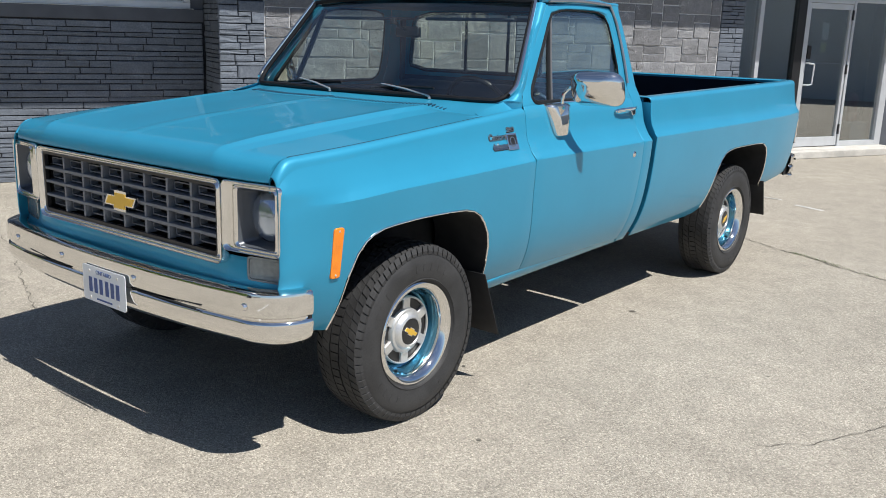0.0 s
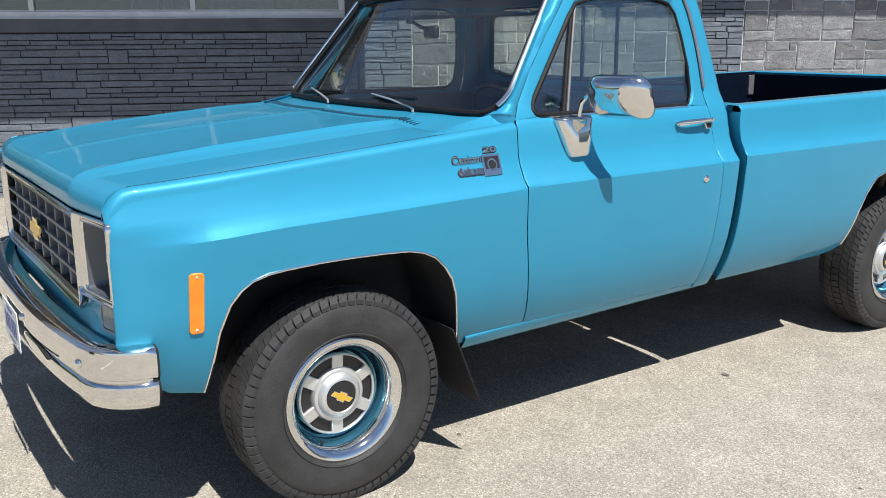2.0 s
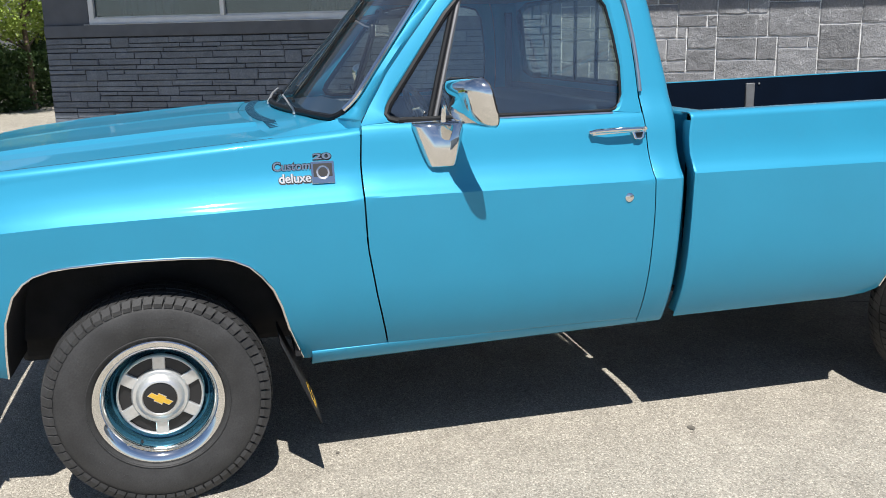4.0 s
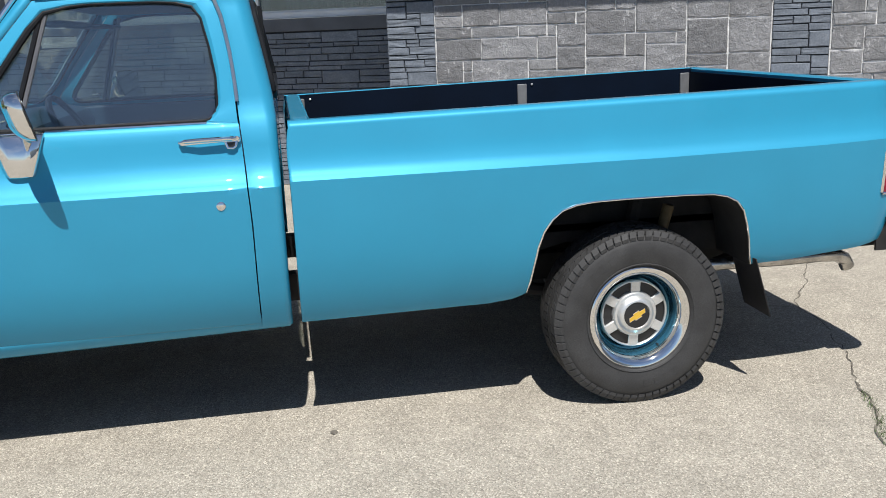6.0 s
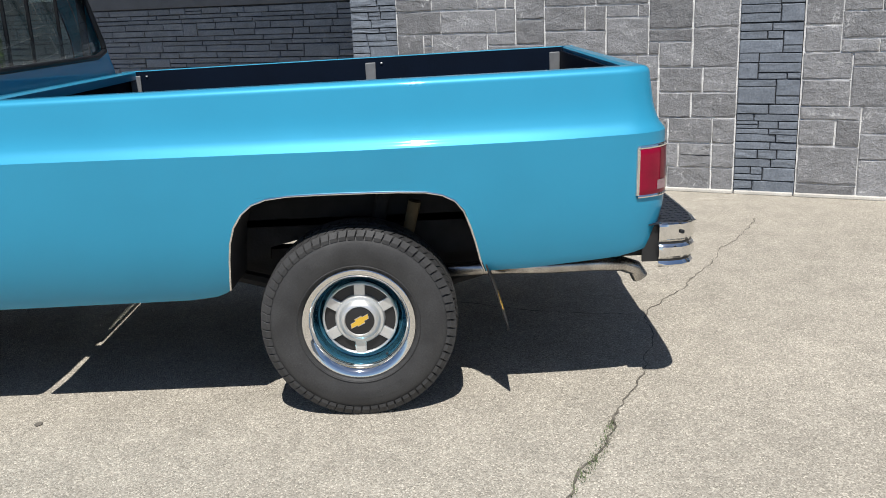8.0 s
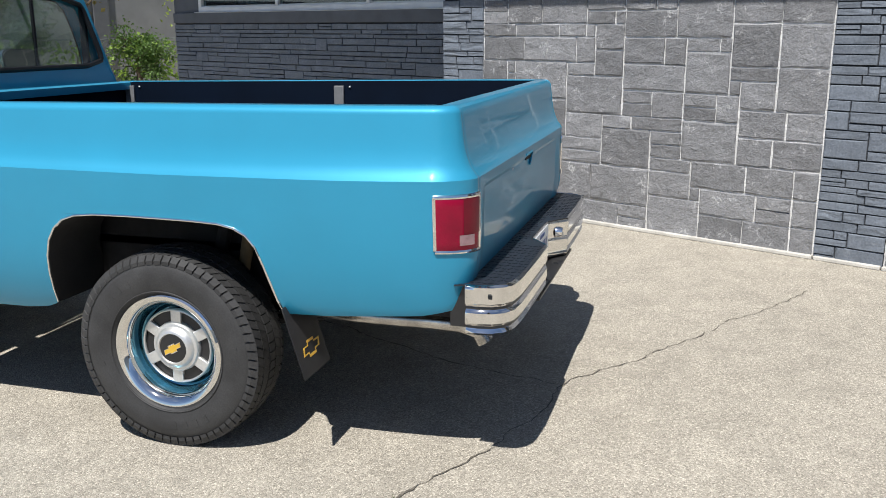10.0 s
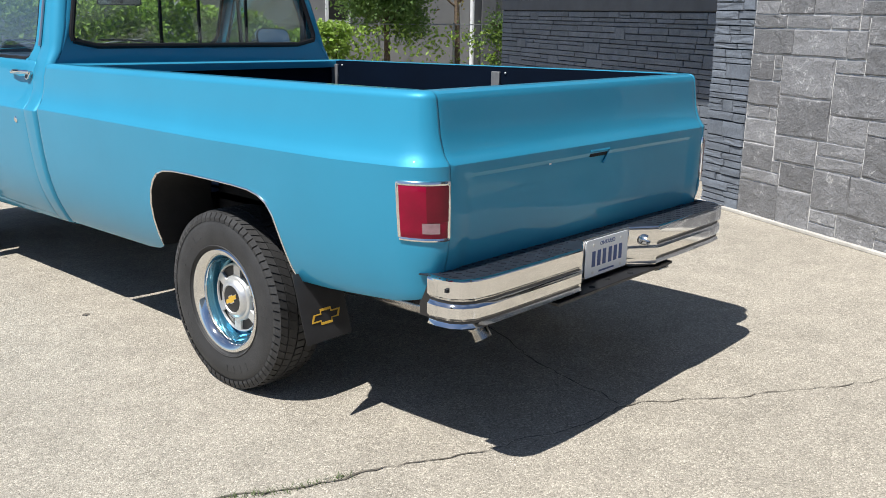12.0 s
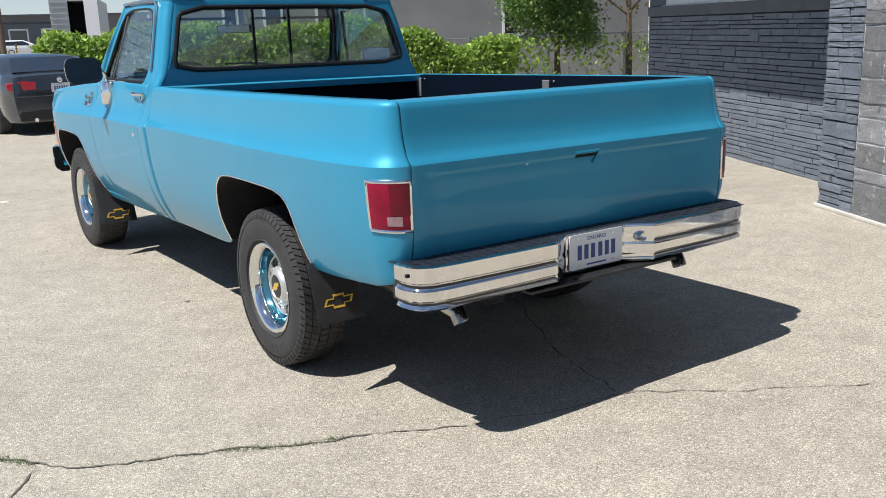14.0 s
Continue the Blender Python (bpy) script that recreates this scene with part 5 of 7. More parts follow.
def build_interior():
    seat = part("bench_seat", boxes(((-0.70, 1.20, 0.62), (0.70, 1.72, 0.86))), INTERIOR, truck, "dark navy vinyl bench seat", bevel=0.04)
    part("seat_back", boxes(((-0.70, 1.66, 0.84), (0.70, 1.82, 1.31))), INTERIOR, seat, bevel=0.045)
    dash = []
    for y, z in ((0.50, 1.24), (0.60, 1.275), (0.80, 1.28), (0.90, 1.255), (0.925, 1.20), (0.90, 1.02), (0.84, 0.96)):
        dash.append([(x, y, z) for x in np.linspace(-0.84, 0.84, 15)])
    dashboard = part("dashboard", sheet(dash), INTERIOR, truck, "dark navy padded dashboard", solid=0.01, offset=0)
    c = Vector((0.40, 1.10, 1.205))
    tilt = Euler((radians(-62), 0, 0)).to_matrix()
    wheel = tube([c + tilt @ Vector((0.20 * math.cos(w), 0.20 * math.sin(w), 0)) for w in np.linspace(0, 2 * math.pi, 37)], 0.013, 8, caps=False)
    sw = part("steering_wheel", wheel, BLACK_PLASTIC, truck, "dark thin-rimmed steering wheel")
    part("steering_spokes", join(tube([c + tilt @ Vector((-0.19, 0, 0)), c + tilt @ Vector((0, -0.03, -0.03)), c + tilt @ Vector((0.19, 0, 0))], 0.016, 8), tube([c + tilt @ Vector((0, 0, -0.02)), c + tilt @ Vector((0, -0.01, -0.35))], 0.03, 10)), BLACK_PLASTIC, sw)
    rear_view = pose(0.0, 0.973, 0, 0, 0, -23)
    stem = part("rear_view_mirror", boxes(((-0.133, -0.016, 1.575), (0.133, 0.010, 1.632)), m=rear_view), BLACK_PLASTIC, truck, "rear-view mirror on the windshield", bevel=0.012)
    part("rear_view_glass", boxes(((-0.125, 0.011, 1.580), (0.125, 0.013, 1.627)), m=rear_view), FAR_MIRROR, stem)
    part("mirror_stem", tube([(0, 0.962, 1.612), (0, 0.91, 1.628), (0, 0.862, 1.655)], 0.008, 8), CHROME, stem)
    part("mirror_button", boxes(((-0.015, 0.845, 1.640), (0.015, 0.866, 1.672))), BLACK_PLASTIC, stem, bevel=0.004)


def seam_x(y):
    """Half width of the hood at its seam with the fender."""
    return body_x(y, fender_top(y) - 0.028) - 0.035


def hood_z(x, y):
    a = abs(x)
    crown = table(a, (0.0, 0.012, 0.05, 0.35, 0.56, 0.605, 0.617, 0.635, 0.70, 0.80, 0.905), (0.0575, 0.057, 0.0525, 0.047, 0.051, 0.056, 0.053, 0.040, 0.020, 0.010, 0.000))
    fade = table(y, (-0.76, -0.68, -0.55, -0.3, 0.2, 0.45), (0.30, 0.48, 0.72, 0.92, 0.95, 0.75))
    return fender_top(y) + 0.80 * crown * fade


def build_hood():
    xs = sorted({round(v, 4) for v in [*np.linspace(-0.905, 0.905, 37), 0.0, 0.015, -0.015, 0.05, -0.05, 0.56, -0.56, 0.605, -0.605, 0.617, -0.617, 0.635, -0.635, 0.70, -0.70]})
    rear = lambda x: 0.352 + 0.10 * (abs(x) / 0.9) ** 2
    rows = []
    nose = lambda x: -0.758 + 0.030 * max(0.0, (abs(x) - 0.62) / 0.285) ** 1.2
    for dy, dz in ((0.004, None), (0.0, 0.070), (0.0005, 0.057), (0.004, 0.043), (0.011, 0.030), (0.023, 0.0185), (0.040, 0.0095), (0.062, 0.0035), (0.086, 0.0008)):
        row = []
        for x in xs:
            y = nose(x) + dy
            zt = hood_z(x, nose(x) + 0.09)
            z = 1.088 if dz is None else zt - dz * (zt - 1.088) / 0.075
            row.append((x, y, z))
        rows.append(row)
    for k in range(1, 19):
        row = []
        for x in xs:
            y = lerp(nose(x) + 0.095, rear(x), k / 18)
            row.append((x, y, hood_z(x, y)))
        rows.append(row)
    rows = [[(x * seam_x(y) / 0.905, y, z) for x, y, z in r] for r in rows]
    rows = [[(r[0][0], r[0][1], r[0][2] - 0.035)] + r + [(r[-1][0], r[-1][1], r[-1][2] - 0.035)] for r in rows]
    part("hood", sheet(rows), PAINT, truck, "light blue hood with raised centre ridge", solid=0.006, offset=0, angle=28)
    # cowl with a row of air slots
    cx = np.linspace(-0.872, 0.872, 31)
    rows = []
    for k in range(5):
        row = []
        for x in cx:
            y0 = rear(x) + 0.003
            f = windshield_point(min(1, max(-1, x / 0.79)), 0.0)
            row.append((x, lerp(y0, f[1] + 0.01, k / 4), lerp(hood_z(x, rear(x)) - 0.002, f[2] - 0.006 - (0.02 if abs(x) > 0.87 else 0), (k / 4) ** 1.4)))
        rows.append(row)
    cowl = part("cowl_panel", sheet(rows), PAINT, truck, solid=0.005, offset=0)
    bm = bmesh.new()
    for i in range(70):
        x = -0.68 + 1.36 * i / 69
        y = rear(x) + 0.052
        f = windshield_point(min(1, max(-1, x / 0.79)), 0.0)
        k = (y - rear(x) - 0.008) / (f[1] + 0.002 - rear(x))
        z = lerp(hood_z(x, rear(x)) - 0.002, f[2] - 0.006, k ** 1.4) + 0.004
        box(bm, (-0.0024, -0.020, -0.006), (0.0024, 0.020, 0.0022), Matrix.Translation((x, y, z)) @ Euler((0.04, 0, 0.30 if x > 0 else -0.30)).to_matrix().to_4x4())
    # dark blue bars stand in for the shade in the cowl slots
    part("cowl_vent_slots", bm, SLOT_BLUE, cowl, "row of thin bars coloured as shaded air slots", smooth=False)
    for s in (1, -1):
        # black strip painted as the shade in the hood seam
        part("hood_seam", tube([(s * (seam_x(y) + 0.001), y, fender_top(y) + 0.0015) for y in np.linspace(-0.655, 0.44, 16)], 0.0022, 6), SHADOW_GAP, truck, "black strip for the shade between hood and fender")
        part("cowl_side", sheet([[(s * 0.908, y, fender_top(y) - 0.002) for y in np.linspace(0.44, 0.735, 8)], [(s * 0.884, y, fender_top(y) + 0.003) for y in np.linspace(0.44, 0.735, 8)], [(s * 0.852, lerp(0.46, 0.70, k / 7), lerp(1.262, 1.310, k / 7)) for k in range(8)]]), PAINT, cowl, solid=0.004, offset=0)
        # wipers: arm and blade
        shift = 0.0 if s > 0 else -0.605
        p0, p1 = Vector(windshield_point((0.515 + shift) / 0.80, 0.0, 0.014)), Vector(windshield_point((0.225 + shift) / 0.86, 0.085, 0.020))
        arm = part("wiper", tube([p0, p0.lerp(p1, 0.5) + Vector((0, -0.004, 0.006)), p1], [0.0055, 0.0045, 0.0035], 8), STEEL, truck, "silver wiper arm with black blade")
        part("wiper_pivot", lathe([(p0.z - 0.012, 0.008), (p0.z + 0.001, 0.007), (p0.z + 0.004, 0.0)], "z", 12, (p0.x, p0.y, 0)), STEEL, arm)
        b0, b1 = Vector((0.14 + shift, 0.552, 1.333)), Vector((0.54 + shift, 0.545, 1.352))
        part("wiper_blade", tube([b0, b0.lerp(b1, 0.5) + Vector((0, -0.006, 0.008)), b1], 0.007, 6), TRIM_RUBBER, arm)


def frame_outline(x0, x1, z0, z1, r, n=4):
    return [((x0 + x1) / 2 + a, (z0 + z1) / 2 + b) for a, b in rounded(x1 - x0, z1 - z0, r, n)]


def moulded(outer, inner, place):
    """Frame pressed from sheet metal: rounded outer bead, hollow face, rounded inner bead."""
    profile = ((0.0, -0.004), (0.0, 0.024), (0.04, 0.030), (0.11, 0.032), (0.20, 0.029), (0.26, 0.022), (0.34, 0.0195), (0.48, 0.0175), (0.60, 0.0175), (0.72, 0.020), (0.80, 0.025), (0.88, 0.0265), (0.95, 0.024), (1.0, 0.018), (1.0, -0.004))
    return sheet([[place(lerp(p[0], q[0], f), lerp(p[1], q[1], f), d) for p, q in zip(outer, inner)] for f, d in profile], close=True)


def build_front():
    # grille: chrome surround, silver lattice, dark sheet as the shade behind
    y = -0.755
    face = lambda a, b, d: (a, y + 0.02 - d, b)
    surround = part("grille_surround", moulded(frame_outline(-0.648, 0.648, 0.764, 1.082, 0.03), frame_outline(-0.618, 0.618, 0.793, 1.058, 0.02), face), CHROME, truck, "bright chrome grille surround", angle=35)
    part("grille_inner_rim", ring(frame_outline(-0.618, 0.618, 0.793, 1.058, 0.02), frame_outline(-0.604, 0.604, 0.806, 1.046, 0.012), 0.018, face), BLACK_PLASTIC, surround)
    # dark sheet stands in for the shaded space behind the cells
    part("grille_back", boxes(((-0.62, y + 0.10, 0.77), (0.62, y + 0.11, 1.075))), GRILLE_DARK, truck, "dark sheet for the shaded space behind the grille")
    cols, rws = 8, 4
    gx0, gx1, gz0, gz1 = -0.604, 0.604, 0.806, 1.046
    lattice = bmesh.new()
    for i in range(1, cols):
        x = lerp(gx0, gx1, i / cols)
        box(lattice, (x - 0.0065, y + 0.006, gz0), (x + 0.0065, y + 0.07, gz1))
    for j in range(1, rws):
        z = lerp(gz0, gz1, j / rws)
        box(lattice, (gx0, y + 0.002, z - 0.006), (gx1, y + 0.074, z + 0.006))
    grille = part("grille", lattice, GRILLE_GREY, truck, "silver plastic grille of thirty-two cells", smooth=False, bevel=0.002)
    cw, ch = (gx1 - gx0) / cols, (gz1 - gz0) / rws
    cell = ring(rounded(cw - 0.032, ch - 0.028, 0.003, 1), rounded(cw - 0.042, ch - 0.037, 0.003, 1), 0.035, lambda a, b, d: (a, d, b))
    me = None
    for i in range(cols):
        for j in range(rws):
            x, z = lerp(gx0, gx1, (i + 0.5) / cols), lerp(gz0, gz1, (j + 0.5) / rws)
            if me is None:
                ob = part("grille_cell", cell, GRILLE_GREY, grille, smooth=False)
                me = ob.data
            else:
                ob = new("grille_cell", me)
                ob.parent = grille
            ob.location = (x, y + 0.03, z)
    # gold emblem with chrome rim on the grille
    bow = [(-0.112, -0.030), (-0.045, -0.030), (-0.045, -0.052), (0.043, -0.052), (0.043, -0.022), (0.095, -0.022), (0.118, 0.030), (0.049, 0.030), (0.049, 0.052), (-0.035, 0.052), (-0.035, 0.024), (-0.088, 0.024)]
    rim = prism([(a * 1.0, b * 0.80) for a, b in bow], 0.014, lambda a, b, d: (a, y + 0.002 - d, 0.916 + b))
    emblem = part("grille_emblem", rim, CHROME, grille, "gold emblem with a chrome rim", smooth=False)
    part("emblem_face", prism([(a * 0.88, b * 0.60) for a, b in bow], 0.0165, lambda a, b, d: (a, y + 0.002 - d, 0.916 + b)), GOLD, emblem, smooth=False)
    for s in (1, -1):
        # headlamp bezel: frame whose outer part sweeps back
        def hp(a, b, d):
            back = 0.036 * max(0.0, (a - 0.66) / 0.27) ** 1.3
            return (s * a, y + 0.018 + back - d, b)
        bez = part("headlight_bezel", moulded(frame_outline(0.652, 0.929, 0.826, 1.084, 0.022), frame_outline(0.728, 0.902, 0.852, 1.060, 0.016), hp), CHROME, truck, "chrome rectangular headlight bezel", angle=35)
        fl = frame_outline(0.728, 0.902, 0.852, 1.060, 0.016)
        lp = (0.816, 0.957)
        rows = [[hp(a, b, 0.02) for a, b in fl], [tuple(Vector(hp(lerp(a, lp[0], 0.28), lerp(b, lp[1], 0.15), -0.050))) for a, b in fl], [(s * (lp[0] + 0.088 * (a - lp[0]) / math.hypot(a - lp[0], b - lp[1])), y + 0.100, lp[1] + 0.088 * (b - lp[1]) / math.hypot(a - lp[0], b - lp[1])) for a, b in fl]]
        part("headlight_bucket", sheet(rows, close=True), BUCKET, bez, "grey headlight recess")
        lens = lathe([(0.100, 0.093), (0.072, 0.092), (0.068, 0.088)], "y", 40, (s * lp[0], y, lp[1]))
        part("headlight_ring", lens, CHROME, bez, "chrome headlight retaining ring")
        dome = lathe([(0.070, 0.088), (0.058, 0.078), (0.048, 0.058), (0.042, 0.030), (0.040, 0.002)], "y", 40, (s * lp[0], y, lp[1]))
        part("headlight_lens", dome, LAMP_GLASS, bez, "round sealed-beam glass lens")
        # parking lamp under the headlight
        def pp(a, b, d):
            return (s * a, y + 0.030 + 0.05 * max(0, (a - 0.70) / 0.23) ** 1.3 - d, b)
        lamp = part("parking_lamp", prism(frame_outline(0.752, 0.920, 0.728, 0.806, 0.014), 0.008, pp), SMOKE_LENS, truck, "smoky clear rectangular parking lamp lens", bevel=0.004)
        part("parking_lamp_rim", ring(frame_outline(0.746, 0.926, 0.722, 0.812, 0.016), frame_outline(0.753, 0.919, 0.729, 0.805, 0.013), 0.010, pp), SMOKE_LENS, lamp)
    # blue panel round and under the lamps and grille
    rows = []
    for z, dy in ((1.088, 0.035), (1.07, 0.04), (0.80, 0.032), (0.785, 0.028), (0.72, 0.018), (0.665, 0.010), (0.62, 0.035), (0.56, 0.09)):
        rows.append([(x, y + dy + 0.055 * max(0, (abs(x) - 0.66) / 0.26) ** 1.3, z) for x in np.linspace(-0.925, 0.925, 31)])
    part("front_valance", sheet(rows[2:]), PAINT, truck, "light blue panel under the grille", solid=0.005, offset=0)
    # black sheet stands in for the shade between hood and grille
    part("front_panel_upper", sheet([[(p[0], p[1] + 0.02, p[2]) for p in r] for r in rows[:3]][:1] + [[(p[0], p[1] + 0.012, p[2]) for p in rows[1]]]), SHADOW_GAP, truck, solid=0.004, offset=0)
    # bumper: swept channel of chrome
    def bumper_line(t):
        """Plan line of the bumper, t from -1 to 1: x, y."""
        a = abs(t)
        if a < 0.80:
            return (t / 0.80 * 0.80, -0.880 + 0.050 * (a / 0.80) ** 2.5)
        w = (a - 0.80) / 0.20 * math.pi / 2
        return (math.copysign(0.80 + 0.195 * math.sin(w), t), -0.640 - 0.19 * math.cos(w))
    prof = [(0.10, 0.700), (0.055, 0.716), (0.02, 0.716), (0.004, 0.708), (0.0, 0.690), (0.0, 0.640), (0.003, 0.628), (0.012, 0.622), (0.012, 0.612), (0.003, 0.606), (0.0, 0.596), (0.004, 0.560), (0.016, 0.536), (0.040, 0.520)]
    ts = np.linspace(-1, 1, 81)
    rows = []
    for d, z in prof:
        row = []
        for t in ts:
            x, yy = bumper_line(t)
            x2, y2 = bumper_line(t + 0.001 if t < 1 else t - 0.001)
            tx, ty = (x2 - x, y2 - yy) if t < 1 else (x - x2, yy - y2)
            l = math.hypot(tx, ty)
            nx, ny = -ty / l, tx / l
            drop = 0.012 * (1 - abs(t)) if z < 0.56 else 0.0
            row.append((x + nx * d, yy + ny * d, z - drop))
        rows.append(row)
    bumper = part("front_bumper", sheet(rows), CHROME, truck, "chrome front bumper with a long groove", solid=0.005, offset=0, angle=40)
    part("bumper_inside", sheet([[(x_ * 0.990, y_ + 0.010, z_ - 0.004) for x_, y_, z_ in row] for row in rows[1:]]), UNDER, bumper, "dark inner face of the bumper")
    for sgn in (1, -1):
        # dark plate stands in for the shade in the hollow end
        end = prism([(0.004, 0.694), (0.004, 0.585), (0.048, 0.508), (0.115, 0.508), (0.115, 0.702), (0.05, 0.708)], 0.012, lambda a, b, d, sgn=sgn: (sgn * (0.993 - a), -0.652 + d, b))
        part("bumper_end", end, UNDER, bumper, "dark plate filling the bumper's shaded hollow end", smooth=False)
    for x in (-0.72, -0.28, 0.25, 0.80):
        bx, by = bumper_line(x if abs(x) < 0.8 else 0.83 * math.copysign(1, x))
        part("bumper_bolt", lathe([(-0.010, 0.0), (-0.010, 0.010), (-0.004, 0.014), (0.004, 0.014)], "y", 14, (bx, by - 0.001, 0.662)), CHROME, bumper)
    # black boxes stand in for the shade inside the groove
    for x0, x1 in ((-0.62, -0.22), (0.22, 0.62)):
        part("bumper_groove", boxes(((x0, -0.874, 0.6145), (x1, -0.862, 0.6195))), SHADOW_GAP, bumper, smooth=False)
    build_plate(truck, pose(0.06, -0.889, 0.588, 90, 0, 0), "front_number_plate")


def build_plate(parent, m, name):
    """White registration plate with blue bars for its characters."""
    plate = part(name, prism(rounded(0.305, 0.152, 0.012), 0.003, lambda a, b, d: m @ Vector((a, b, d))), PLATE_WHITE, parent, "white registration plate with blue characters", smooth=False)
    for x in (-0.096, -0.058, -0.020, 0.022, 0.060, 0.098):
        part("plate_bar", boxes(((x - 0.0115, -0.036, 0.003), (x + 0.0115, 0.028, 0.0042)), m=m), PLATE_BLUE, plate, smooth=False)
    letters("ONTARIO", 0.024, PLATE_BLUE, plate, "plate_heading", m @ pose(0, 0.053, 0.0036), depth=0.0006)
    part("plate_footer", boxes(((-0.055, -0.064, 0.003), (0.055, -0.057, 0.004)), m=m), PLATE_BLUE, plate, smooth=False)
    for x in (-0.10, 0.10):
        for z in (0.054, -0.060):
            part("plate_screw", boxes(((x - 0.006, z - 0.006, 0.003), (x + 0.006, z + 0.006, 0.006)), m=m), STEEL, plate, bevel=0.002)
    return plate


def tyre_mesh(r, w):
    """Tyre with rounded shoulders and a block tread; axis along x, outer face towards +x."""
    bm = bmesh.new()
    prof = [(w * 0.40, 0.218), (w * 0.47, 0.232), (w * 0.505, 0.265), (w * 0.510, 0.295), (w * 0.500, 0.322), (w * 0.470, 0.338), (w * 0.430, 0.353), (w * 0.395, r - 0.0125), (w * 0.36, r - 0.0085), (0.0, r - 0.006), (-w * 0.36, r - 0.0085), (-w * 0.405, r - 0.0125), (-w * 0.475, 0.344), (-w * 0.51, 0.295), (-w * 0.47, 0.232), (-w * 0.40, 0.218)]
    join(bm, lathe(prof, "x", 96))
    return bm


def tread_mesh(r, w):
    """Tread blocks: two shoulder rows with open notches and three zigzag ribs."""
    bm = bmesh.new()
    n = 66
    for i in range(n):
        a0 = 2 * math.pi * i / n
        for side in (1, -1):
            for (x0, x1, r0, r1, shift, share) in ((0.30, 0.435, r - 0.002, r - 0.008, 0.0, 0.81), (0.435, 0.482, r - 0.008, 0.353, 0.0, 0.81), (0.115, 0.285, r - 0.001, r - 0.001, 0.35, 0.93)):
                vs = []
                da = 2 * math.pi / n * share
                a = a0 + shift * 2 * math.pi / n
                for (xx, rr) in ((x0, r0), (x1, r1)):
                    for aa in (a, a + da):
                        aa += 0.35 * (xx - x0) * side
                        for rad in (rr, rr - 0.014):
                            vs.append(bm.verts.new((side * xx * w, rad * math.cos(aa), rad * math.sin(aa))))
                for f in ((0, 2, 6, 4), (1, 5, 7, 3), (0, 4, 5, 1), (2, 3, 7, 6), (4, 6, 7, 5), (0, 1, 3, 2)):
                    bm.faces.new([vs[k] for k in f])
        vs = []
        for xx in (-0.085, 0.085):
            for aa in (a0 + 0.01, a0 + 2 * math.pi / n * 0.95):
                for rad in (r, r - 0.012):
                    vs.append(bm.verts.new((xx * w, rad * math.cos(aa), rad * math.sin(aa))))
        for f in ((0, 2, 6, 4), (1, 5, 7, 3), (0, 4, 5, 1), (2, 3, 7, 6), (4, 6, 7, 5), (0, 1, 3, 2)):
            bm.faces.new([vs[k] for k in f])
    return bm


TYRE_R, TYRE_W = 0.383, 0.236


BUCKET = material("lamp_bucket_grey", (0.10, 0.11, 0.125), rough=0.35, metal=0.4, dark=0.9, light=1.1)
RIM_BLUE = material("blue_rim_gloss", (0.09, 0.29, 0.41), rough=0.14, metal=0.85, dark=0.95, light=1.05, coat=1.0)


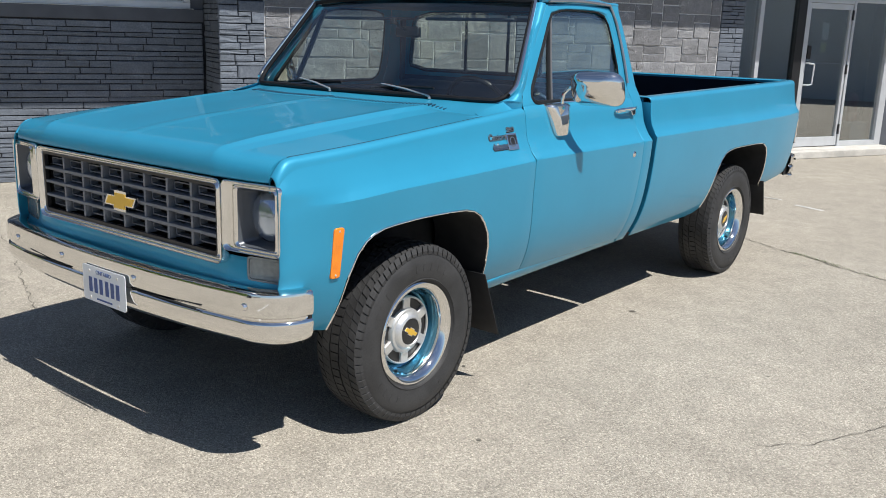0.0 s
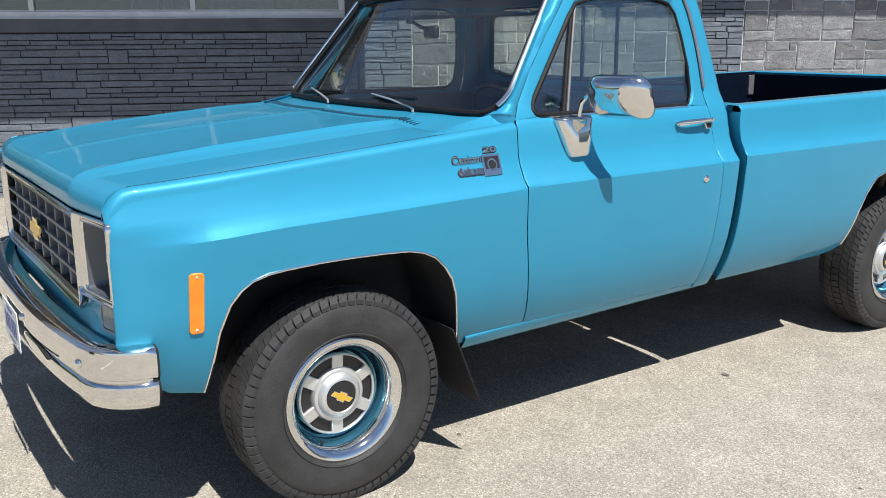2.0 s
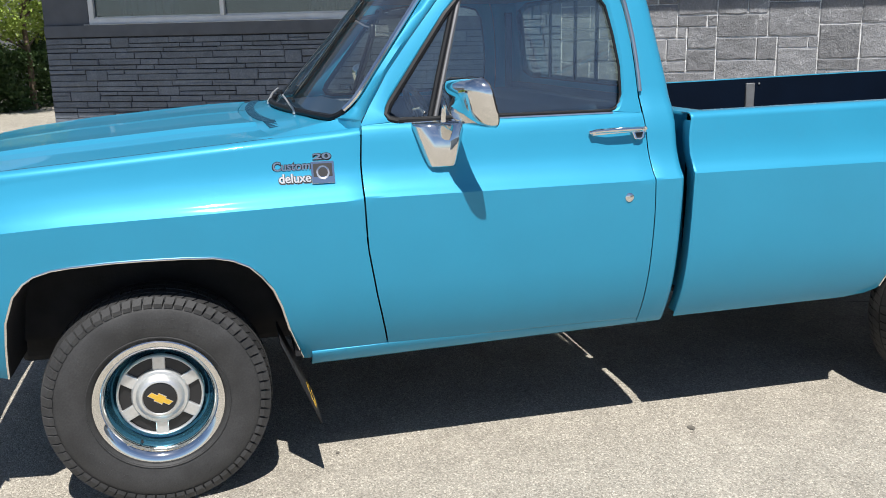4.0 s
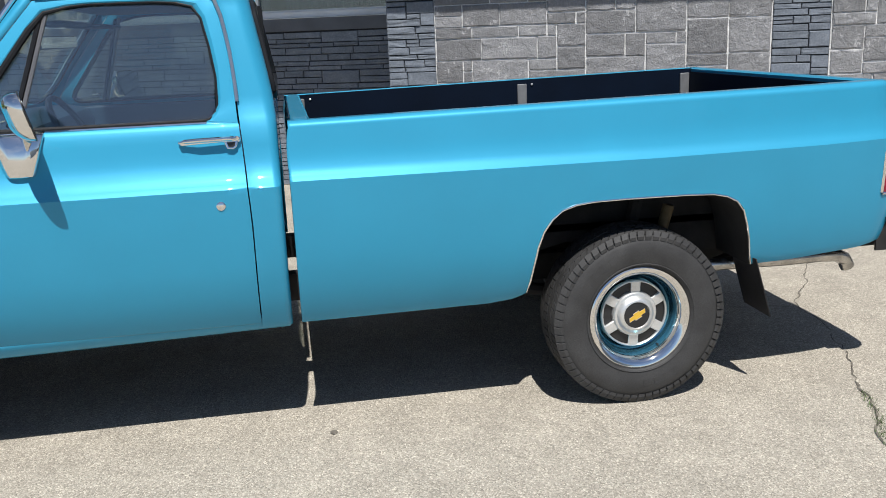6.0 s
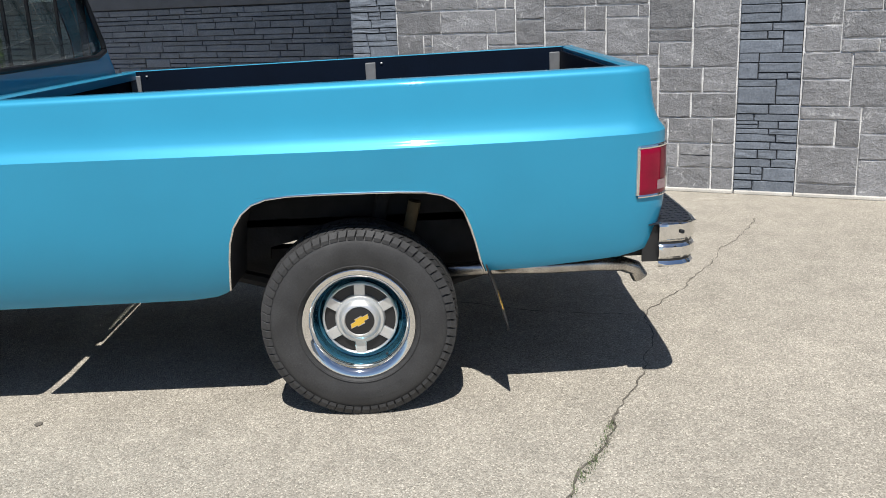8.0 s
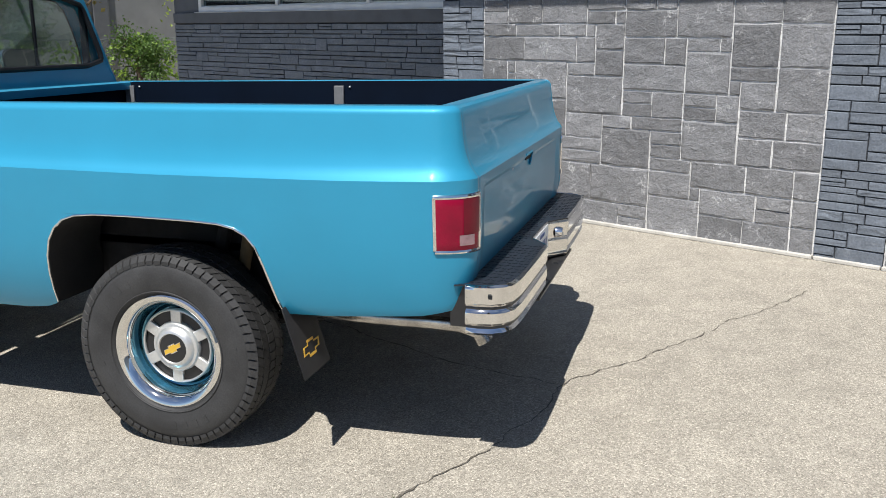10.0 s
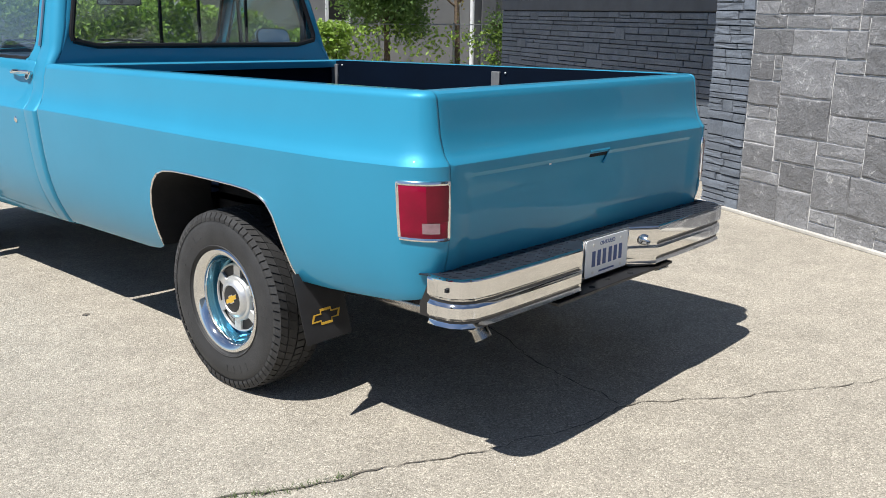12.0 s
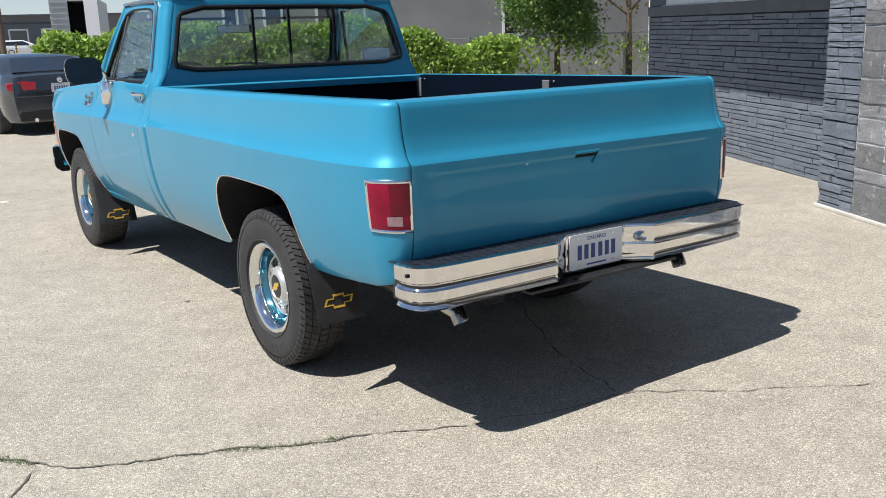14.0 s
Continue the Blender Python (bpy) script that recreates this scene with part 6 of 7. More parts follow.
def build_wheel(x, y, s, spin):
    """Wheel with painted steel rim, chrome trim ring and slotted hub cap."""
    wx = 0.835
    m = Matrix.Translation((s * wx, y, TYRE_R - 0.004)) @ (pose(0, 0, 0, 0, 0, 180) if s < 0 else Matrix.Identity(4)) @ pose(0, 0, 0, spin, 0, 0)
    rim = lathe([(0.060, 0.214), (0.052, 0.205), (0.046, 0.196), (0.030, 0.190), (0.012, 0.186), (-0.002, 0.170), (-0.002, 0.150), (0.004, 0.120), (0.004, 0.0)], "x", 56)
    wheel = part("wheel", rim, RIM_BLUE, truck, "blue steel wheel with a chrome ring and slotted cap")
    wheel.matrix_local = m
    part("tyre", tyre_mesh(TYRE_R, TYRE_W), RUBBER, wheel, "black all-terrain tyre")
    part("tyre_tread", tread_mesh(TYRE_R, TYRE_W), RUBBER, wheel, "worn tread blocks", smooth=False)
    band = bmesh.new()
    for i in range(22):
        if i in (5, 6, 7, 15, 16, 17, 18, 19):
            continue
        a = 2 * math.pi * i / 38 + (0.9 if i > 10 else 0)
        box(band, (-0.004, -0.007, -0.015), (0.0015, 0.007, 0.015), Euler((a, 0, 0)).to_matrix().to_4x4() @ Matrix.Translation((0.1195, 0, 0.288)))
    tagged(part("sidewall_lettering", band, RUBBER, wheel, "faint raised sidewall bars", smooth=False), kind="stuff")
    for rr in (0.236,):
        part("sidewall_rib", lathe([(0.113 if rr < 0.3 else 0.117, rr - 0.003), (0.116 if rr < 0.3 else 0.1205, rr - 0.001), (0.116 if rr < 0.3 else 0.1205, rr + 0.001), (0.112 if rr < 0.3 else 0.1165, rr + 0.003)], "x", 72), RUBBER, wheel)
    part("trim_ring", lathe([(0.090, 0.227), (0.103, 0.224), (0.108, 0.217), (0.106, 0.206), (0.098, 0.195), (0.086, 0.186), (0.074, 0.181), (0.066, 0.180)], "x", 64), CHROME, wheel, "chrome trim ring")
    part("rim_barrel", lathe([(0.067, 0.1795), (0.055, 0.176), (0.035, 0.172), (0.018, 0.166), (0.008, 0.150)], "x", 56), RIM_BLUE, wheel, "glossy blue painted rim")
    # hub cap: dark disc, spokes and a raised centre
    part("cap_back", lathe([(0.026, 0.144), (0.028, 0.130), (0.028, 0.0)], "x", 48), BLACK_PLASTIC, wheel)
    cap = part("hub_cap", lathe([(0.022, 0.148), (0.037, 0.147), (0.040, 0.143), (0.037, 0.139), (0.030, 0.138)], "x", 56), STEEL, wheel, "polished slotted hub cap")
    for i in range(6):
        a = radians(30 + 60 * i)
        sp = boxes(((0.026, -0.0215, 0.080), (0.040, 0.0215, 0.143)), m=Euler((a, 0, 0)).to_matrix().to_4x4())
        part("cap_spoke", sp, STEEL, cap, bevel=0.003)
    part("cap_centre", lathe([(0.026, 0.099), (0.042, 0.097), (0.048, 0.092), (0.050, 0.082), (0.060, 0.075), (0.068, 0.066), (0.069, 0.059), (0.064, 0.056)], "x", 48), STEEL, cap, "polished centre dome")
    part("cap_disc", lathe([(0.064, 0.057), (0.066, 0.048), (0.067, 0.0)], "x", 32), BLACK_PLASTIC, cap, "black centre disc")
    bow = [(-0.041, -0.0085), (-0.015, -0.0085), (-0.015, -0.0135), (0.015, -0.0135), (0.015, -0.0065), (0.035, -0.0065), (0.042, 0.0085), (0.016, 0.0085), (0.016, 0.0135), (-0.013, 0.0135), (-0.013, 0.0065), (-0.034, 0.0065)]
    part("cap_emblem", prism(bow, 0.0035, lambda p, q, d: (0.0672 + d, p, q)), GOLD, cap, "gold centre emblem", smooth=False)
    part("emblem_rim", prism([(p * 1.06, q * 1.28) for p, q in bow], 0.002, lambda p, q, d: (0.0671 + d, p, q)), CHROME, cap, smooth=False)
    part("valve_stem", tube([(0.030, 0.02, -0.178), (0.062, 0.02, -0.170)], 0.0045, 8), BLACK_PLASTIC, wheel)
    return wheel


def build_flap(s, y, z_top, z_low, x_in=0.665, slope=0.30, low=0.66, size=1.0):
    rows = [[(s * x, y + slope * (z_top - z), z) for x in np.linspace(x_in, 0.972, 6)] for z in np.linspace(z_top, z_low, 7)]
    flap = part("mud_flap", sheet(rows), FLAP, truck, "black rubber mud flap with a gold outline emblem", solid=0.006, offset=0)
    bow = [(-0.100, -0.022), (-0.040, -0.022), (-0.040, -0.040), (0.038, -0.040), (0.038, -0.018), (0.085, -0.018), (0.103, 0.022), (0.043, 0.022), (0.043, 0.040), (-0.032, 0.040), (-0.032, 0.018), (-0.080, 0.018)]
    bow = [(a * size * (0.972 - x_in) / 0.307, b * size * (0.972 - x_in) / 0.307) for a, b in bow]
    inner = [(a * 0.86, b * 0.70) for a, b in bow]
    zc = lerp(z_top, z_low, low)
    yy = y + slope * (z_top - zc) + 0.004
    part("flap_emblem", ring(bow, inner, 0.0012, lambda a, b, d: (s * (x_in + 0.972) / 2 - a, yy + d - slope * b, zc + b)), GOLD, flap, "gold outline emblem", smooth=False)
    return flap


def build_bed():
    for s in (1, -1):
        ys = [2.0, 2.1, 2.25, 2.4, 2.55, 2.7, 2.80, 2.84] + list(ARCH_R_Y) + [3.85, 3.90, 4.0, 4.1, 4.18, 4.25, 4.30, 4.335]
        def low(y):
            if ARCH_R_Y[0] <= y <= ARCH_R_Y[-1]:
                return table(y, ARCH_R_Y, ARCH_R_Z)
            return table(y, (1.95, 2.70, 2.82, 2.858, 3.83, 4.0, 4.35, 4.5), (0.482, 0.490, 0.505, 0.530, 0.572, 0.578, 0.606, 0.64))
        cols = [((lambda z: (body_x(2.0, z), bed_front(z))), 0.482), ((lambda z: (body_x(2.0, z), bed_front(z) + 0.012)), 0.482)]
        cols += [((lambda z, y=y: (body_x(y, z) - 0.022 * max(0, (y - 3.9) / 0.44) ** 2, y)), low(y)) for y in ys]
        dirs = [(1.0, 0.0)] * len(cols)
        for a in (12, 24, 36, 48, 60, 72, 84, 90):
            def place(z, a=radians(a)):
                y0, x = 4.345, body_x(3, z) - 0.0225
                rx = x - 0.866
                return (x - rx + rx * math.cos(a), y0 + (bed_rear(z) - y0) * math.sin(a))
            cols.append((place, lerp(0.608, 0.650, a / 90)))
            dirs.append((math.cos(radians(a)), math.sin(radians(a))))
        tops = [1.302] * len(cols)
        rows = mirrored(side_sheet(cols, tops, shelf=0.050, dirs=dirs), s)
        side = part("bed_side", sheet(rows), PAINT, truck, "light blue cargo bed side", solid=0.006, offset=0, angle=21)
        arch_lip(ARCH_R_Y, ARCH_R_Z, s, side)
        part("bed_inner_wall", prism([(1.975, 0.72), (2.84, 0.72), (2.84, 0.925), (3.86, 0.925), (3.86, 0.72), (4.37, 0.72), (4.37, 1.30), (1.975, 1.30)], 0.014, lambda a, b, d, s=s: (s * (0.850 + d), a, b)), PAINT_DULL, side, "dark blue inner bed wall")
        part("bed_front_edge", sheet([[(s * body_x(2, z), bed_front(z), z) for z in np.linspace(0.50, 1.27, 12)], [(s * (body_x(2, z) - 0.06), bed_front(z) + 0.006, z) for z in np.linspace(0.50, 1.27, 12)]]), PAINT, side, solid=0.003, offset=0)
        for y in (2.03, 3.32, 4.33):
            part("stake_pocket", boxes(((s * 0.835, y - 0.028, 1.12), (s * 0.851, y + 0.028, 1.275))), POCKET, side, "grey stake pocket bracket", bevel=0.004)
            part("pocket_bolt", boxes(((s * 0.842, y + 0.055, 1.262), (s * 0.850, y + 0.067, 1.274))), STEEL, side, bevel=0.003)
        # tail lamp: wraps the corner
        def lamp_pt(a, z, out):
            if a <= 0:
                return (s * (body_x(3, z) + out), 4.345 + a, z)
            w = radians(a)
            rx = body_x(3, z) - 0.0225 - 0.866
            x = 0.866 + rx * math.cos(w)
            yy = 4.345 + (bed_rear(z) - 4.345) * math.sin(w)
            return (s * (x + out * math.cos(w)), yy + out * math.sin(w), z)
        steps = (17, 20, 24, 28, 32, 40, 48, 56, 64, 72, 80, 87)
        zs = np.linspace(0.846, 0.999, 7)
        lamp = part("tail_lamp", sheet([[lamp_pt(a, z, 0.003) for a in steps] for z in zs]), RED_LENS, truck, "red wraparound tail lamp in a chrome frame", solid=0.01, offset=0)
        # darker red painted where the lens turns away from the sun
        part("tail_lamp_dark", sheet([[lamp_pt(a, z, 0.0095) for a in (52, 58, 64, 72, 80, 86)] for z in np.linspace(0.894, 0.996, 5)]), SHADED_RED, lamp, "lens patch darkened as the rear face's shade")
        part("reversing_lamp", sheet([[lamp_pt(a, z, 0.0105) for a in (46, 52, 58, 64, 70)] for z in (0.860, 0.870, 0.880, 0.891)]), CLEAR_LENS, lamp, "clear reversing lens")
        edge = [lamp_pt(a, 0.841, 0.004) for a in steps] + [lamp_pt(87, z, 0.004) for z in zs] + [lamp_pt(a, 1.004, 0.004) for a in steps[::-1]] + [lamp_pt(17, z, 0.004) for z in zs[::-1]]
        part("tail_lamp_frame", tube(edge, 0.0072, 8, caps=False), CHROME, lamp, "chrome tail lamp frame")
    half = [(0.85, 1.98), (0.85, 2.84), (0.60, 2.84), (0.60, 3.86), (0.85, 3.86), (0.85, 4.42)]
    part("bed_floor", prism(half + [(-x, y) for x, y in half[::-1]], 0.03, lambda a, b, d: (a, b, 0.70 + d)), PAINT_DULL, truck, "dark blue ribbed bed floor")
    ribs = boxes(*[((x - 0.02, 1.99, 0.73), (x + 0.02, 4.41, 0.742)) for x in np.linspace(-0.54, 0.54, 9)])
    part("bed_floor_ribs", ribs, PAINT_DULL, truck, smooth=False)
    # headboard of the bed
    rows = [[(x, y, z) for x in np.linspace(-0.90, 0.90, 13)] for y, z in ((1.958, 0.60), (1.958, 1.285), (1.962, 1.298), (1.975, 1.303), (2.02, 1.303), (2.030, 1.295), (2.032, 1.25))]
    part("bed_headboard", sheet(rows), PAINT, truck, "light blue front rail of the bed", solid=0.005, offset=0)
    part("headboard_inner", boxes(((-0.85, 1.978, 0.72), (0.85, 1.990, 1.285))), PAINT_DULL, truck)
    for s in (1, -1):
        for y0, y1 in ((1.99, 2.83), (3.86, 4.40)):
            part("bed_underside", boxes(((s * 0.60, y0, 0.60), (s * 0.88, y1, 0.70))), UNDER, truck)
    for s in (1, -1):
        part("wheel_tub", prism([(2.84, 0.56), (2.96, 0.56), (2.965, 0.612), (3.12, 0.650), (3.15, 0.650), (3.15, 0.56), (3.86, 0.56), (3.86, 0.93), (2.84, 0.93)], 0.015, lambda a, b, d, s=s: (s * (0.585 + d), a, b)), UNDER, truck)
        part("wheel_tub_top", boxes(((s * 0.60, 2.84, 0.915), (s * 0.86, 3.86, 0.93))), UNDER, truck)
    # tailgate: same outline as the bed's corner, with an inset face and a black plate as latch recess
    zs = [0.665, 0.68, 0.72, 0.78, 0.85, 0.92, 0.945, 0.960, 0.976, 0.992, 1.008, 1.020, 1.03, 1.049, 1.0565, 1.065, 1.08, 1.10, 1.125, 1.155, 1.19, 1.23, 1.265, 1.28, 1.292, 1.300, 1.302, 1.302, 1.295, 1.10]
    top_back, hem = len(zs) - 3, len(zs) - 1
    xs = np.linspace(-0.862, 0.862, 57)
    rows = []
    for k, z in enumerate(zs):
        y = bed_rear(min(z, 1.27))
        if z >= 1.28:
            y = bed_rear(1.27) - {1.28: 0.002, 1.292: 0.008, 1.300: 0.018, 1.302: 0.030, 1.295: 0.075, 1.10: 0.075}.get(z, 0.03)
        if k == top_back:
            y = bed_rear(1.27) - 0.066
        inset = table(z, (0.69, 0.722, 0.945, 0.992, 1.008, 1.020), (0.0, 0.009, 0.009, 0.0055, 0.0055, 0.0)) if k < hem - 6 else 0.0
        if k == hem:
            z = 0.72
        wave = 0.0009 * math.sin(z * 17.0) if 0.75 < z < 0.97 and k < hem else 0.0
        rows.append([(x, y - (inset if abs(x) < 0.80 else 0.0) + wave * math.sin(x * 7.3 + 0.8) * max(0.0, 0.8 - abs(x)), z) for x in xs])
    gate = part("tailgate", sheet(rows), PAINT, truck, "plain light blue closed tailgate", solid=0.005, offset=0, angle=21)
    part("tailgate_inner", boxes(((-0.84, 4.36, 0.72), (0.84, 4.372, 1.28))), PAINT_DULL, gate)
    # black plate stands in for shade; the recess itself would be body-coloured
    latch = prism([(-0.075, 0.0), (0.055, 0.0), (0.043, -0.016), (-0.075, -0.016)], 0.004, lambda a, b, d: (-a - 0.02, 4.5095 + d, 1.022 + b))
    rec = part("tailgate_latch", latch, SHADOW_GAP, gate, "black plate for the shade in the latch recess", smooth=False)
    part("latch_lip", tube([(0.055, 4.514, 1.026), (-0.075, 4.514, 1.026), (-0.041, 4.512, 0.980)], 0.005, 6), PAINT, rec)
    for s in (1, -1):
        # black fillers stand in for shade in the tailgate seams
        part("tailgate_gap", boxes(((s * 0.8625, 4.36, 0.68), (s * 0.8655, 4.43, 1.29))), SHADOW_GAP, gate, smooth=False)
    # white dot painted for a bright reflection on the tailgate
    part("gate_pull_mark", boxes(((0.312, 4.5135, 1.004), (0.324, 4.5145, 1.010))), PLATE_WHITE, gate, smooth=False)


SHOCK = material("dusty_ochre_paint", (0.11, 0.080, 0.040), rough=0.8, dark=0.7, light=1.2, scale=20)
GROOVE = material("groove_reflection_dark", (0.035, 0.036, 0.040), rough=0.4, dark=0.8, light=1.2)


def build_rear():
    # step bumper: plan line with a recess for the plate
    half = [(0.938, 4.488), (0.941, 4.53), (0.933, 4.578), (0.908, 4.615), (0.865, 4.638), (0.78, 4.647), (0.55, 4.650), (0.288, 4.650), (0.275, 4.646), (0.172, 4.575), (0.165, 4.572)]
    plan = half + [(-x, y) for x, y in half[::-1]]
    prof = [(0.012, 0.728), (0.0, 0.722), (0.0, 0.712), (0.001, 0.668), (0.010, 0.661), (0.014, 0.650), (0.010, 0.640), (0.001, 0.633), (0.001, 0.600), (0.010, 0.593), (0.014, 0.584), (0.010, 0.574), (0.004, 0.566), (0.02, 0.556)]
    rows = []
    for d, z in prof:
        row = []
        for i, (x, y) in enumerate(plan):
            p, q = plan[max(0, i - 1)], plan[min(len(plan) - 1, i + 1)]
            tx, ty = q[0] - p[0], q[1] - p[1]
            l = math.hypot(tx, ty)
            nx, ny = -ty / l, tx / l
            k = 1.0 if abs(x) > 0.28 else 0.3
            row.append((x + nx * d * k, y + ny * d * k, z))
        rows.append(row)
    bumper = part("rear_bumper", sheet(rows), CHROME, truck, "chrome step bumper with two long grooves", solid=0.005, offset=0, angle=38)
    # dark strips painted in place of the grooves' dark reflection
    for zc in (0.650, 0.584):
        rows = []
        for dz in (-0.0055, 0.0055):
            row = []
            for i, (x, y) in enumerate(plan):
                p, q = plan[max(0, i - 1)], plan[min(len(plan) - 1, i + 1)]
                l = math.hypot(q[0] - p[0], q[1] - p[1])
                d = 0.0105 * (1.0 if abs(x) > 0.28 else 0.3)
                row.append((x - (q[1] - p[1]) / l * d, y + (q[0] - p[0]) / l * d, zc + dz))
            rows.append(row)
        part("bumper_groove", sheet(rows), GROOVE, bumper, "dark strip for the groove's dark reflection", solid=0.002, offset=0)
    # black box stands in for the shade in a small hole
    part("bumper_hole", boxes(((0.925, 4.568, 0.688), (0.945, 4.580, 0.700))), SHADOW_GAP, bumper)
    top = [(x * 0.992, y - 0.008) for x, y in plan]
    tread = prism(top + [(-0.94, 4.45), (-0.80, 4.42), (0.80, 4.42), (0.94, 4.45)], 0.004, lambda a, b, d: (a, b, 0.722 + d))
    step = part("bumper_step", tread, TREAD, bumper, "black tread plate step", smooth=False)
    bm = bmesh.new()
    for i in range(46):
        for j in range(8):
            x, y = -0.93 + i * 0.0413, 4.475 + j * 0.022
            if abs(x) < 0.30 and y > 4.55 or abs(x) > 0.92 and y > 4.57:
                continue
            t = 0.7 if (i + j) % 2 else -0.7
            box(bm, (-0.010, -0.003, 0.0), (0.010, 0.003, 0.0022), Matrix.Translation((x, y, 0.726)) @ Euler((0, 0, t)).to_matrix().to_4x4())
    tagged(part("tread_pattern", bm, TREAD, step, smooth=False), kind="stuff")
    part("hitch_plate", boxes(((-0.42, 4.46, 0.535), (0.42, 4.648, 0.548)), ((-0.42, 4.46, 0.50), (0.42, 4.475, 0.548))), BLACK_PLASTIC, bumper, "black hitch plate with holes", bevel=0.003)
    for x, y in ((0.16, 4.62), (0.02, 4.60), (-0.12, 4.62)):
        # black discs stand in for the shade in the holes
        part("hitch_hole", lathe([(0.0, 0.0), (0.0, 0.013), (0.001, 0.013)], "z", 16, (x, y, 0.5485)), SHADOW_GAP, bumper, smooth=False)
    build_plate(truck, pose(0.0, 4.577, 0.646, 90, 0, 180), "rear_number_plate")
    d = Vector((-0.225 + 0.0, 4.612, 0.672))
    part("plate_lamp", lathe([(0, 0.0), (0.018, 0.012), (0.022, 0.020), (0.0, 0.026), (-0.01, 0.026)], "y", 20, tuple(d)), CHROME, bumper, "chrome plate lamp")
    for s in (1, -1):
        part("bumper_stay", boxes(((s * 0.78, 4.30, 0.58), (s * 0.84, 4.60, 0.70))), UNDER, truck)
    for s in (1, -1):
        part("bumper_end_plate", boxes(((s * 0.902, 4.43, 0.575), (s * 0.912, 4.56, 0.715))), BLACK_PLASTIC, bumper)
    # two exhaust tails
    for s in (1, -1):
        pipe = tube([(s * 0.60, 3.55, 0.48), (s * 0.68, 3.85, 0.508), (s * 0.71, 4.10, 0.512), (s * 0.70, 4.30, 0.512), (s * 0.675, 4.40, 0.500), (s * 0.645, 4.46, 0.472), (s * 0.64, 4.485, 0.43)], [0.028, 0.028, 0.028, 0.029, 0.030, 0.031, 0.032], 14, caps=False)
        part("tailpipe", pipe, EXHAUST, truck, "bright steel tailpipe turned down at its end", solid=0.003, offset=0)


def build_under():
    for s in (1, -1):
        part("frame_rail", boxes(((s * 0.36, -0.70, 0.44), (s * 0.44, 4.40, 0.562))), UNDER, truck)
    part("engine_mass", boxes(((-0.34, -0.55, 0.36), (0.34, 0.75, 1.05))), UNDER, truck, bevel=0.03)
    part("axle", join(tube([(-0.80, 3.34, 0.385), (0.80, 3.34, 0.385)], 0.05, 12), tube([(-0.80, 0.0, 0.385), (0.80, 0.0, 0.385)], 0.045, 12)), UNDER, truck, "black front and rear axles")
    part("differential", lathe([(3.18, 0.02), (3.20, 0.10), (3.30, 0.15), (3.40, 0.15), (3.47, 0.10), (3.49, 0.02)], "y", 20, (0, 0, 0.385)), UNDER, truck)
    part("radiator_support", boxes(((-0.86, -0.66, 0.56), (0.86, -0.60, 1.08))), UNDER, truck)
    for s in (1, -1):
        part("inner_fender", boxes(((s * 0.62, -0.60, 0.55), (s * 0.64, 0.50, 1.12))), UNDER, truck)
        part("splash_panel", boxes(((s * 0.50, 0.47, 0.48), (s * 0.90, 0.49, 1.10))), UNDER, truck)
    part("fuel_tank", boxes(((0.48, 2.05, 0.50), (0.80, 2.80, 0.68))), UNDER, truck, bevel=0.03)
    for s in (1, -1):
        part("leaf_spring", join(tube([(s * 0.53, 2.65, 0.52), (s * 0.53, 3.0, 0.42), (s * 0.53, 3.34, 0.40), (s * 0.53, 3.7, 0.42), (s * 0.53, 4.05, 0.52)], 0.03, 8), tube([(s * 0.66, 3.34, 0.40), (s * 0.62, 3.45, 0.85)], 0.03, 8)), UNDER, truck)
    part("shock_absorber", tube([(0.665, 3.50, 0.52), (0.68, 3.57, 0.80)], [0.022, 0.026], 12), SHOCK, truck, "dusty ochre shock absorber")


for side in (1, -1):
    f = build_fender(side)
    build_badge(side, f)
    build_door(side)
build_cab()
build_interior()
build_hood()
build_front()
before = set(bpy.data.objects)
build_bed()
for ob in bpy.data.objects:      # the bed is bent nose-down and low at its far side to fit the camera's view
    if ob not in before and ob.type == 'MESH':
        for v in ob.data.vertices:
            near, away = table(v.co.y, (1.95, 4.45), (-0.024, 0.006)), table(v.co.y, (1.95, 4.45), (-0.036, 0.008))
            top = lerp(away, near, min(1.0, max(0.0, (v.co.x + 0.93) / 1.86)))
            crease = table(v.co.y, (1.9, 3.4, 4.1, 4.5), (0.015, 0.012, 0.020, 0.029))
            v.co.z += table(v.co.z, (0.84, 1.053, 1.302), (0.0, crease, top))
build_rear()
build_under()
for side in (1, -1):
    build_wheel(0, 0.0, side, -32 if side > 0 else 47)
    build_wheel(0, 3.34, side, 28 if side > 0 else 20)
    build_flap(side, 0.418, 0.56, 0.248, 0.72, slope=0.40, low=0.80, size=1.04)
    build_flap(side, 3.835, 0.60, 0.340, 0.75)

# the body is sheared down a little at its far side to fit the camera's view
for ob in truck.children_recursive:
    chain = {ob.name.split(".")[0], ob.parent.name.split(".")[0], ob.parent.parent.name.split(".")[0] if ob.parent.parent else ""}
    if chain & {"wheel", "axle", "differential"} or ob.type != 'MESH':
        continue
    if ob.matrix_basis == Matrix.Identity(4):
        for v in ob.data.vertices:
            v.co.z += (v.co.x - 0.95) * 0.010 * min(1.0, max(0.0, (v.co.z - 0.42) / 0.3))
    else:
        ob.location.z += (ob.location.x - 0.95) * 0.010
# ---------------------------------------------------------------- parked cars and the far side of the road
GREY_PAINT = material("charcoal_car_paint", (0.040, 0.047, 0.052), rough=0.25, metal=0.3, dark=0.95, light=1.05, coat=1.0)
WHITE_PAINT = material("white_car_paint", (0.75, 0.76, 0.77), rough=0.35, dark=0.97, light=1.02, coat=1.0)
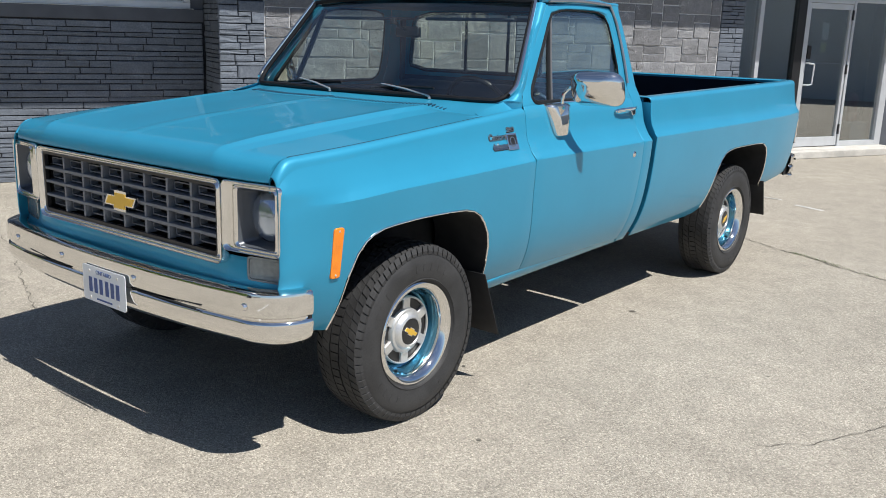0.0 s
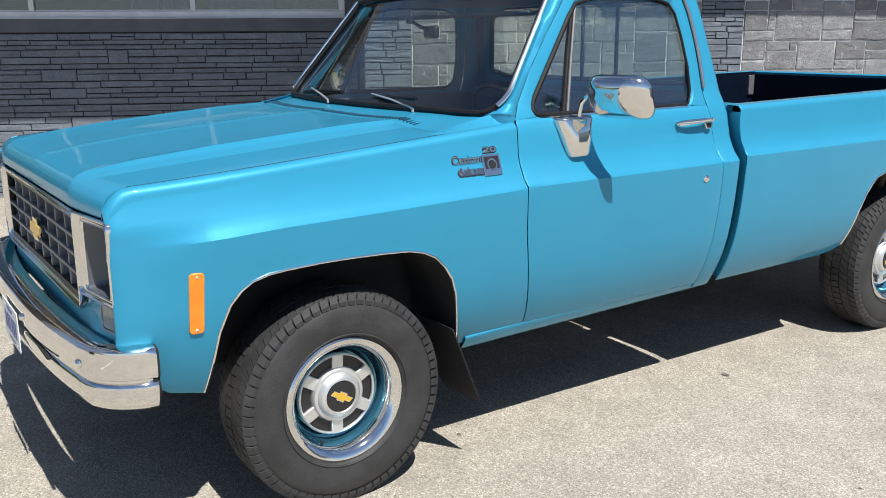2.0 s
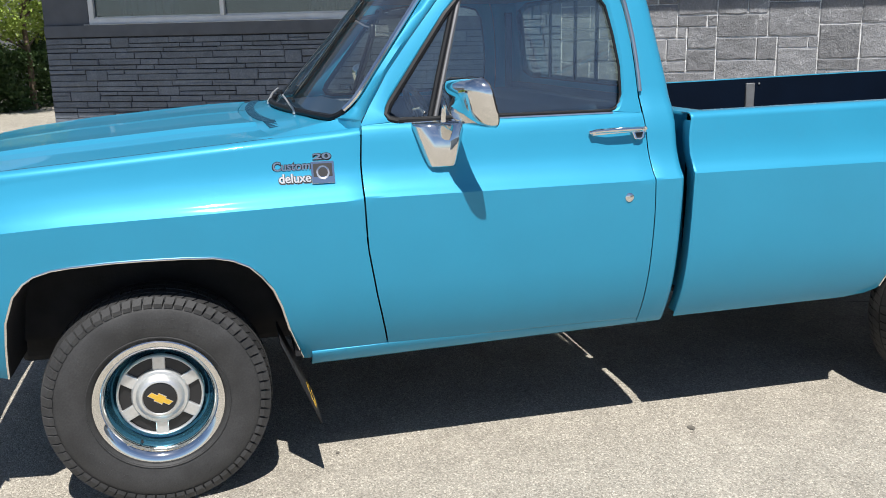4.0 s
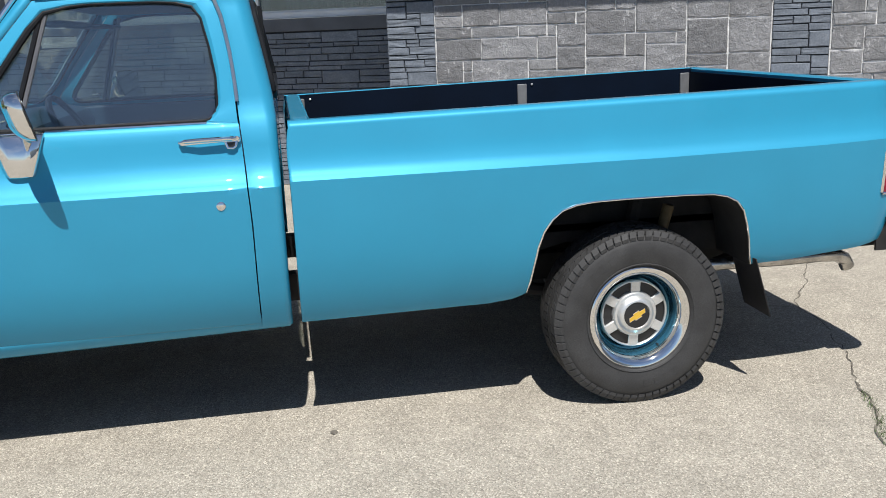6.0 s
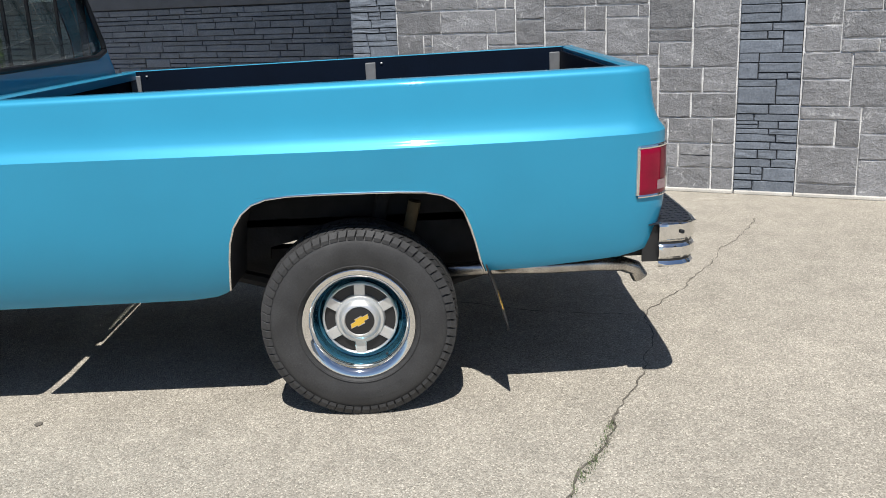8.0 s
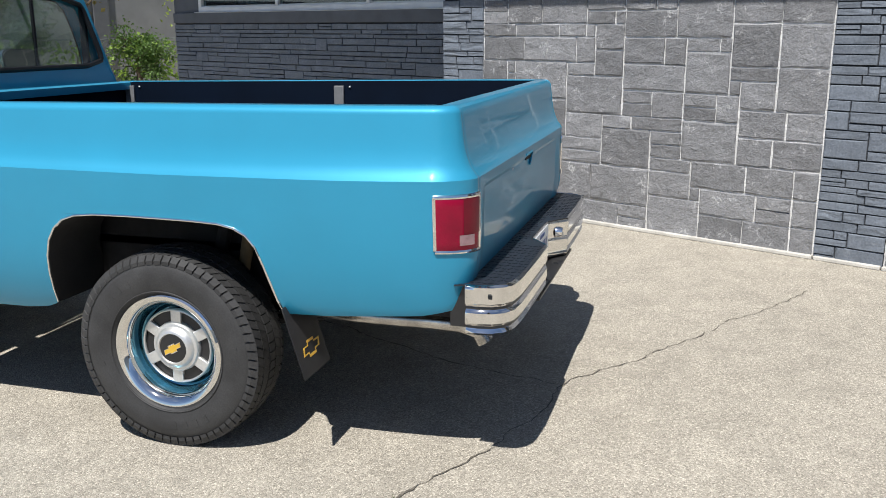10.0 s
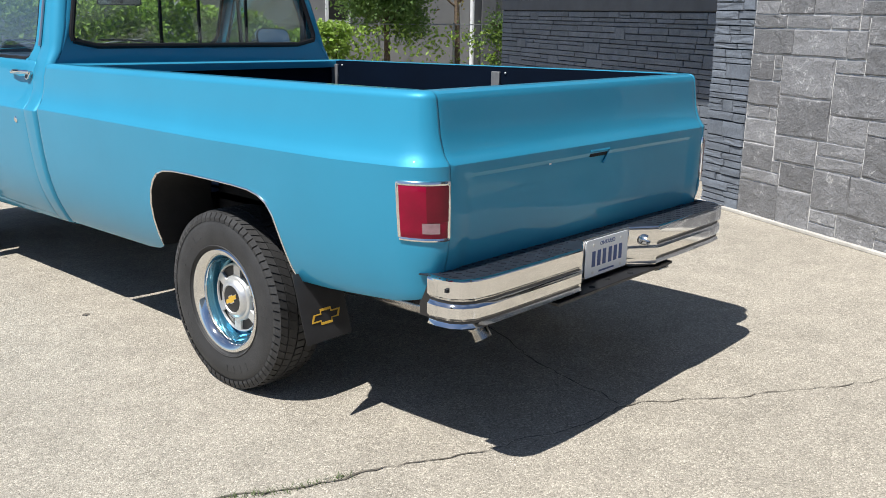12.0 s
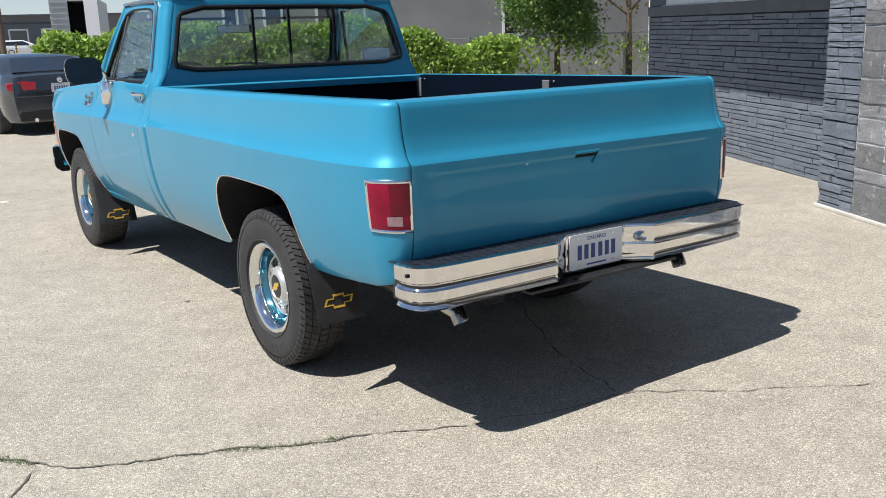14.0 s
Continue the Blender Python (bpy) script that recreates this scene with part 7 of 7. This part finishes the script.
CAR_RED = material("bright_red_lens", (0.55, 0.01, 0.035), rough=0.25, dark=0.8, light=1.2, scale=12, coat=0.4)
DARK_GLASS = material("dark_car_glass", (0.02, 0.025, 0.03), rough=0.05, dark=0.9, light=1.1, coat=1.0)


def build_car(name, label, at, turn, paint, length=4.6, width=1.80, height=1.46, suv=False):
    """Car with its tail at local y 0 and its nose towards -y."""
    c = thing(name, label, "car", at, turn)
    belt = 0.98 if suv else 0.93
    if suv:
        top = ((0.0, 0.55), (0.02, 0.95), (0.12, 1.15), (0.30, 1.52), (0.55, height), (2.2, height), (2.75, 1.40), (3.45, 1.08), (4.3, 0.98), (length - 0.04, 0.80), (length, 0.5))
    else:
        top = ((0.0, 0.50), (0.02, 0.90), (0.05, 0.985), (0.10, 1.005), (0.34, 1.015), (0.42, 1.02), (0.75, 1.155), (1.10, 1.275), (1.45, height - 0.012), (2.0, height), (2.45, height - 0.05), (3.30, 1.02), (4.2, 0.90), (length - 0.05, 0.74), (length, 0.45))
    ys = [0.0, 0.02, 0.05, 0.10, 0.14, 0.24, 0.34, 0.42, 0.58, 0.75, 0.88, 1.0, 1.2, 1.45, 1.7, 2.0, 2.3, 2.6, 2.9, 3.3, 3.7, 4.0, 4.3, length - 0.12, length - 0.03, length]
    rows = []
    for y in ys:
        zt = table(y, [p[0] for p in top], [p[1] for p in top])
        end = min(1.0, 0.84 + 0.16 * math.sin(min(1, y / 0.45) * math.pi / 2)) * min(1.0, 0.78 + 0.22 * math.sin(min(1, (length - y) / 0.5) * math.pi / 2))
        hw = width / 2 * end
        row = []
        for f, zz in ((0.90, 0.22), (0.97, 0.34), (1.0, 0.55), (1.0, 0.72), (0.985, min(0.86, zt - 0.03)), (0.955, min(belt, zt - 0.015))):
            row.append((hw * f, -y, min(zz, zt)))
        over = max(0.0, zt - belt)
        row.append((hw * (0.95 - 0.30 * over), -y, min(belt + over * 0.75, zt - 0.01)))
        row.append((hw * (0.86 - 0.36 * over), -y, zt - 0.008 if over > 0.05 else zt - 0.006))
        row.append((hw * 0.35, -y, zt + 0.008))
        row = row + [(-x, yy, z) for x, yy, z in row[::-1]]
        rows.append(row)
    bm = sheet(rows)
    bm.verts.ensure_lookup_table()
    n = len(rows[0])
    bm.faces.new([bm.verts[i] for i in range(n)])
    bm.faces.new([bm.verts[(len(ys) - 1) * n + i] for i in range(n)][::-1])
    body = part("body", bm, paint, c, angle=40)
    z_at = lambda y: table(y, [p[0] for p in top], [p[1] for p in top])
    y0, y1 = (0.16, 0.50) if suv else (0.44, 1.02)
    hw = width / 2
    bl = [(-hw * 0.72, -y0, z_at(y0) + 0.012), (hw * 0.72, -y0, z_at(y0) + 0.012), (hw * 0.60, -y1, z_at(y1) + 0.012), (-hw * 0.60, -y1, z_at(y1) + 0.012)]
    part("rear_window", sheet([bl[:2], [bl[3], bl[2]]]), DARK_GLASS, body, solid=0.006)
    for s in (1, -1):
        side = [(0.95, belt + 0.04), (1.15, height - 0.15), (2.15, height - 0.10), (3.0, belt + 0.10), (3.0, belt + 0.04)] if not suv else [(0.35, belt + 0.10), (0.5, height - 0.14), (2.2, height - 0.12), (3.0, belt + 0.14), (3.0, belt + 0.06)]
        part("side_window", prism(side, 0.02, lambda a, b, d, s=s: (s * (hw * (0.955 - 0.32 * (b - belt)) + d - 0.006), -a, b)), DARK_GLASS, body, smooth=False)
        lamp = prism([(0.40, 0.765), (0.80, 0.745), (0.86, 0.79), (0.855, 0.875), (0.62, 0.905), (0.40, 0.885)], 0.05, lambda a, b, d, s=s: (s * a * hw / 0.9, 0.020 - 0.22 * max(0, a - 0.52) + d * 0.6 - 0.03, b))
        part("tail_lamp", lamp, CAR_RED, body, "red tail lamp", bevel=0.01)
        for y in (0.95, length - 0.85):
            w = part("wheel", lathe([(0.0, 0.0), (0.0, 0.20), (0.01, 0.24), (0.0, 0.31), (-0.03, 0.325), (-0.18, 0.325), (-0.20, 0.30), (-0.20, 0.0)], "x", 28), RUBBER, c, "black car wheel with grey rim")
            w.matrix_local = Matrix.Translation((s * (hw + 0.005), -y, 0.325)) @ (Matrix.Identity(4) if s > 0 else pose(0, 0, 0, 0, 0, 180))
            part("rim", lathe([(0.006, 0.215), (0.012, 0.20), (0.004, 0.17), (0.006, 0.0)], "x", 24), STEEL, w)
        part("door_mirror", boxes(((s * (hw - 0.02), -2.95, belt + 0.02), (s * (hw + 0.16), -2.82, belt + 0.15))), paint, body, bevel=0.03)
    part("bumper_lower", boxes(((-hw * 0.80, -0.02, 0.25), (hw * 0.80, 0.012, 0.42))), BLACK_PLASTIC, body, bevel=0.02)
    part("bumper_crease", boxes(((-hw * 0.84, 0.0, 0.640), (hw * 0.84, 0.016, 0.665))), paint, body, bevel=0.01)
    if not suv:
        lid = [(-hw * 0.70, 0.004, 0.70), (-hw * 0.72, 0.004, 0.86), (-hw * 0.70, -0.05, 0.998), (-hw * 0.66, -0.36, 1.022)]
        # black strips painted as the shade round the boot lid
        for sgn in (1, -1):
            part("boot_seam", tube([(sgn * p[0], p[1], p[2]) for p in lid], 0.004, 6), SHADOW_GAP, body, "black strip for the shade round the boot lid")
        part("boot_seam", tube([lid[0], (hw * 0.70, 0.004, 0.70)], 0.004, 6), SHADOW_GAP, body, "black strip for the shade round the boot lid")
        part("window_trim", tube([*bl, bl[0]], 0.008, 6), BLACK_PLASTIC, body)
    build_plate(c, pose(0.0, 0.010, 0.775, 90, 0, 180), "number_plate")
    part("rear_badge", lathe([(0.0, 0.0), (0.012, 0.03), (0.008, 0.045), (0.0, 0.05)], "y", 20, (0, 0.0, 0.905)), CHROME, body, "round chrome badge")
    for s in (1, -1):
        part("tailpipe", tube([(s * 0.45, -0.15, 0.26), (s * 0.45, 0.02, 0.26)], 0.035, 10), CHROME, body)
    return c


build_car("sedan", "charcoal sedan parked with its tail to the lot", (-1.05, -9.25, 0), 2, GREY_PAINT, width=1.76, height=1.33)
build_car("white_car", "white car parked across the road", (-16.4, -103.1, 0), -100, WHITE_PAINT, length=4.4, height=1.62, suv=True)

# box truck body with an open rear door
TRAILER = material("trailer_grey", (0.36, 0.38, 0.40), rough=0.55, metal=0.2, dark=0.85, light=1.08, scale=2)
TRAILER_DARK = material("trailer_shade", (0.05, 0.055, 0.06), rough=0.8, dark=0.9, light=1.1)
boxt = thing("box_truck", "grey box truck with an open rear door", "truck", (-8.27, -41.57, 0), 161.5)
for lo, hi in (((0.02, 0.0, 0.95), (2.22, 8.0, 1.05)), ((0.02, 0.0, 3.38), (2.22, 8.0, 3.46)), ((0.02, 0.0, 1.05), (0.10, 8.0, 3.38)), ((2.14, 0.0, 1.05), (2.22, 8.0, 3.38)), ((0.10, 7.9, 1.05), (2.14, 8.0, 3.38))):
    part("cargo_panel", boxes((lo, hi)), TRAILER, boxt, smooth=False)
# dark block stands in for shade inside the open cargo box
part("cargo_inside", boxes(((0.12, 4.0, 1.06), (2.12, 7.8, 3.36))), TRAILER_DARK, boxt, smooth=False)
part("rear_door", boxes(((1.55, -0.10, 1.0), (2.20, -0.02, 3.44))), WHITE_PAINT, boxt, "white rear door", smooth=False)
part("rear_door", boxes(((-0.05, -0.12, 1.0), (0.80, -0.04, 3.46))), TRAILER, boxt, "grey ribbed rear door", smooth=False)
for z in np.linspace(1.2, 3.3, 9):
    part("door_rib", boxes(((-0.04, -0.15, z), (0.79, -0.12, z + 0.05))), TRAILER, boxt, smooth=False)
part("chassis", boxes(((0.5, 0.2, 0.55), (1.75, 8.0, 0.95))), UNDER, boxt, smooth=False)
for x in (0.35, 1.90):
    for y in (1.4, 6.6):
        part("wheel", lathe([(-0.15, 0.0), (-0.15, 0.45), (-0.10, 0.5), (0.10, 0.5), (0.15, 0.45), (0.15, 0.0)], "x", 24, (x, y, 0.5)), RUBBER, boxt)

far = thing("far_building", "low dark commercial building across the road", "building", (-5.0, -121.0, 0), 3)
FAR_WALL = material("far_wall", (0.16, 0.15, 0.145), rough=0.8, dark=0.85, light=1.1, scale=0.4)
part("wall", boxes(((-34.0, -15.0, 0.0), (32.0, 0.0, 4.5))), FAR_WALL, far, smooth=False)
part("roof", boxes(((-34.3, -15.3, 4.5), (32.3, 0.3, 4.8))), SOFFIT, far, smooth=False)
part("dark_bay", boxes(((-24.0, 0.0, 0.0), (-15.0, 0.5, 3.6))), BAND, far, smooth=False)
for x in (-22.0, -18.0, -13.0, -8.0, 0.0, 8.0):
    w_ = part("window", boxes(((x, 0.50, 1.2), (x + 2.4, 0.60, 3.0))), ALU, far)
    part("pane", boxes(((x + 0.2, 0.60, 1.4), (x + 2.2, 0.65, 2.8))), DARK_GLASS, w_, smooth=False)
part("sign_board", boxes(((-14.6, 0.1, 3.1), (-12.4, 0.3, 4.0))), WHITE_FRAME, far, smooth=False)

for k, (x, y, h) in enumerate(((-7.7, -52.0, 11.0), (-17.6, -55.0, 10.5), (-30.0, -58.5, 10.5))):
    pole = thing("utility_pole", "brown wooden utility pole with a crossarm", "utility pole", (x, y, 0), 6, group="utility poles")
    part("pole", tube([(0, 0, 0), (0, 0, h)], [0.17, 0.12], 10), BARK, pole)
    part("crossarm", boxes(((-1.1, -0.06, h - 0.9), (1.1, 0.06, h - 0.75))), BARK, pole)
    for xx in (-1.0, -0.4, 0.4, 1.0):
        part("insulator", lathe([(h - 0.75, 0.04), (h - 0.60, 0.05), (h - 0.55, 0.0)], "z", 8, (xx, 0, 0)), ALU, pole)
cables = thing("overhead_cables", "thin black overhead cables between the poles", "cable")
for dz in (10.1, 9.4, 8.6, 7.0):
    pts = []
    for a, b in (((30.0, -41.0), (-7.7, -52.0)), ((-7.7, -52.0), (-17.6, -55.0)), ((-17.6, -55.0), (-30.0, -58.5)), ((-30.0, -58.5), (-70.0, -68.0))):
        for i in range(10):
            t = i / 10
            pts.append((lerp(a[0], b[0], t), lerp(a[1], b[1], t), dz - 1.2 * 4 * t * (1 - t) * 0.5))
    part("cable", tube(pts, 0.025, 5, caps=False), BLACK_PLASTIC, cables)
boll = thing("striped_bollard", "yellow and black striped bollard by the road", "bollard", (-17.5, -100.9, 0))
YELLOW = material("yellow_paint", (0.65, 0.42, 0.02), rough=0.6, dark=0.9, light=1.1)
part("post", tube([(0, 0, 0), (0, 0, 1.15)], 0.09, 12), YELLOW, boll)
for z in (0.35, 0.65, 0.95):
    part("stripe", lathe([(z, 0.091), (z, 0.094), (z + 0.14, 0.094), (z + 0.14, 0.091)], "z", 14), BLACK_PLASTIC, boll)

# unseen dark block behind the walk, added to darken the tailgate's reflection
CLOSE_WALL = material("backdrop_dark", (0.12, 0.12, 0.118), rough=0.85, dark=0.8, light=1.15, scale=0.3)
tagged(put("backdrop_north", boxes(((-6.0, 44.0, 0.0), (34.0, 50.0, 4.4))), CLOSE_WALL, smooth=False), "unseen dark block added for the tailgate to reflect", "building", kind="structure")

# unseen plain pale building behind the walk, added for the entrance glass to reflect
CLADDING = material("pale_cladding", (0.52, 0.57, 0.60), rough=0.6, dark=0.9, light=1.06, scale=0.6, fine=0.06)
ACROSS = pose(11.0, 16.2, 0, 0, 0, 113)
hall = thing("opposite_building", "unseen pale blue-grey building added for the entrance glass to reflect", "building", kind="structure")
part("wall", boxes(((-7.0, -3.0, 0.0), (9.0, 0.0, 3.9)), m=ACROSS), CLADDING, hall, smooth=False)
part("roof", boxes(((-7.2, -3.2, 3.9), (9.2, 0.2, 4.1)), m=ACROSS), CLADDING, hall, smooth=False)
# ---------------------------------------------------------------- stones of the building, one by one
def unit_stone(seed, relief, name, rag=1.0):
    """A stone 1 wide, 1 high, with a rough face towards -y and chamfered edges."""
    r = random.Random(seed)
    bm = bmesh.new()
    g = []
    for j, v in enumerate((-0.5, -0.46, -0.15, 0.18, 0.46, 0.5)):
        row = []
        for i, u in enumerate((-0.5, -0.47, -0.2, 0.12, 0.47, 0.5)):
            edge = i in (0, 5) or j in (0, 5)
            d = 0.62 + r.uniform(-0.25, 0.1) * rag if edge else 1.0 + r.uniform(-relief, relief)
            jit = (0.012 if edge else 0.05) * rag
            row.append(bm.verts.new((u + r.uniform(-jit, jit), -d, v + r.uniform(-jit, jit) * 1.2)))
        g.append(row)
    for j in range(5):
        for i in range(5):
            bm.faces.new((g[j][i], g[j][i + 1], g[j + 1][i + 1], g[j + 1][i]))
    rim = [g[0][i] for i in range(6)] + [g[j][5] for j in range(1, 6)] + [g[5][i] for i in range(4, -1, -1)] + [g[j][0] for j in range(4, 0, -1)]
    back = [bm.verts.new((v.co.x, 0.3, v.co.z)) for v in rim]
    for k in range(len(rim)):
        l = (k + 1) % len(rim)
        bm.faces.new((rim[l], rim[k], back[k], back[l]))
    me = bpy.data.meshes.new(name)
    bm.to_mesh(me)
    bm.free()
    return me


def stone_pool(mat, relief, first, rag=1.0):
    pool = []
    for k in range(9):
        me = unit_stone(first + k, relief, "stone", rag)
        me.materials.append(mat)
        pool.append(me)
    return pool


ASHLAR_POOL = stone_pool(ASHLAR, 0.16, 100, 0.6)
LEDGE_POOL = stone_pool(LEDGE, 0.14, 200, 0.45)


def lay(parent, pool, x0, x1, z0, z1, face, proud, rnd, m, flip):
    ob = new("stone", pool[rnd.randrange(len(pool))])
    ob.parent = parent
    s = -1 if flip else 1
    ob.matrix_world = m @ Matrix.Translation(((x0 + x1) / 2, face, (z0 + z1) / 2)) @ Matrix.Diagonal((s * (x1 - x0), proud, s * (z1 - z0) if rnd.random() < 0.5 else (z1 - z0), 1))


def ashlar(parent, x0, x1, z_top, seed):
    """Random squared stones on a small module, with a thin joint."""
    rnd = random.Random(seed)
    mz = 0.098
    nx = round((x1 - x0) / 0.085)
    mx = (x1 - x0) / nx
    nz = round(z_top / mz)
    taken = [[False] * nx for _ in range(nz)]
    kinds = [(4, 2), (5, 2), (3, 2), (5, 3), (4, 3), (3, 1), (4, 1), (3, 1), (5, 1), (4, 2), (6, 3), (3, 2), (6, 2)]
    for j in range(nz):
        for i in range(nx):
            if taken[j][i]:
                continue
            rnd.shuffle(kinds)
            for w, h in kinds + [(2, 2), (2, 1), (1, 1)]:
                if i + w > nx or j + h > nz or any(taken[j + b][i + a] for a in range(w) for b in range(h)):
                    continue
                if i + w == nx - 1:
                    continue
                break
            for a in range(w):
                for b in range(h):
                    taken[j + b][i + a] = True
            jt = 0.0055
            e = lambda: rnd.uniform(-0.003, 0.003)
            lay(parent, ASHLAR_POOL, x0 + i * mx + jt + e(), x0 + (i + w) * mx - jt + e(), j * mz + jt + e(), (j + h) * mz - jt + e(), 0.012, rnd.uniform(0.011, 0.019), rnd, WALL, rnd.random() < 0.5)


def ledgestone(parent, x0, x1, z0, z1, face, seed, lo=0.035, hi=0.066, lmin=0.12, lmax=0.34, m=WALL, proud=(0.014, 0.034)):
    """Thin long stones in uneven courses, some of them two courses high or split in two."""
    rnd = random.Random(seed)
    edges = [z0]
    while edges[-1] < z1 - 0.02:
        edges.append(min(edges[-1] + rnd.uniform(lo, hi), z1))
    filled = []
    for i in range(len(edges) - 1):
        z, h = edges[i], edges[i + 1] - edges[i]
        here, filled = sorted(filled), []
        x = x0
        while x < x1 - 0.01:
            end = x1
            for a, b in here:
                if a - 0.02 <= x < b:
                    x = b
            if x >= x1 - 0.01:
                break
            for a, b in here:
                if a > x:
                    end = min(end, a)
            w = rnd.uniform(lmin, lmax)
            if end - x - w < lmin * 0.7:
                w = end - x
            e = rnd.uniform(-0.0025, 0.0025)
            top = z + h
            if rnd.random() < 0.09 and i + 2 < len(edges) and 0.10 < w < 0.45:
                top = edges[i + 2]
                filled.append((x, x + w))
            if rnd.random() < 0.10 and top == z + h and h > 0.05 and w < 0.24:
                for za, zb in ((z, z + h * 0.5), (z + h * 0.5, z + h)):
                    lay(parent, LEDGE_POOL, x + 0.004, x + w - 0.004, za + 0.0035, zb - 0.0035, face, rnd.uniform(*proud), rnd, m, rnd.random() < 0.5)
            else:
                lay(parent, LEDGE_POOL, x + 0.004, x + w - 0.004, z + 0.004 + e, top - 0.004 + e, face, rnd.uniform(*proud), rnd, m, rnd.random() < 0.5)
            x += w


ashlar(walls["wall_stone_front"], 0.565, 3.455, 2.35, 31)
ashlar(walls["wall_stone_front"], 3.915, 6.455, 2.35, 32)
ledgestone(walls["wall_column"], 0.105, 0.565, 0.0, 2.35, 0.014, 41, lo=0.042, hi=0.075, proud=(0.012, 0.026))
# the column's return face towards the recess
RETURN = WALL @ Matrix.Translation((0.115, 0.66, 0)) @ pose(0, 0, 0, 0, 0, -90)
ledgestone(walls["wall_column"], 0.0, 0.645, 0.0, 2.35, 0.004, 42, m=RETURN, lmin=0.16, lmax=0.42, proud=(0.010, 0.022))
ledgestone(walls["wall_pilaster_middle"], 3.46, 3.91, 0.0, 2.35, 0.006, 43, lo=0.042, hi=0.078, proud=(0.008, 0.018))
ledgestone(walls["wall_pilaster_entrance"], 6.46, 6.85, 0.0, 2.35, 0.006, 44, lo=0.042, hi=0.078, proud=(0.008, 0.018))
ledgestone(walls["wall_recess"], -5.10, 0.085, 0.0, 1.588, 0.668, 45, lo=0.042, hi=0.072, lmin=0.18, lmax=0.62, proud=(0.009, 0.018))
